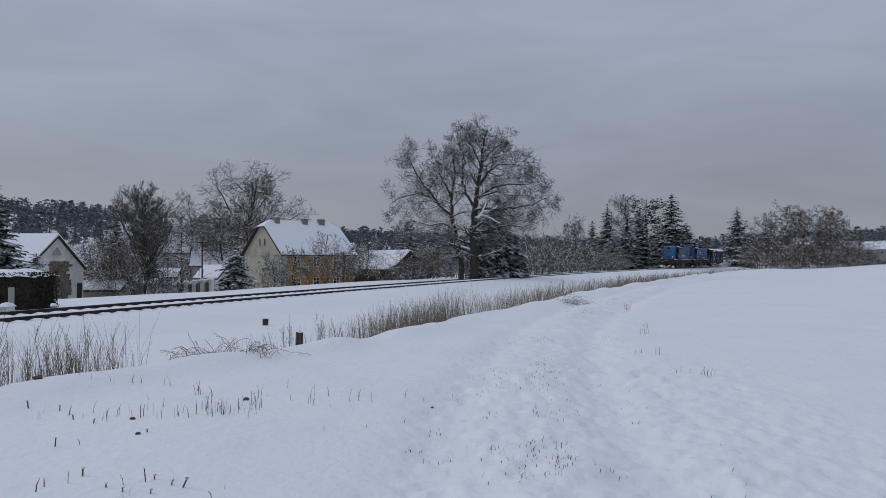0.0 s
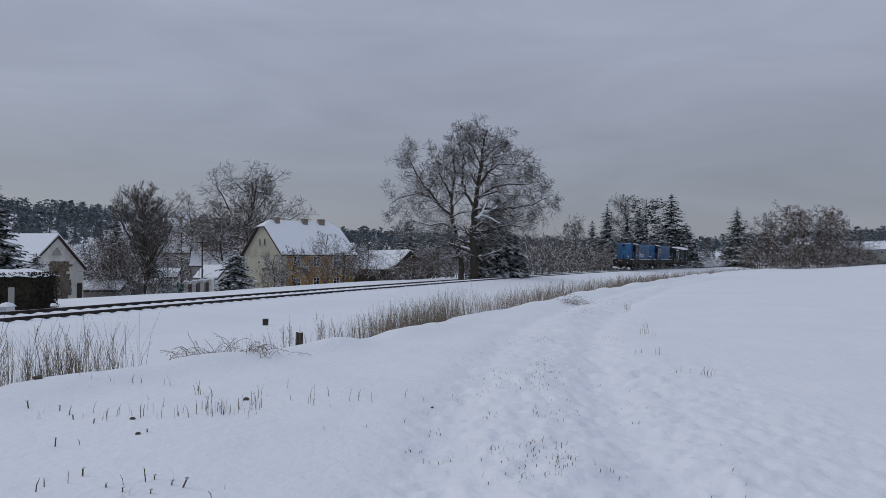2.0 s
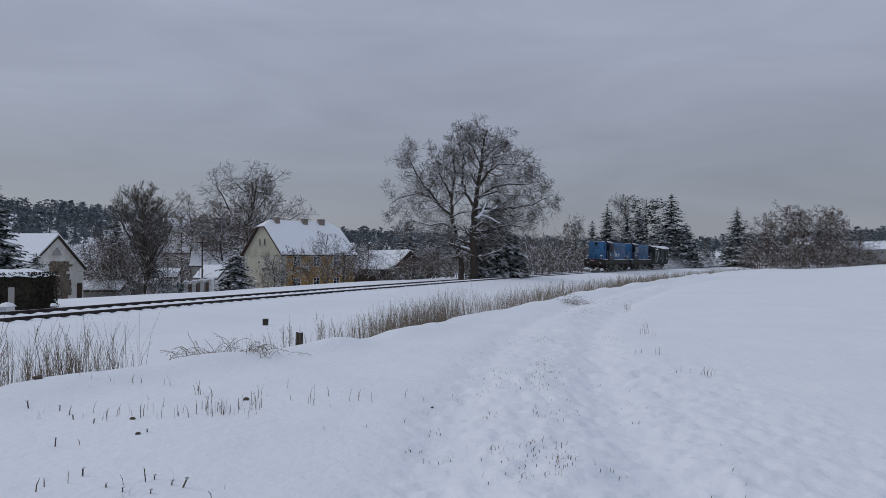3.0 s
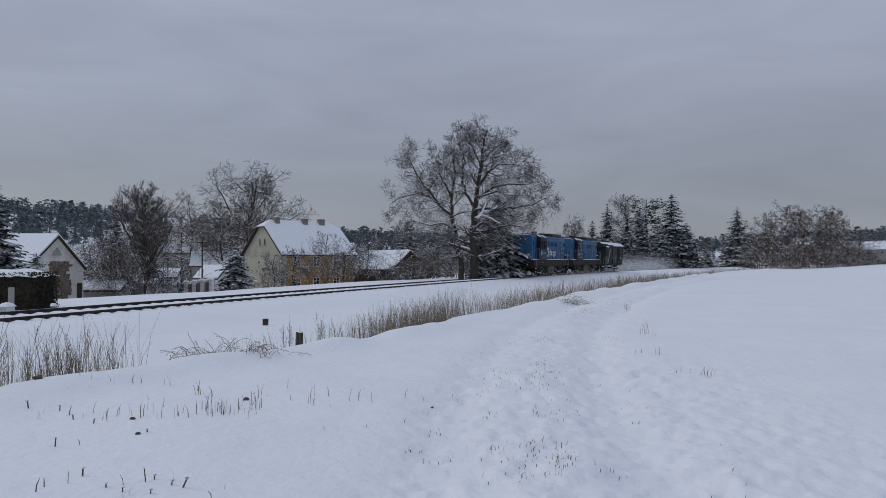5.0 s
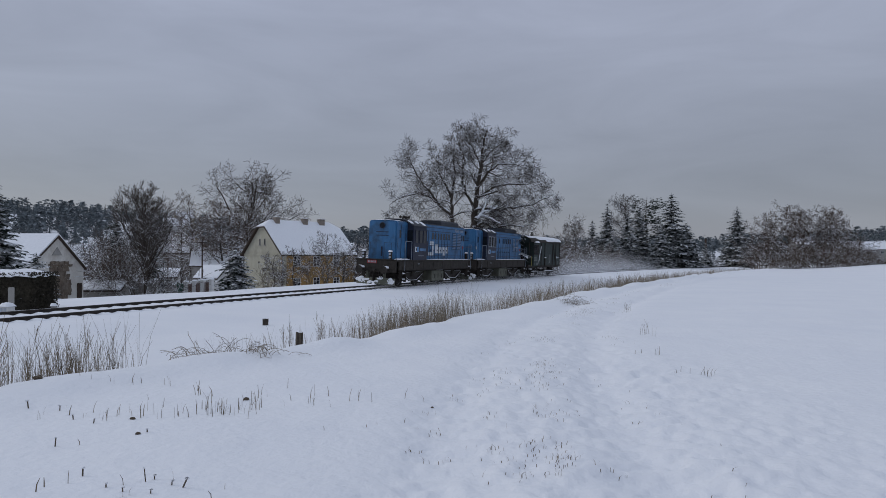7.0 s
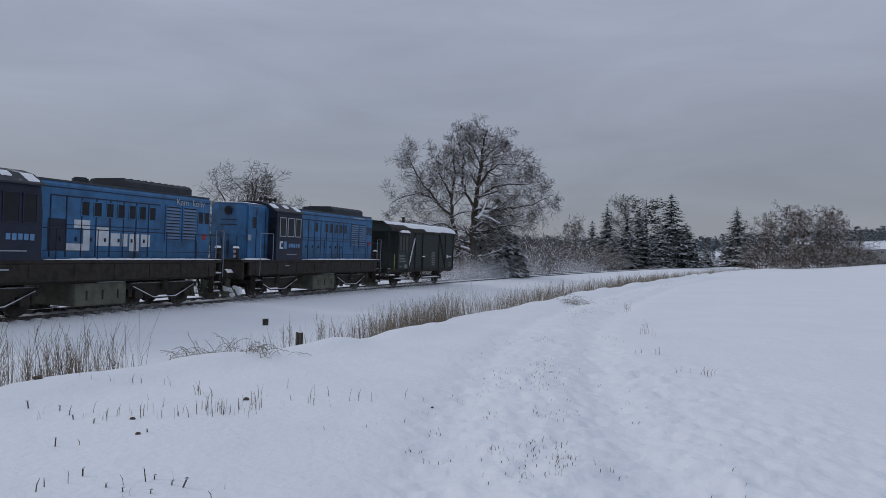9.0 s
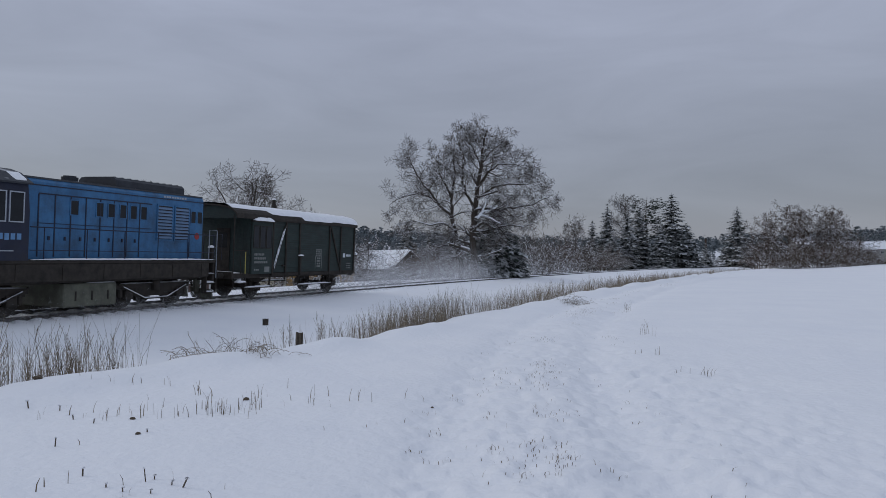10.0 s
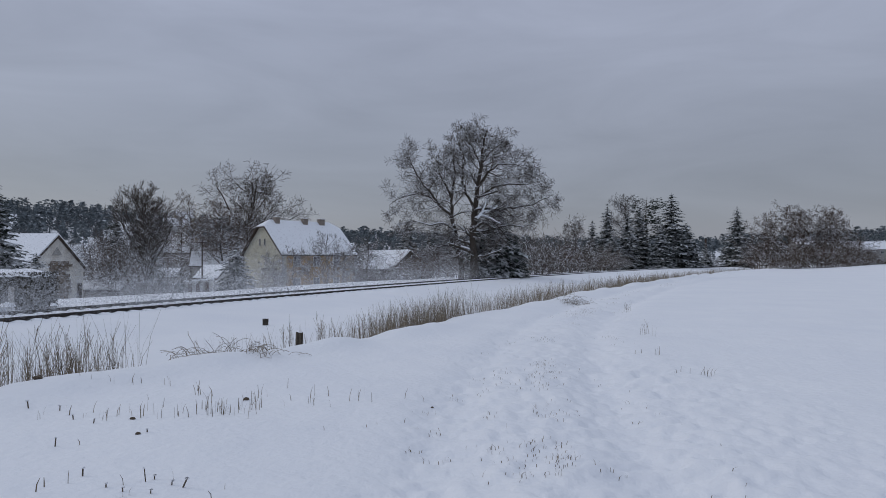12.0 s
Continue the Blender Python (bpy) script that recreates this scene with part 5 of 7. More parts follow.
for k, (x, y, h, w) in enumerate(((-4.6, 84, 3.0, 4.0), (-0.6, 80, 4.6, 5.0), (9.8, 84, 5.4, 6.0), (13.2, 92, 6.0, 6.5), (17.0, 102, 5.6, 7.0), (21.5, 112, 5.2, 7.0), (8.0, 100, 7.0, 8.0), (27, 120, 4.6, 7.0), (33, 131, 4.0, 7.0), (-7.2, 90, 2.6, 4.0), (38.5, 143, 4.0, 7.0), (45, 152, 4.5, 8.0), (1.6, 74, 3.6, 4.6), (-2.6, 78, 5.0, 5.0), (10.6, 78, 4.2, 5.5), (11.6, 96, 6.6, 6.5), (15.6, 100, 5.4, 7.0), (19.6, 106, 5.6, 7.0), (24.6, 116, 5.4, 7.0), (29.6, 128, 5.0, 7.0), (5.0, 96, 8.0, 8.0))):
    shrub(x, y, h, w, 70 + k, "leafless grey-brown thicket with snow along the track", 22, (3, 5, 6), TWIG_RED if k % 3 == 1 else TWIG, 0.016, "thickets behind the track", flat=0.8)
for k, (x, y, h, w) in enumerate(((34.4, 143, 14.2, 6.6), (30.8, 141, 10.6, 5.4), (38.0, 141, 12.0, 6.0), (42.0, 146, 13.4, 7.0), (48.2, 144, 16.0, 10.5), (52.6, 148, 10.0, 8.0), (33.6, 136, 7.0, 6.0), (44.4, 139, 8.6, 6.4))):
    spruce(x, y, h, w, 90 + k, "tall snow-laden spruce in the row beyond the curve", 24, 13, 0.32, group="spruce row", full=0.62)
pine(46.5, 156, 17.0, 9.0, 101, "dark round-topped pine among the spruces", "spruce row")
bare_tree(42.6, 158, 17.0, 10.0, 102, "tall bare tree among the spruces", 0.26, 0.03, 0.03, 16, (4, 5, 6), 0.2, 0.7, thin=0.025, upright=1.0)
bare_tree(24.6, 128, 9.0, 6.0, 103, "thin bare birch beyond the track", 0.12, 0.04, 0.05, 10, (4, 5, 5), 0.2, 0.6, thin=0.018, upright=1.3)
spruce(73.2, 170, 15.2, 10.5, 104, "lone snowy spruce past the curve", 24, 14, 0.32)
spruce(69.0, 180, 6.5, 5.0, 105, "small snowy spruce past the curve", 14, 12, 0.32)
spruce(63.8, 165, 4.2, 3.6, 106, "small snowy spruce past the curve", 12, 12, 0.32)
# thicket on the field's edge, on the camera's side of the line
for k, (x, y, h, w) in enumerate(((60.6, 128, 10.6, 6.6), (64.4, 127, 11.6, 7.6), (68.2, 129, 11.0, 7.4), (71.4, 127.5, 11.4, 7.6), (74.6, 130, 10.2, 6.6))):
    bare_tree(x, y, h, w, 120 + k, "dense many-branched bare tree in the field-edge thicket", 0.13, 0.03, 0.0, 24, (3, 5, 5), 0.04, 0.9, TWIG_RED, thin=0.02, upright=0.75, group="field-edge thicket")
for k, (x, y, h, w) in enumerate(((58.6, 126, 6.0, 6.0), (62.0, 122, 5.4, 7.0), (66.5, 121, 5.6, 8.0), (71.5, 122, 5.4, 8.0), (76.4, 127, 6.4, 6.0), (60.5, 121, 3.2, 7), (69, 119.5, 3.0, 9), (77.5, 125, 3.2, 7))):
    shrub(x, y, h, w, 130 + k, "dense leafless thicket on the edge of the field", 36, (3, 5, 6), TWIG_RED, 0.017, "field-edge thicket", lift=-0.01, flat=0.8)
for k in range(9):
    x, y = 84 + k * 9.5, 138 + k * 13
    shrub(x, y, 1.7, 6, 140 + k, "low bare bushes on the field's rim", 16, (4, 5, 5), None, 0.03, "bushes on the rim")


# ---------------------------------------------------------------- distant woods
def far_tree(rng):
    """A far conifer, one unit high, of ragged tiers."""
    verts, faces = [], []
    w = rng.uniform(0.17, 0.26)
    for i in range(7):
        f = i / 7
        z, r = 0.12 + 0.82 * f, w * (1 - f) ** 0.8 + 0.02
        n = 7 if i < 4 else 5
        for k in range(n):
            a = 2 * math.pi * (k + rng.random()) / n
            b, l = 0.55, r * rng.uniform(0.7, 1.25)
            o = len(verts)
            verts += [(0, 0, z + 0.16), (math.cos(a - b) * l * .6, math.sin(a - b) * l * .6, z - 0.02), (math.cos(a) * l, math.sin(a) * l, z - 0.07 * rng.random()), (math.cos(a + b) * l * .6, math.sin(a + b) * l * .6, z - 0.02)]
            faces.append((o, o + 1, o + 2, o + 3))
    o = len(verts)
    verts += [(.012, 0, .8), (-.008, .01, .8), (-.008, -.01, .8), (0, 0, 1.0)]
    faces += [(o, o + 1, o + 3), (o + 1, o + 2, o + 3), (o + 2, o, o + 3)]
    return verts, faces


def far_pine(rng):
    """A far round-headed pine, one unit high: a bare stem and a crown of many needle tufts."""
    verts, faces = [(.012, 0, 0), (-.008, .01, 0), (-.008, -.01, 0), (0, 0, .8)], [(0, 1, 3), (1, 2, 3), (2, 0, 3)]
    low, wide = rng.uniform(0.3, 0.5), rng.uniform(0.16, 0.25)
    for k in range(38):
        f = rng.random()
        r = wide * math.sqrt(max(0.05, 1 - (2 * f - 0.8) ** 2 / 1.5)) * rng.uniform(0.3, 1.0)
        a = rng.uniform(0, 6.28)
        c = Vector((math.cos(a) * r, math.sin(a) * r, low + (0.97 - low) * f))
        o = len(verts)
        for j in range(4):
            b = a + j * 1.57 + rng.uniform(-.4, .4)
            t = rng.uniform(0.04, 0.09)
            verts.append((c.x + math.cos(b) * t, c.y + math.sin(b) * t, c.z + (0.045 if j % 2 else -0.045) * rng.uniform(0.3, 1.4)))
        faces.append((o, o + 1, o + 2, o + 3))
    return verts, faces


def far_bush(rng):
    """A far leafless crown, one unit high, of forked twigs."""
    out = []
    for k in range(7):
        a = rng.uniform(0, 6.28)
        d = Vector((math.cos(a) * 0.5, math.sin(a) * 0.5, 1)).normalized()
        branch(out, Vector((math.cos(a) * .08, math.sin(a) * .08, -0.03)), d, rng.uniform(.65, 1), 0.012, 1, rng, 0.02, 0.85, (5,), 0.3)
    return tube_mesh(out, 0.0075)


def scatter(name, protos, spots, mat, label, category):
    """Copies of a few shapes, joined into one mesh; spots are (x, y, z, height, width)."""
    rng = random.Random(len(spots))
    verts, faces, base = [], [], 0
    arrays = [(np.array([tuple(p) for p in v]), f) for v, f in protos]
    for x, y, z, h, w in spots:
        v, f = arrays[rng.randrange(len(arrays))]
        a = rng.uniform(0, 6.28)
        c, sn = math.cos(a) * w, math.sin(a) * w
        verts += np.stack([x + v[:, 0] * c - v[:, 1] * sn, y + v[:, 0] * sn + v[:, 1] * c, z + v[:, 2] * h], -1).tolist()
        faces += [tuple(base + i for i in g) for g in f]
        base += len(v)
    return tagged(raw_obj(name, verts, faces, mat), label, category, kind="stuff")


def far_woods():
    rng = random.Random(77)
    protos = [far_tree(rng), far_tree(rng)] + [far_pine(rng) for k in range(6)]
    spots = []
    while len(spots) < 3300:
        az = math.radians(rng.uniform(-37, 37))
        d = rng.random() ** 0.7 * 440 + 330
        x, y = d * math.sin(az), d * math.cos(az)
        s, q = track_sq(x, y)
        if -40 < q < 45:
            continue
        w = vnoise(x * 0.012, y * 0.012, 30) + 0.5 * vnoise(x * 0.04, y * 0.04, 31)
        if d < 520 and w < -0.06:
            continue
        h = rng.uniform(5, 14)
        spots.append((x, y, ground_z(x, y) - 0.5, h, h * 1.25))
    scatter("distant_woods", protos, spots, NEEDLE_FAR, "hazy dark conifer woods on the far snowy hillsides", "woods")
    # leafless trees between the houses of the valley and up the slope
    bushes = [far_bush(rng) for k in range(5)]
    near, slope = [], []
    while len(near) + len(slope) < 520:
        az = math.radians(rng.uniform(-37, 22))
        d = 120 + 330 * rng.random() ** 0.8
        x, y = d * math.sin(az), d * math.cos(az)
        s, q = track_sq(x, y)
        if q > -48:
            continue
        h = rng.uniform(3, 8) if d < 230 else rng.uniform(4, 9)
        (near if d < 230 else slope).append((x, y, ground_z(x, y) - 0.2, h, h * rng.uniform(0.9, 1.3)))
    scatter("valley_scrub", bushes, near, TWIG, "leafless trees and scrub between the village houses", "trees")
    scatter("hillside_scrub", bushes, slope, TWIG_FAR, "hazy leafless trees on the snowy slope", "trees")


far_woods()


# ---------------------------------------------------------------- houses of the village
CREAM = material("cream_render", (0.40, 0.38, 0.30), (0.47, 0.45, 0.36), 1.2, 0.9, 0.3, dirt=(0.22, 0.21, 0.18), dirt_scale=0.7, dirt_amount=0.5)
OCHRE = material("ochre_render", (0.31, 0.185, 0.062), (0.38, 0.235, 0.085), 1.2, 0.9, 0.3, dirt=(0.28, 0.20, 0.10), dirt_scale=0.8, dirt_amount=0.6)
OLDWALL = material("flaking_plaster", (0.60, 0.585, 0.54), (0.70, 0.685, 0.64), 0.9, 0.9, 0.4, dirt=(0.34, 0.29, 0.24), dirt_scale=0.42, dirt_amount=0.7)
STONE = material("brown_rubble_stone", (0.085, 0.066, 0.050), (0.21, 0.165, 0.125), 2.2, 0.9, 0.6, snow=0.12, snow_scale=2, dirt=(0.26, 0.24, 0.21), dirt_scale=1.1, dirt_amount=0.4)
GREYWALL = material("grey_render", (0.28, 0.27, 0.25), (0.36, 0.35, 0.33), 1.0, 0.9, 0.3, dirt=(0.17, 0.16, 0.15), dirt_scale=0.6, dirt_amount=0.5)
WHITEWALL = material("white_render", (0.55, 0.55, 0.54), (0.64, 0.64, 0.62), 1.0, 0.9, 0.2, dirt=(0.3, 0.29, 0.27), dirt_scale=0.5, dirt_amount=0.4)
BROWNWOOD = material("dark_brown_boards", (0.035, 0.024, 0.018), (0.065, 0.045, 0.033), 3, 0.8, 0.3, stretch=(6, 6, 0.5))
BRICKC = material("chimney_brick", (0.20, 0.17, 0.14), (0.27, 0.23, 0.20), 4, 0.9, 0.4)
WINWHITE = material("white_window_paint", (0.62, 0.62, 0.60), (0.70, 0.70, 0.68), 5, 0.6, 0.0)
CONCRETE = material("weathered_concrete", (0.24, 0.23, 0.22), (0.33, 0.32, 0.30), 3, 0.9, 0.3, snow=0.3, snow_scale=2)
HEDGE = material("dark_hedge_leaves", (0.022, 0.020, 0.014), (0.055, 0.046, 0.032), 3, 0.9, 0.0, snow=0.05, snow_scale=3)


PICKET = material("red_brown_picket_paint", (0.075, 0.040, 0.030), (0.13, 0.075, 0.055), 3, 0.8, 0.2, stretch=(4, 4, 0.6))
GREENGATE = material("green_gate_paint", (0.020, 0.085, 0.060), (0.035, 0.120, 0.085), 3, 0.6, 0.1)


def roof_polys(L, W, eave, ridge, hf, inset, over):
    hx, hy = L / 2 + over, W / 2
    slope = (ridge - eave) / hy
    hy += over
    e = eave - slope * over
    yh = (W / 2) * hf
    zc = ridge - slope * yh
    rx = hx - (inset if hf else 0)
    P = {"a": (-hx, -hy, e), "b": (hx, -hy, e), "c": (hx, hy, e), "d": (-hx, hy, e), "r1": (-rx, 0, ridge), "r2": (rx, 0, ridge)}
    if hf:
        P.update({"bh": (hx, -yh, zc), "ch": (hx, yh, zc), "ah": (-hx, -yh, zc), "dh": (-hx, yh, zc)})
        return P, [("a", "b", "bh", "r2", "r1", "ah"), ("c", "d", "dh", "r1", "r2", "ch"), ("bh", "ch", "r2"), ("dh", "ah", "r1")]
    return P, [("a", "b", "r2", "r1"), ("c", "d", "r1", "r2")]


def roof_solid(L, W, eave, ridge, hf, inset, over, lift, thick):
    P, polys = roof_polys(L, W, eave, ridge, hf, inset, over)
    bm = bmesh.new()
    vs = {k: bm.verts.new((p[0], p[1], p[2] + lift)) for k, p in P.items()}
    for poly in polys:
        bm.faces.new([vs[k] for k in poly])
    bmesh.ops.recalc_face_normals(bm, faces=bm.faces[:])
    r = bmesh.ops.extrude_face_region(bm, geom=bm.faces[:])
    for v in r["geom"]:
        if isinstance(v, bmesh.types.BMVert):
            v.co.z -= thick
    bmesh.ops.recalc_face_normals(bm, faces=bm.faces[:])
    return bm


def house_window(root, side, along, z0, w, h, L, W, bars_n=1, mat=None, name="window"):
    """side: front, back (long sides), left, right (gable ends); along: metres from the middle."""
    T = {"front": pose(along, -W / 2, z0), "back": pose(along, W / 2, z0, 0, 0, 180), "left": pose(-L / 2, along, z0, 0, 0, -90), "right": pose(L / 2, along, z0, 0, 0, 90)}[side]
    bm = bmesh.new()
    t = 0.07
    box(bm, -w / 2, w / 2, -0.05, 0.03, 0, t)
    box(bm, -w / 2, w / 2, -0.05, 0.03, h - t, h)
    box(bm, -w / 2, -w / 2 + t, -0.05, 0.03, t, h - t)
    box(bm, w / 2 - t, w / 2, -0.05, 0.03, t, h - t)
    for k in range(bars_n):
        x = -w / 2 + w * (k + 1) / (bars_n + 1)
        box(bm, x - 0.035, x + 0.035, -0.045, 0.03, t, h - t)
    if bars_n:
        box(bm, -w / 2 + t, w / 2 - t, -0.04, 0.03, h * 0.64, h * 0.64 + 0.06)
    bm.transform(T)
    fr = part(name, bm, mat or WINWHITE, root)
    bm = bm_box(-w / 2 + t, w / 2 - t, -0.02, 0.0, t, h - t)
    bm.transform(T)
    part("pane", bm, GLASSDK, fr)
    bm = bm_box(-w / 2 - 0.08, w / 2 + 0.08, -0.12, 0.0, -0.07, 0)
    bm.transform(T)
    part("sill", bm, CONCRETE, fr)
    return fr


def house(name, x, y, rot, L, W, eave, ridge, wall, label, front=None, hf=0.0, inset=1.0, over=0.35, base=None, chimneys=(), gable=None, snow=0.16, category="house"):
    """Heights are of the world; the house is set on its ground."""
    z = min(ground_z(x + dx, y + dy) for dx in (-4, 0, 4) for dy in (-4, 0, 4)) - 0.3 if base is None else base
    root = empty(name, pose(x, y, z, 0, 0, rot))
    tagged(root, label, category)
    e, r = eave - z, ridge - z
    slope = (r - e) / (W / 2)
    # long walls and ends, butted
    for sy, nm in ((-1, "wall"), (1, "wall")):
        part(nm, bm_box(-L / 2, L / 2, *sorted((sy * W / 2, sy * (W / 2 - 0.35))), 0, e - 0.02), (front or wall) if sy < 0 else wall, root)
    for sx in (-1, 1):
        bm = bmesh.new()
        yh = W / 2 * hf
        pts = [(-W / 2 + 0.35, 0), (W / 2 - 0.35, 0), (W / 2 - 0.35, e - 0.02)]
        prism(bm, pts + [(-W / 2 + 0.35, e - 0.02)], *sorted((sx * (L / 2 + 0.0), sx * (L / 2 - 0.35))))
        part("wall", bm, wall, root)
        bm = bmesh.new()
        top = [(W / 2 - 0.05, e - 0.015), (yh, r - slope * yh - 0.10), (-yh, r - slope * yh - 0.10), (-W / 2 + 0.05, e - 0.015)] if hf else [(W / 2 - 0.05, e - 0.015), (0, r - 0.1), (-W / 2 + 0.05, e - 0.015)]
        prism(bm, top[::-1], *sorted((sx * (L / 2 + 0.003), sx * (L / 2 - 0.3))))
        part("gable", bm, gable or wall, root)
    part("roof", roof_solid(L, W, e, r, hf, inset, over, 0.0, 0.16), BROWNWOOD, root, "dark roof under snow")
    part("roof_snow", roof_solid(L - 0.1, W - 0.06, e, r, hf, inset, over, snow + 0.004, snow), SNOW_CLEAN, root, "thick even snow on the roof")
    for cx, cw in chimneys:
        bm = bmesh.new()
        box(bm, cx - cw / 2, cx + cw / 2, -0.35 - 0.3, 0.35 - 0.3, r - 1.0, r + 0.42, 0.02)
        box(bm, cx - cw / 2 - 0.06, cx + cw / 2 + 0.06, -0.41 - 0.3, 0.41 - 0.3, r + 0.42, r + 0.52)
        ch = part("chimney", bm, BRICKC, root)
        part("chimney_cap_snow", bm_box(cx - cw / 2 - 0.04, cx + cw / 2 + 0.04, -0.69, 0.09, r + 0.524, r + 0.62), SNOW_CLEAN, ch)
    return root


# the two-storey house beside the line
HX, HY = -21.6, 103.1
main = house("house", HX, HY, 45, 12.5, 10.5, 2.75, 7.35, CREAM, "two-storey cream and ochre house with a snowy half-hipped roof", OCHRE, 0.2, 1.4, 0.45, None, ((-4.2, 0.75), (0.6, 0.8), (3.6, 0.95)))
hz = main.matrix_basis.translation.z
for along in (-3.9, -0.6, 2.9):
    house_window(main, "front", along, 0.72 - hz, 1.15, 1.45, 12.5, 10.5)
    house_window(main, "front", along, -2.35 - hz, 1.15, 1.45, 12.5, 10.5)
house_window(main, "left", -0.55, 3.75 - hz, 0.42, 0.95, 12.5, 10.5, 0, GREYWALL, "attic_window")
house_window(main, "left", 0.75, 3.75 - hz, 0.42, 0.95, 12.5, 10.5, 0, GREYWALL, "attic_window")
bm = bmesh.new()
box(bm, -6.30, 6.30, -5.33, -5.252, 2.35 - hz, 2.62 - hz)
part("cornice", bm, BROWNWOOD, main)
bm = bmesh.new()
box(bm, -6.256, -5.6, -5.262, -5.252, 0, 2.35 - hz)
part("corner_render", bm, CREAM, main)
bm = bmesh.new()
box(bm, -6.34, -6.256, -5.2, 5.2, 2.28 - hz, 2.50 - hz)
part("string_course", bm, CREAM, main)
part("downpipe", bm_tube([(-6.35, -5.32, 0), (-6.35, -5.32, 2.5 - hz)], 0.06, 8), GREYRAIL, main)
# verge boards on the visible gable
for sy in (1, -1):
    bm = bmesh.new()
    y0, z0, y1, z1 = sy * 5.7, 2.75 - 0.4 - hz, sy * 1.05, 7.35 - 0.92 - hz
    v = [bm.verts.new(p) for p in ((-6.72, y0, z0 - 0.18), (-6.72, y1, z1 - 0.18), (-6.72, y1, z1 + 0.05), (-6.72, y0, z0 + 0.05), (-6.66, y0, z0 - 0.18), (-6.66, y1, z1 - 0.18), (-6.66, y1, z1 + 0.05), (-6.66, y0, z0 + 0.05))]
    for f in ((0, 1, 2, 3), (7, 6, 5, 4), (0, 4, 5, 1), (1, 5, 6, 2), (2, 6, 7, 3), (3, 7, 4, 0)):
        bm.faces.new([v[i] for i in f])
    bmesh.ops.recalc_face_normals(bm, faces=bm.faces[:])
    part("verge_board", bm, BROWNWOOD, main)

barn = house("barn", -42.6, 57.7, 0, 20, 8.6, 1.05, 3.75, OLDWALL, "old barn with flaking white plaster and a snowy roof", over=0.2, category="barn")
bz = barn.matrix_basis.translation.z
bm = bmesh.new()
prism(bm, [(-0.75, 2.05 - bz), (0.75, 2.05 - bz), (0, 2.75 - bz)], 10.004, 10.05)
part("gable_vent", bm, GREYWALL, barn)
def bare_stonework(root, x, y0, y1, z0, z1, seed):
    """Rough stones where the plaster has fallen away, in a ragged patch."""
    rng = random.Random(seed)
    stones = part("exposed_mortar", bm_box(x - 0.02, x + 0.012, y0 + 0.9, y1 - 1.3, z0, z1 - 0.7, bevel=0.01), STONE, root, "bare rubble where plaster has fallen")
    z = z0
    while z < z1:
        h = rng.uniform(0.16, 0.3)
        f = (z - z0) / (z1 - z0)
        y = y0 + rng.uniform(0, 0.35) + 1.3 * abs(noise.noise((z * 0.9, 1.37, 4.4)))
        stop = y1 - rng.uniform(0, 0.5) - 1.0 * max(0, f - 0.75) * 4 * rng.random() - 1.9 * abs(noise.noise((z * 0.8, 7.41, 2.2)))
        while y < stop:
            w = rng.uniform(0.22, 0.5)
            bm = bm_box(x - 0.01, x + rng.uniform(0.02, 0.06), y, y + w - 0.03, z, z + h - 0.03, bevel=0.015)
            for v in bm.verts:
                v.co.y += rng.uniform(-.05, .05)
                v.co.z += rng.uniform(-.05, .05)
            part("stone", bm, STONE, stones)
            y += w
        z += h


bare_stonework(barn, 10.01, -1.3, 2.5, ground_z(-32.0, 57.5) - bz, 1.5 - bz, 12)
part("lean_to_boards", bm_box(10.004, 10.06, 3.2, 3.95, 0.1, 2.6), BROWNWOOD, barn)
house("shed", -8.2, 103.8, -50, 10, 6, 0.65, 3.0, BROWNWOOD, "dark wooden shed with a snowy gable roof", over=0.5, gable=BROWNWOOD, category="shed")
house("shed", -32.2, 65.2, 4, 3.6, 2.6, -1.05, -0.45, GREYWALL, "low grey lean-to shed under snow beside the linden", over=0.25, category="shed")
h4 = house("house", -37.2, 112, 15, 7, 6, 0.9, 2.9, GREYWALL, "grey rendered village house under snow", chimneys=((1.5, 0.6),))
z4 = h4.matrix_basis.translation.z
for al in (-2.2, 0.0, 2.2):
    house_window(h4, "front", al, -1.3 - z4, 0.9, 1.2, 7, 6)
house("garage", -30.6, 92, -25, 3.6, 3.2, -0.5, 0.85, WHITEWALL, "small white outbuilding with a snowy pitched roof", category="outbuilding")
h5 = house("garden_house", -38.2, 94, 10, 3.4, 3.0, -0.5, 0.4, WHITEWALL, "small white garden house in the village", category="outbuilding")
h6 = house("house", -73, 192, -25, 9, 7.5, 5.6, 8.0, OCHRE, "small ochre house among the trees", chimneys=((0, 0.7),))
z6 = h6.matrix_basis.translation.z
for al in (-2, 1.5):
    house_window(h6, "front", al, 3.6 - z6, 0.9, 1.2, 9, 7.5)
house("house", -55, 142, 20, 9, 7, 3.2, 5.0, GREYWALL, "grey village house behind bare trees", chimneys=((1, 0.6),))
house("house", -79, 205, 35, 10, 7, 3.0, 5.2, WHITEWALL, "pale village house with a snowy roof")
for x, y, rot, L, e, r, wl in ((-257, 420, 20, 15, 25.5, 29.5, CREAM), (-239, 450, -8, 22, 25.5, 27.8, GREYWALL), (-150, 385, 15, 14, 20.5, 25, WHITEWALL), (-272, 412, 35, 10, 29.5, 33, WHITEWALL), (-133, 330, -20, 12, 11, 14.5, CREAM), (-152, 400, 40, 10, 26, 29.5, CREAM)):
    hb = house("house", x, y, rot, L, 8, e, r, wl, "distant village house on the hillside under snow", chimneys=((2, 0.8),))
    for al in (-L / 4, L / 4):
        house_window(hb, "front", al, e - 2.0 - hb.matrix_basis.translation.z, 1.1, 1.3, L, 8)
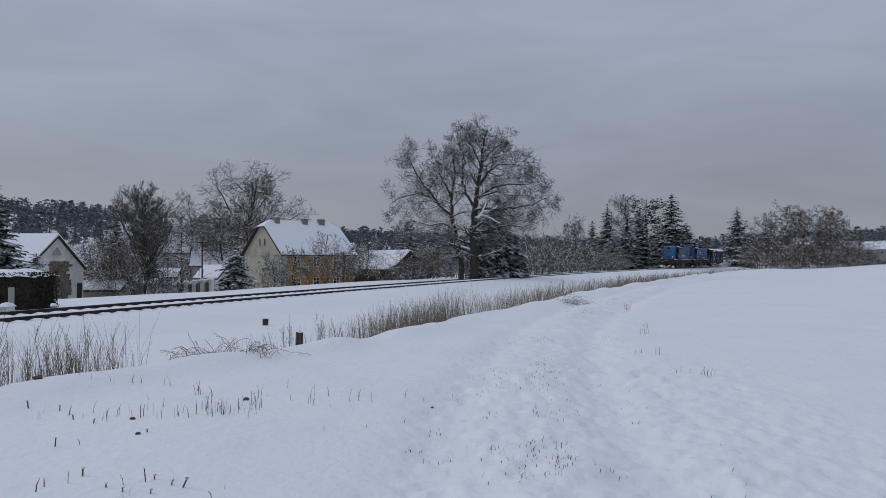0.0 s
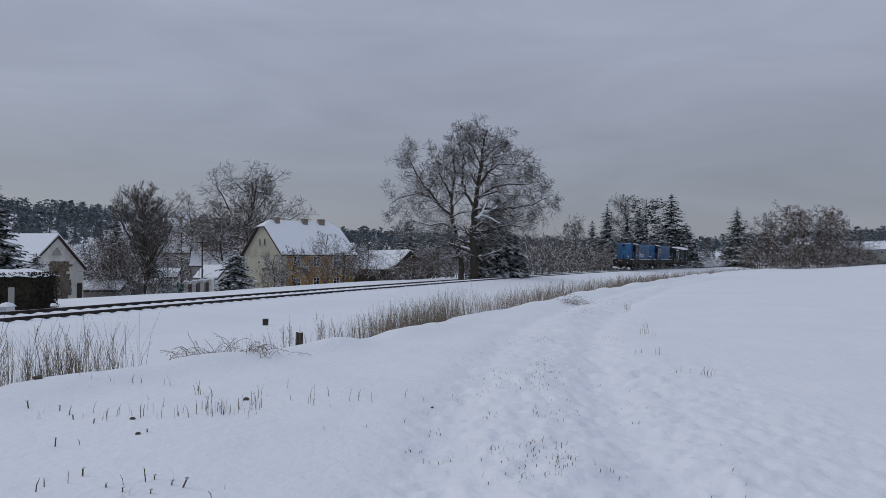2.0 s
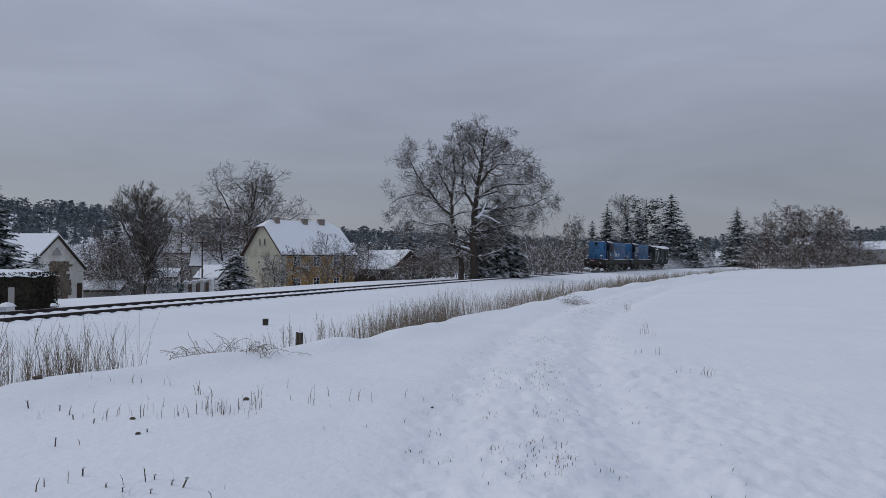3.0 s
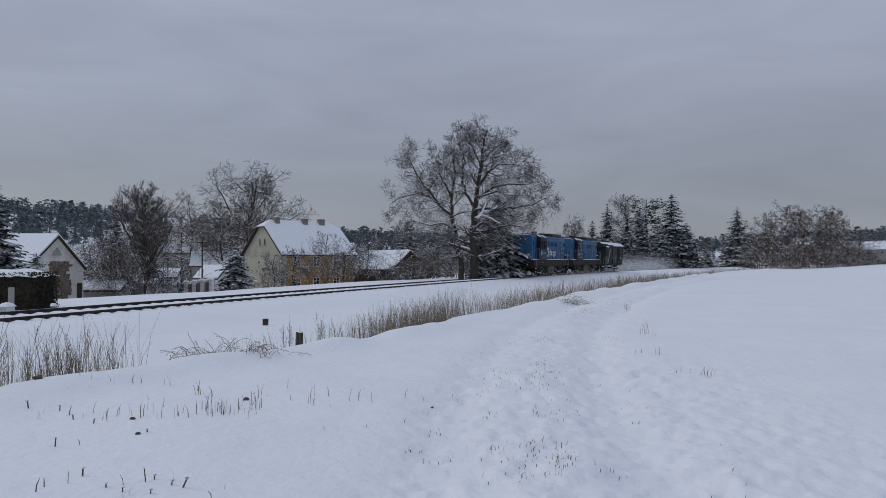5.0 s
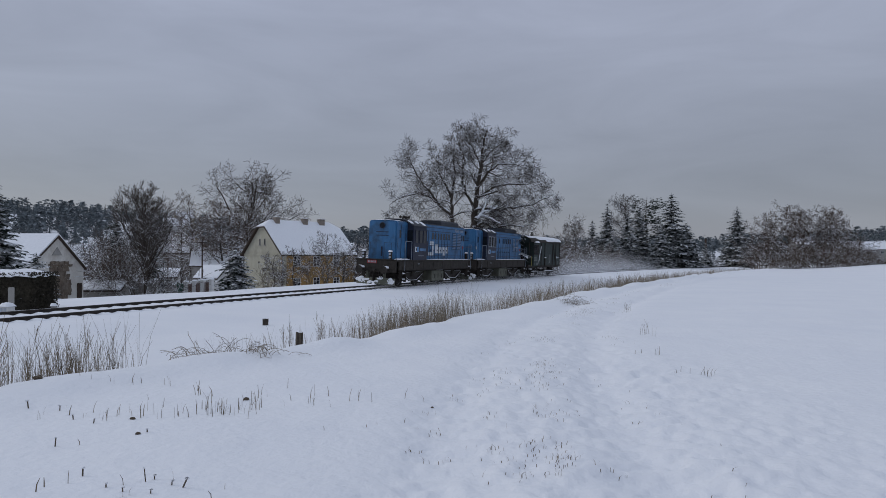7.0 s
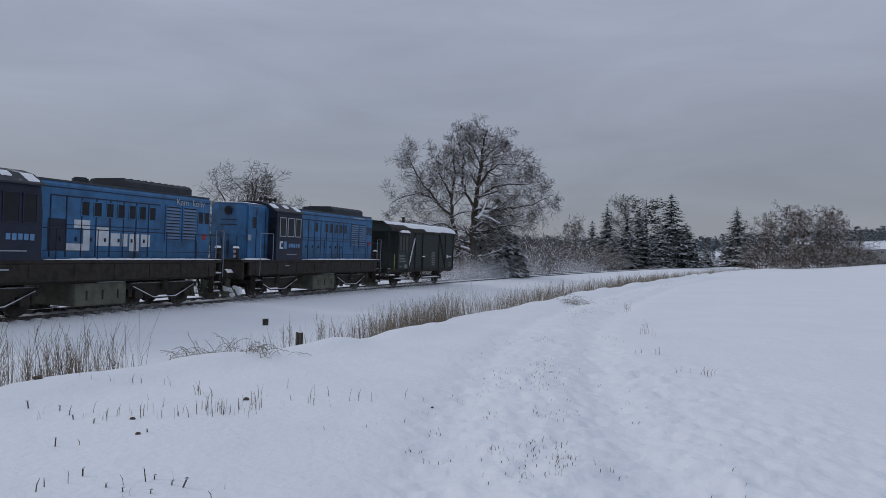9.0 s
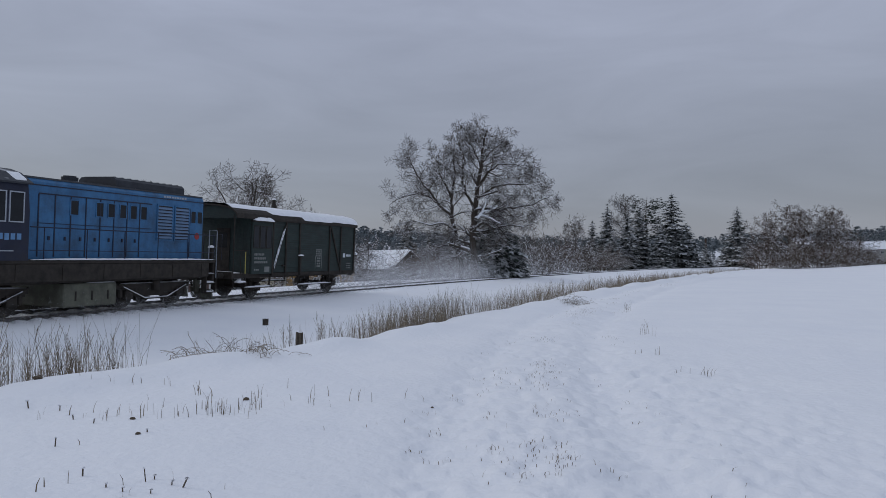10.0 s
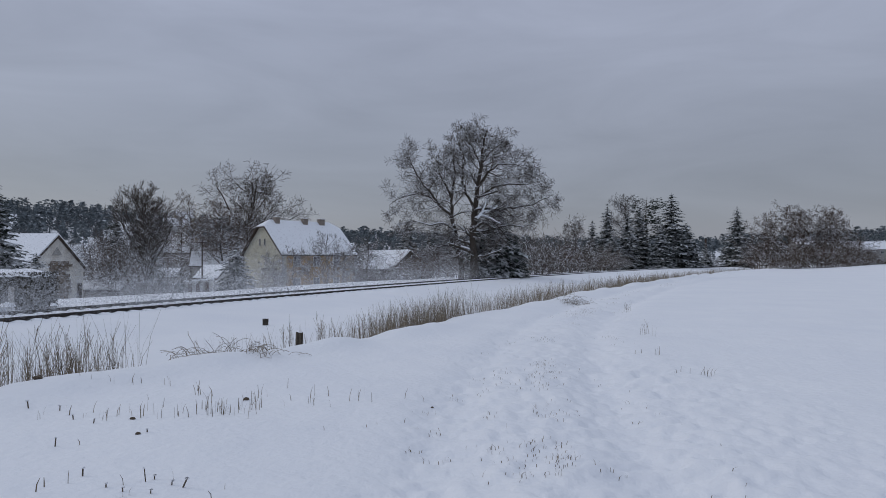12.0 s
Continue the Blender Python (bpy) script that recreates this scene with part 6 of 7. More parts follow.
for x, y, rot, L, e, r in ((155, 258, 12, 13, 5.6, 8.4), (172, 266, -6, 12, 5.8, 8.6), (148, 282, 0, 8, 8.0, 10.6)):
    hb = house("house", x, y, rot, L, 8, e, r, GREYWALL, "low house with a snowy roof beyond the field", chimneys=((2, 0.8),))
    for al in (-3, 0, 3):
        house_window(hb, "front", al, e - 1.9 - hb.matrix_basis.translation.z, 1.2, 1.2, L, 8)


# ---------------------------------------------------------------- garden walls, fences, poles, hedge
def wall_run(name, p, q, h, label, mat=CONCRETE, posts=2.4, slat=None):
    d = Vector((q[0] - p[0], q[1] - p[1]))
    n = max(1, round(d.length / posts))
    z = [ground_z(p[0] + d.x * k / n, p[1] + d.y * k / n) for k in range(n + 1)]
    ang = math.degrees(math.atan2(d.y, d.x))
    root = empty(name, pose(p[0], p[1], 0, 0, 0, ang))
    tagged(root, label, "garden wall" if "wall" in name else "fence")
    step = d.length / n
    for k in range(n + 1):
        x = k * step
        part("post", bm_box(x - 0.2, x + 0.2, -0.2, 0.2, z[k] - 0.3, z[k] + h + 0.25, bevel=0.02), mat, root)
        bm = bmesh.new()
        snow_lump(bm, x - 0.22, x + 0.22, -0.22, 0.22, z[k] + h + 0.24, 0.16, random.Random(k), 5, 5)
        part("post_snow", bm, SNOW_CLEAN, root, "", True)
        if k < n:
            zz = (z[k] + z[k + 1]) / 2
            if "wall" in name:
                part("panel", bm_box(x + 0.2, x + step - 0.2, -0.1, 0.1, zz - 0.4, zz + h), mat, root)
                bm = bmesh.new()
                snow_lump(bm, x + 0.2, x + step - 0.2, -0.14, 0.14, zz + h - 0.01, 0.14, random.Random(k + 50), 8, 4)
                part("panel_snow", bm, SNOW_CLEAN, root, "", True)
            else:
                for j in range(int((step - 0.4) / 0.16)):
                    part("picket", bm_box(x + 0.24 + j * 0.16, x + 0.33 + j * 0.16, -0.02, 0.02, zz + 0.1, zz + h), slat or mat, root)
                part("fence_rail", bm_box(x + 0.2, x + step - 0.2, 0.02, 0.06, zz + 0.3, zz + 0.38), slat or mat, root)
    return root


wall_run("garden_wall", (-35.6, 70), (-28.8, 68.5), 1.5, "low weathered concrete garden wall capped with snow")
wall_run("garden_wall", (-28.8, 72), (-29.4, 80), 1.3, "low weathered concrete garden wall capped with snow")
wall_run("garden_fence", (-27.4, 73), (-24.2, 71.5), 1.3, "red-brown picket fence between pale snow-capped posts", WHITEWALL, 1.1, PICKET)
wall_run("garden_wall", (-29.6, 86), (-27.0, 76), 1.4, "low weathered concrete garden wall capped with snow")


def garden_gate(x, y, rot):
    root = empty("garden_gate", pose(x, y, ground_z(x, y), 0, 0, rot))
    tagged(root, "closed green metal garden gate beside the fence", "gate")
    for x0 in (-0.7, 0.64):
        part("post", bm_box(x0, x0 + 0.06, -0.03, 0.03, -0.2, 1.5, bevel=0.008), GREENGATE, root)
    for k in range(9):
        part("board", bm_box(-0.62 + 0.138 * k, -0.50 + 0.138 * k, -0.012, 0.012, 0.1, 1.4), GREENGATE, root)
    for z0 in (0.3, 1.15):
        part("gate_rail", bm_box(-0.63, 0.63, 0.013, 0.04, z0, z0 + 0.06), GREENGATE, root)
    part("handle", bm_box(0.50, 0.60, -0.05, -0.013, 0.75, 0.79), GREYRAIL, root)
    return root


garden_gate(-28.4, 74.0, -25)


def pole(x, y, h, r, label, arm=True):
    root = empty("utility_pole", pose(x, y, ground_z(x, y)))
    tagged(root, label, "utility pole", "poles in the village")
    bm = bmesh.new()
    cyl(bm, (0, 0, h / 2 - 0.2), "z", r, h + 0.4, 10, r * 0.7)
    part("mast", bm, BROWNWOOD, root)
    if arm:
        part("crossarm", bm_box(-0.6, 0.6, -0.05, 0.05, h - 0.5, h - 0.38), BROWNWOOD, root)
        for x0 in (-0.5, 0.5):
            bm = bmesh.new()
            cyl(bm, (x0, 0, h - 0.28), "z", 0.05, 0.2, 8)
            part("insulator", bm, WINWHITE, root)
    return root


pole(-31.7, 90, 7.0, 0.11, "dark wooden utility pole by the lane")
pole(-35.2, 86, 5.0, 0.08, "dark wooden pole by the gate", False)
pole(-34.4, 85.5, 4.6, 0.08, "dark wooden pole by the gate", False)
mast = pole(78.8, 205, 8.6, 0.42, "dark mast standing far beyond the curve", False)


def hedge(x0, x1, y0, y1, h, label):
    rng = random.Random(9)
    z = ground_z((x0 + x1) / 2, (y0 + y1) / 2)
    root = empty("hedge", pose((x0 + x1) / 2, (y0 + y1) / 2, z))
    tagged(root, label, "hedge")
    hx, hy = (x1 - x0) / 2, (y1 - y0) / 2
    part("core", bm_box(-hx + .1, hx - .1, -hy + .1, hy - .1, -0.2, h - 0.12, bevel=0.05), HEDGE, root)
    verts, faces = [], []
    for k in range(9000):
        f = rng.random()
        u, v = rng.uniform(-1, 1), rng.random()
        n = Vector((0, -1, 0)) if f < 0.55 else Vector((1, 0, 0)) if f < 0.85 else Vector((0, 0, 1))
        p = Vector((u * hx, -hy, v * h)) if f < 0.55 else Vector((hx, u * hy, v * h)) if f < 0.85 else Vector((u * hx, rng.uniform(-hy, hy), h - 0.1))
        p += n * rng.uniform(-0.1, 0.07)
        s = rng.uniform(0.02, 0.05)
        a = rand_perp(n, rng) * s
        b = (n * rng.uniform(0.3, 1) + rand_perp(n, rng)).normalized() * s
        i = len(verts)
        verts += [tuple(p - a), tuple(p + b), tuple(p + a), tuple(p - b)]
        faces.append((i, i + 1, i + 2, i + 3))
    tagged(raw_obj("leaves", verts, faces, HEDGE, root), kind="stuff")
    bm = bmesh.new()
    nx, ny = 50, 12
    grid = []
    for i in range(nx + 1):
        row = []
        for j in range(ny + 1):
            a, b = i / nx, j / ny
            fall = min(1, 9 * min(a, 1 - a), 4 * min(b, 1 - b))
            px, py = -hx - .06 + (2 * hx + .12) * a, -hy - .06 + (2 * hy + .12) * b
            row.append(bm.verts.new((px, py, h - 0.10 + 0.20 * fall ** 0.4 + 0.07 * noise.noise((px * 1.6, py * 1.6, 0)) - (0.05 + 0.10 * abs(noise.noise((px * 4, py * 4, 3)))) * (1 - fall))))
        grid.append(row)
    for i in range(nx):
        for j in range(ny):
            bm.faces.new((grid[i][j], grid[i + 1][j], grid[i + 1][j + 1], grid[i][j + 1]))
    part("hedge_snow", bm, SNOW_CLEAN, root, "rounded slab of snow on the hedge", True)
    return root


hedge(-24.0, -15.75, 26.2, 28.0, 1.52, "clipped dark hedge with a thick snow cap")


def marker_box(x, y):
    z = ground_z(x, y)
    root = empty("trackside_cabinet", pose(x, y, z, 0, 0, -20))
    tagged(root, "small pale trackside cabinet under a cap of snow", "cabinet")
    part("body", bm_box(-0.2, 0.2, -0.15, 0.15, -0.1, 0.24, bevel=0.03), WHITEWALL, root)
    bm = bmesh.new()
    snow_lump(bm, -0.22, 0.22, -0.17, 0.17, 0.23, 0.13, random.Random(2), 8, 6)
    part("cabinet_snow", bm, SNOW_CLEAN, root, "", True)
    bm = bmesh.new()
    box(bm, -0.15, -0.03, -0.16, -0.15, 0.02, 0.18)
    box(bm, 0.03, 0.15, -0.16, -0.15, 0.02, 0.18)
    part("front_panel", bm, GREYP, root)


marker_box(-14.9, 23.4)
part_post = empty("signal_post", pose(-15.4, 24.4, ground_z(-15.4, 24.4)))
tagged(part_post, "short grey-green post beside the hedge", "post")
part("shaft", bm_box(-0.09, 0.09, -0.06, 0.06, -0.2, 0.85, bevel=0.02), GREYWALL, part_post)
post_z = ground_z(-13.6, 23.9)
stake = empty("boundary_stone", pose(-13.6, 23.9, post_z))
tagged(stake, "small boundary stone with a snow cap", "boundary stone")
part("stone", bm_box(-0.07, 0.07, -0.07, 0.07, -0.1, 0.22, bevel=0.015), CONCRETE, stake)
bm = bmesh.new()
snow_lump(bm, -0.1, 0.1, -0.1, 0.1, 0.21, 0.09, random.Random(3), 5, 5)
part("stone_snow", bm, SNOW_CLEAN, stake, "", True)


# ---------------------------------------------------------------- dry reeds, weeds and stubble
def blade(verts, faces, x, y, z, h, lean, az, w, rng, head=False):
    dx, dy = math.cos(az) * lean, math.sin(az) * lean
    a = rng.uniform(0, 3.14)
    px, py = math.cos(a) * w, math.sin(a) * w
    b = len(verts)
    verts += [(x - px, y - py, z - 0.05), (x + px, y + py, z - 0.05), (x + dx * .35 * h + px * .8, y + dy * .35 * h + py * .8, z + h * 0.55), (x + dx * .35 * h - px * .8, y + dy * .35 * h - py * .8, z + h * 0.55),
              (x + dx * h + px * .35, y + dy * h + py * .35, z + h), (x + dx * h - px * .35, y + dy * h - py * .35, z + h)]
    faces += [(b, b + 1, b + 2, b + 3), (b + 3, b + 2, b + 4, b + 5)]
    if head:
        b = len(verts)
        tx, ty, tz = x + dx * h, y + dy * h, z + h
        verts += [(tx - px * 2.4, ty - py * 2.4, tz - 0.02), (tx + px * 2.4, ty + py * 2.4, tz - 0.02), (tx + dx * .1 + px, ty + dy * .1 + py, tz + 0.12), (tx + dx * .1 - px, ty + dy * .1 - py, tz + 0.12)]
        faces.append((b, b + 1, b + 2, b + 3))


def reed_strip():
    rng = random.Random(55)
    verts, faces = [], []
    for s0, s1, n, hh, wide in ((-13.6, -9.4, 820, 0.82, 0.9), (-8.6, -6.6, 160, 0.5, 0.8), (-7.4, -3.0, 620, 0.62, 1.3), (-3.0, -0.6, 500, 0.66, 1.6), (-0.9, 3.2, 1700, 0.85, 2.0), (3.2, 10, 900, 0.72, 2.6),
                                (10, 20, 1000, 0.7, 3.0), (20, 45, 2400, 0.75, 3.4), (45, 75, 1300, 0.7, 3.0), (75, 125, 900, 0.7, 3.0)):
        for k in range(n):
            s = rng.uniform(s0, s1)
            if vnoise(s * 1.1, 2.0, 40) < -0.12 and s < 10 and rng.random() < 0.75:
                continue
            q = float(edge_q(s)) - 0.15 - wide * rng.random() ** 1.4
            p = track(s, q)
            h = hh * rng.uniform(0.2, 1.2)
            w = 0.0020 + 0.0018 * rng.random() + 0.00011 * max(0, s + 5)
            blade(verts, faces, p.x, p.y, ground_z(p.x, p.y), h, rng.uniform(0, 0.5), rng.uniform(0, 6.28), w, rng, False)
    ob = raw_obj("dry_reeds", verts, faces, REED)
    tagged(ob, "pale straw-coloured dry reeds along the snowy ditch", "reeds", kind="stuff")
    # darker branching weeds
    out = []
    for s0, s1, n, hh in ((-13.0, -9.4, 110, 0.85), (-7.4, -1.0, 70, 0.6), (-1.0, 10, 34, 0.8), (10, 40, 60, 0.9)):
        for k in range(n):
            s = rng.uniform(s0, s1)
            p = track(s, float(edge_q(s)) - 0.1 - 1.2 * rng.random())
            d = Vector((rng.uniform(-.2, .2), rng.uniform(-.2, .2), 1)).normalized()
            branch(out, Vector((p.x, p.y, ground_z(p.x, p.y) - 0.05)), d, hh * rng.uniform(0.5, 1.1), 0.006, 1, rng, 0.06, 0.30, (7,), 0.10)
    for pts, rad in out:
        for i in range(len(rad)):
            rad[i] = min(rad[i], 0.006) * 0.42
        if len(pts) < 4:
            for i in range(1, len(pts)):
                pts[i] = pts[0].lerp(pts[i], 0.4)
    v, f = tube_mesh(out, 0.0016)
    ob = raw_obj("dead_weeds", v, f, WEED)
    tagged(ob, "brown dead weed stalks with frost standing in the ditch", "weeds", kind="stuff")


def bramble(x, y, w, h, seed, n=60):
    rng = random.Random(seed)
    out = []
    for k in range(n):
        a = rng.uniform(0, 6.28)
        p = Vector((x + rng.gauss(0, w * .25), y + rng.gauss(0, w * .18), 0))
        p.z = ground_z(p.x, p.y) - 0.03
        pts, rad = [p], [0.005]
        d = Vector((math.cos(a) * .6, math.sin(a) * .6, 1)).normalized()
        for i in range(6):
            d = (d + Vector((rng.gauss(0, .25), rng.gauss(0, .25), -0.30))).normalized()
            p = p + d * (h * rng.uniform(.22, .4))
            if p.z < ground_z(p.x, p.y):
                break
            pts.append(p)
            rad.append(0.004)
        if len(pts) > 2:
            out.append((pts, rad))
    v, f = tube_mesh(out, 0.003)
    ob = raw_obj("bramble", v, f, WEED)
    return tagged(ob, "tangled brown bramble twigs poking through the snow", "bramble", kind="stuff")


def stubble():
    rng = random.Random(66)
    verts, faces = [], []
    # rows of cut stalks near the camera
    for k in range(20):
        x, y = rng.uniform(-3.0, -1.35), rng.uniform(4.25, 5.0)
        if rng.random() < 0.35:
            x, y = rng.uniform(-4.6, -2.6), rng.uniform(4.6, 7.2)
        blade(verts, faces, x, y, ground_z(x, y), rng.uniform(0.03, 0.11), rng.uniform(0, 0.5), rng.uniform(0, 6.28), rng.uniform(0.003, 0.006), rng)
    for cx, cy, sx, n, hh in ((-3.1, 7.0, 0.45, 36, .12), (-2.35, 7.3, 0.22, 46, .14), (-2.1, 8.0, 0.7, 24, .15), (-4.4, 8.6, 0.9, 22, .12), (-1.8, 7.7, 0.5, 18, .16), (-0.4, 6.6, 0.5, 5, .05)):
        for k in range(n):
            x, y = rng.gauss(cx, sx), rng.gauss(cy, 0.14)
            blade(verts, faces, x, y, ground_z(x, y), hh * rng.uniform(0.4, 1.1), rng.uniform(0, 0.5), rng.uniform(0, 6.28), rng.uniform(0.002, 0.005), rng)
    # thin grass along the farm lane, thickest on its crown
    for k in range(3000):
        s = -14 + 50 * rng.random() ** 1.5
        q = float(lane_q(s)) + rng.choice((0.0, 0.0, 0.0, 0.0, -0.7, 1.1)) + rng.gauss(0, 0.20)
        if vnoise(s * 0.9, q * 1.2, 44) < 0.10:
            continue
        p = track(s, q)
        blade(verts, faces, p.x, p.y, ground_z(p.x, p.y) + 0.01, rng.uniform(0.010, 0.034), rng.uniform(0.6, 3.0), rng.uniform(0, 6.28), rng.uniform(0.0015, 0.004), rng)
    # tips in the bottoms of footprints
    for cx, cy in ((0.0, 5.7), (-0.25, 5.9), (0.42, 5.95), (-0.2, 7.4), (0.95, 5.4), (1.3, 5.3), (1.0, 6.1), (-0.1, 6.6), (0.45, 7.1), (0.1, 8.3)):
        for k in range(9):
            x, y = rng.gauss(cx, 0.07), rng.gauss(cy, 0.05)
            blade(verts, faces, x, y, ground_z(x, y) + 0.012, rng.uniform(0.01, 0.03), rng.uniform(0.5, 2.5), rng.uniform(0, 6.28), rng.uniform(0.002, 0.004), rng)
    for x, y, h in ((4.3, 14.6, .28), (4.5, 14.9, .3), (4.4, 14.3, .22), (3.7, 9.6, .12), (3.75, 9.65, .16), (3.4, 9.8, .1), (3.55, 11.5, .16), (3.3, 11.7, .1), (6.0, 22.4, .34), (6.15, 22.9, .3), (5.9, 22.0, .3)):
        for k in range(4):
            blade(verts, faces, x + rng.gauss(0, .06), y + rng.gauss(0, .06), ground_z(x, y), h * rng.uniform(.6, 1.1), rng.uniform(0.1, 0.6), rng.uniform(0, 6.28), 0.004, rng)
    ob = raw_obj("stubble", verts, faces, WEED)
    tagged(ob, "short brown stubble and grass tips poking through snow", "stubble", kind="stuff")


def clod(x, y, r, seed, label, sq=(1, 1, .8)):
    rng = random.Random(seed)
    bm = bmesh.new()
    bmesh.ops.create_icosphere(bm, subdivisions=3, radius=r)
    for v in bm.verts:
        k = 1 + 0.45 * noise.noise(v.co * (2.2 / r) + Vector((seed, 0, 0)))
        v.co = Vector((v.co.x * sq[0], v.co.y * sq[1], v.co.z * sq[2])) * k
    ob = mesh_obj("clod", bm, WEED_DARK, None)
    ob.matrix_basis = pose(x, y, ground_z(x, y) + r * 0.35)
    return tagged(ob, label, "clod", "clods in the snow")


def post_stump(x, y, r, h, seed, name, label):
    rng = random.Random(seed)
    bm = bmesh.new()
    rings = []
    for i in range(6):
        z = -0.15 + (h + 0.15) * i / 5
        rings.append([bm.verts.new((math.cos(a) * r * (1 + 0.1 * math.sin(3 * a + seed) + rng.uniform(-.04, .04)) + 0.02 * z, math.sin(a) * r * (1 + 0.1 * math.cos(2 * a) + rng.uniform(-.04, .04)), z + (rng.uniform(-.02, .02) if i == 5 else 0))) for a in [k * math.pi / 6 for k in range(12)]])
    for u, v in zip(rings, rings[1:]):
        for k in range(12):
            bm.faces.new((u[k], u[(k + 1) % 12], v[(k + 1) % 12], v[k]))
    bm.faces.new(rings[-1])
    ob = mesh_obj(name, bm, BARK)
    ob.matrix_basis = pose(x, y, ground_z(x, y))
    return tagged(ob, label, "post")


def cut_stalk(x, y, r, h, tilt, seed):
    """A thick cut stalk in the snow, with a crumb of snow on its top."""
    rng = random.Random(seed)
    root = empty("cut_stalk", pose(x, y, ground_z(x, y), 0, tilt, rng.uniform(-30, 30)))
    tagged(root, "thick brown cut stalk with a cap of snow", "stalk", "cut stalks in the field")
    pts = [Vector((rng.uniform(-.1, .1) * r, rng.uniform(-.1, .1) * r, z)) for z in (-0.04, h * 0.35, h * 0.7, h)]
    v, f = tube_mesh([(pts, [r * 1.1, r, r * 0.95, r * 1.05])])
    raw_obj("shaft", v, f, WEED_DARK, root)
    bm = bmesh.new()
    snow_lump(bm, -r * 1.3, r * 1.3, -r * 1.3, r * 1.3, h - 0.002, r * 1.5, rng, 4, 4)
    part("snow_cap", bm, SNOW_CLEAN, root, "", True)
    return root


for k, (x, y, r, h, tilt) in enumerate(((-2.67, 5.09, .009, .065, 2), (-2.13, 4.92, .006, .11, -6), (-2.09, 4.98, .007, .035, 0), (-1.92, 4.86, .007, .035, 8), (-1.82, 4.81, .009, .09, 28), (-2.36, 4.81, .008, .03, 0), (-3.34, 5.91, .008, .085, 5),
                                        (-2.74, 6.36, .010, .03, 0), (-4.36, 7.21, .011, .085, -12), (-4.03, 7.21, .009, .06, 4), (-3.69, 6.85, .009, .055, -10), (-3.39, 6.66, .009, .05, 8), (-2.2, 4.72, .007, .03, 0), (-2.0, 4.70, .007, .03, 5))):
    cut_stalk(x, y, r * 0.75, h * 0.9, tilt, 300 + k)
reed_strip()
bramble(-3.85, 10.75, 1.1, 0.26, 5, 90)
bramble(-2.9, 10.9, 0.9, 0.18, 6, 50)
bramble(-5.5, 9.35, 1.0, 0.2, 7, 60)
bramble(4.9, 25.4, 1.2, 0.4, 8, 70)
stubble()
post_stump(-3.05, 14.5, 0.075, 0.58, 3, "wooden_post", "short dark rotten wooden post in the snow")
post_stump(-5.7, 22.0, 0.095, 0.2, 4, "tree_stump", "small dark stump poking out of the snow")
bramble(-3.3, 6.9, 0.45, 0.05, 11, 40)
bramble(-1.98, 7.65, 0.35, 0.06, 12, 34)
bramble(-5.0, 9.2, 0.9, 0.09, 13, 50)
for x, y, r, sd in ((-4.9, 8.29, .042, 1), (-2.29, 7.98, .026, 2), (-3.1, 6.85, .02, 5), (-0.12, 7.7, .012, 6), (-2.8, 6.3, .018, 7)):
    clod(x, y, r, sd, "small dark clod of earth and leaves in snow", (1.3, 1, .7))


# ---------------------------------------------------------------- powder snow whirled up behind the train, in drifting clouds of flakes
FLAKE = material("powder_snow", (0.80, 0.82, 0.85), (0.86, 0.87, 0.89), 1, 0.9, 0.0, spec=0.0)
FLAKE.node_tree.nodes["Principled BSDF"].inputs["Alpha"].default_value = 0.13


def powder(n, lx, ly, lz, seed, size):
    rng = np.random.RandomState(seed)
    centre = np.stack([rng.uniform(-lx, lx, n), rng.normal(0, 0.5, n) * ly, np.abs(rng.normal(0, 0.5, n)) * lz * rng.uniform(0.6, 1.2, n)], -1)
    corner = rng.uniform(-1, 1, (n, 3, 3)) * (size * rng.uniform(0.5, 1.4, n))[:, None, None]
    verts = (centre[:, None, :] + corner).reshape(-1, 3).tolist()
    faces = [(3 * k, 3 * k + 1, 3 * k + 2) for k in range(n)]
    ob = raw_obj("powder_snow_cloud", verts, faces, FLAKE)
    return tagged(ob, "cloud of powder snow whirling behind the train", "snow cloud", "snow whirled up by the train", "stuff")


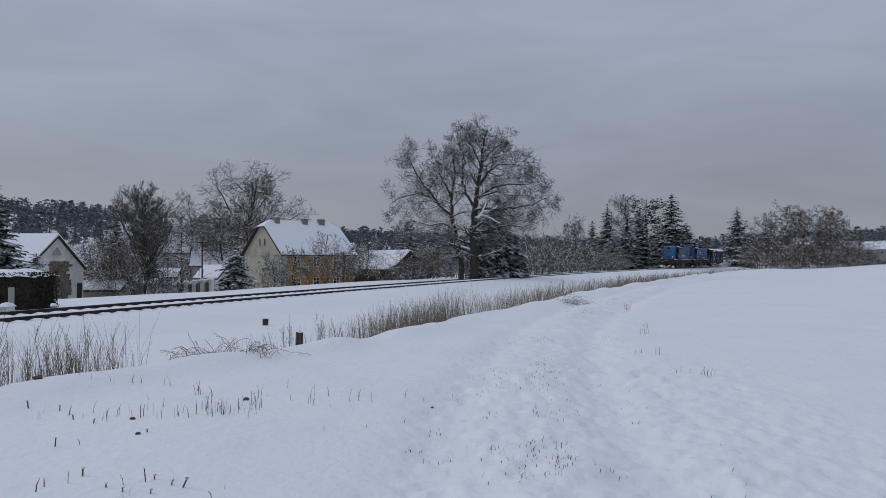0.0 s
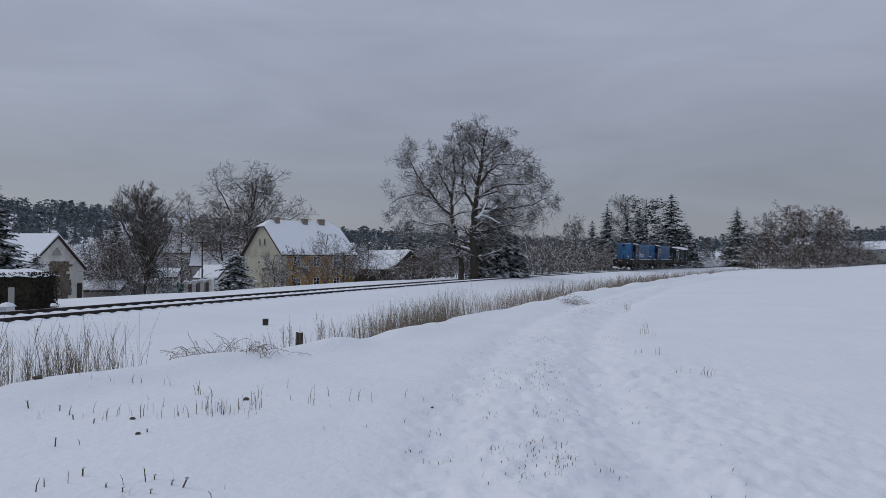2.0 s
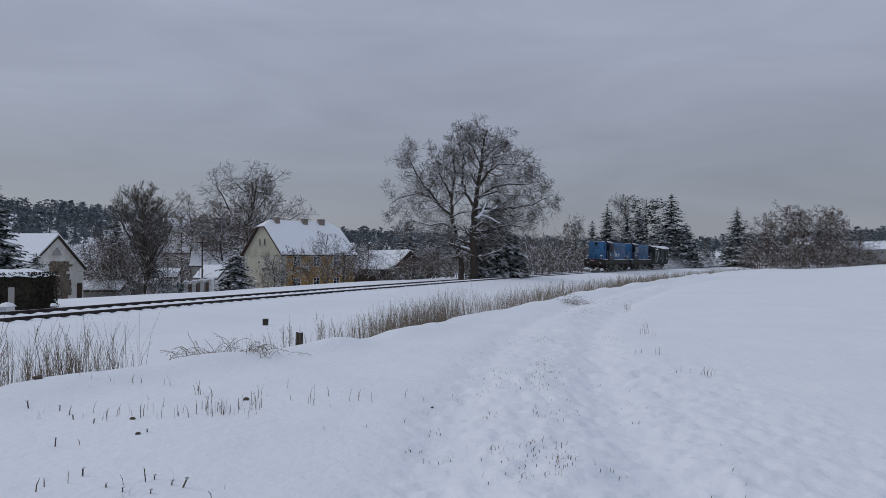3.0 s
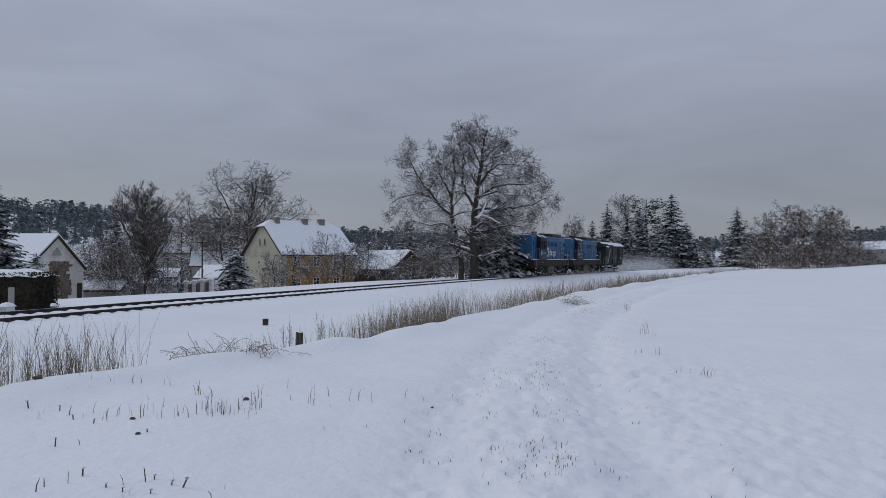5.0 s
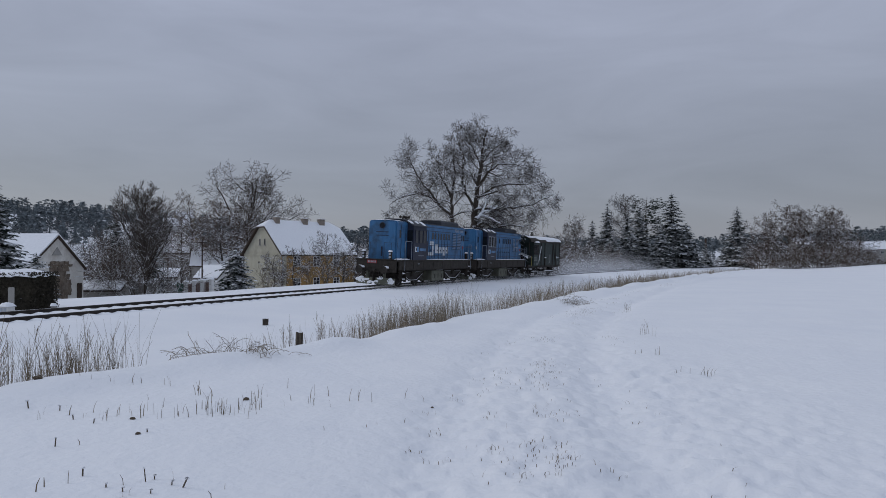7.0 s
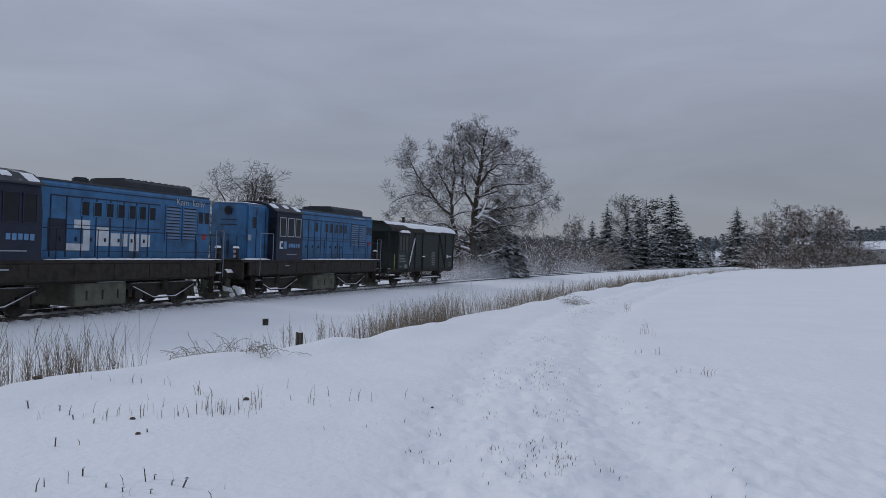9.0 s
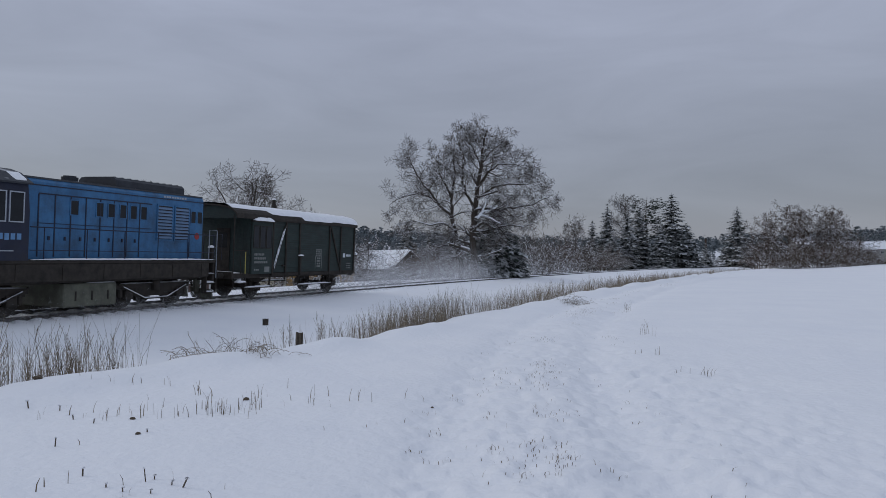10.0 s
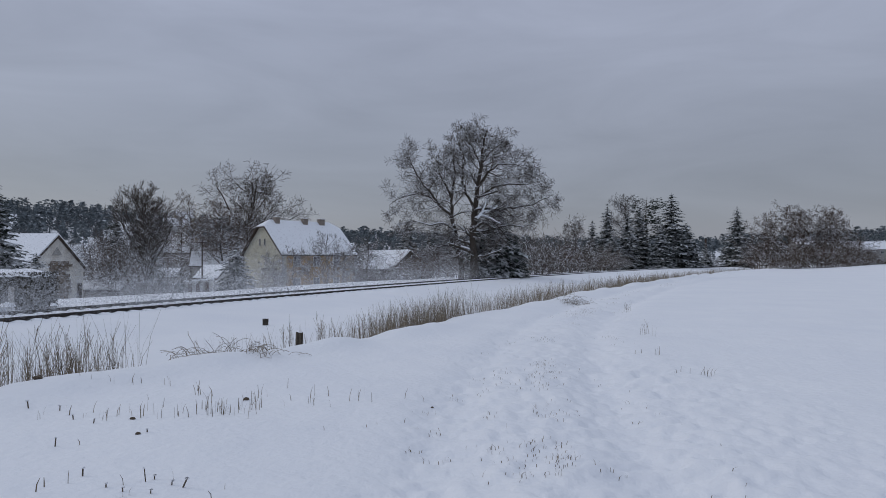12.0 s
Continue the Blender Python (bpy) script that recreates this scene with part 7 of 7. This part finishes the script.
WAKE = []
for k, (behind, n, lz) in enumerate(((4, 1500, 0.35), (12, 2200, 0.4), (20, 2500, 0.45), (28, 3000, 0.6), (36, 3500, 0.8), (42, 7000, 1.7), (50, 7500, 2.1), (58, 6500, 2.3), (66, 5500, 2.4), (74, 4500, 2.4), (82, 3500, 2.3), (90, 2500, 2.2))):
    WAKE.append((powder(n * (6 if behind > 38 else 4), 6.0, 1.6 if behind > 38 else 1.2, lz, 200 + k, 0.052 if behind > 38 else 0.036), behind, 0.9 if behind < 38 else -0.6 if behind < 60 else -1.6, -0.12))


# ---------------------------------------------------------------- what moves
def front_s(t):
    """How far along the line the train's foremost buffers stand at t seconds."""
    return -4.75 - SPEED * (t - 8.8)


def vehicle_pose(s_front, u1, u2):
    """The pose of a vehicle whose wheels or bogies run u1 and u2 metres behind its front."""
    a, b = track(s_front + u1), track(s_front + u2)
    d = (a - b).normalized()
    ahead = Vector((d.x, d.y, 0))
    left = Vector((-d.y, d.x, 0))
    roll = math.atan2(CANT, 1.5)
    side = left * math.cos(roll) - Vector((0, 0, 1)) * math.sin(roll)
    up = ahead.cross(side)
    m = Matrix((ahead, side, up)).transposed().to_4x4()
    o = Vector((a.x, a.y, canted(0))) + ahead * u1
    return Matrix.Translation(o) @ m


def motions():
    times = [k * 0.25 for k in range(49)]
    beats = [k / FPS for k in range(12 * FPS + 1)]
    for thing, offset, u1, u2, wheels in ((lead_loco, 0.0, 3.45, 10.15, lead_wheels), (rear_loco, 13.72, 3.45, 10.15, rear_wheels), (van, 27.2, 2.68, 9.0, van_wheels)):
        walk(thing, [(t, vehicle_pose(front_s(t) + offset, u1, u2)) for t in times])
        for w in wheels:
            at_x, r = w.matrix_basis.translation.x, w.matrix_basis.translation.z
            walk(w, [(t, Matrix.Translation((at_x, 0, r)) @ Matrix.Rotation(SPEED * t / r, 4, "Y")) for t in beats])
    for puff, behind, side, lift in WAKE:
        rows = []
        for t in times:
            s = front_s(t) + behind
            p = track(s, side)
            rows.append((t, Matrix.Translation((p.x, p.y, lift)) @ Matrix.Rotation(math.pi / 2 - TH0 - s / RAD, 4, "Z")))
        walk(puff, rows)


motions()
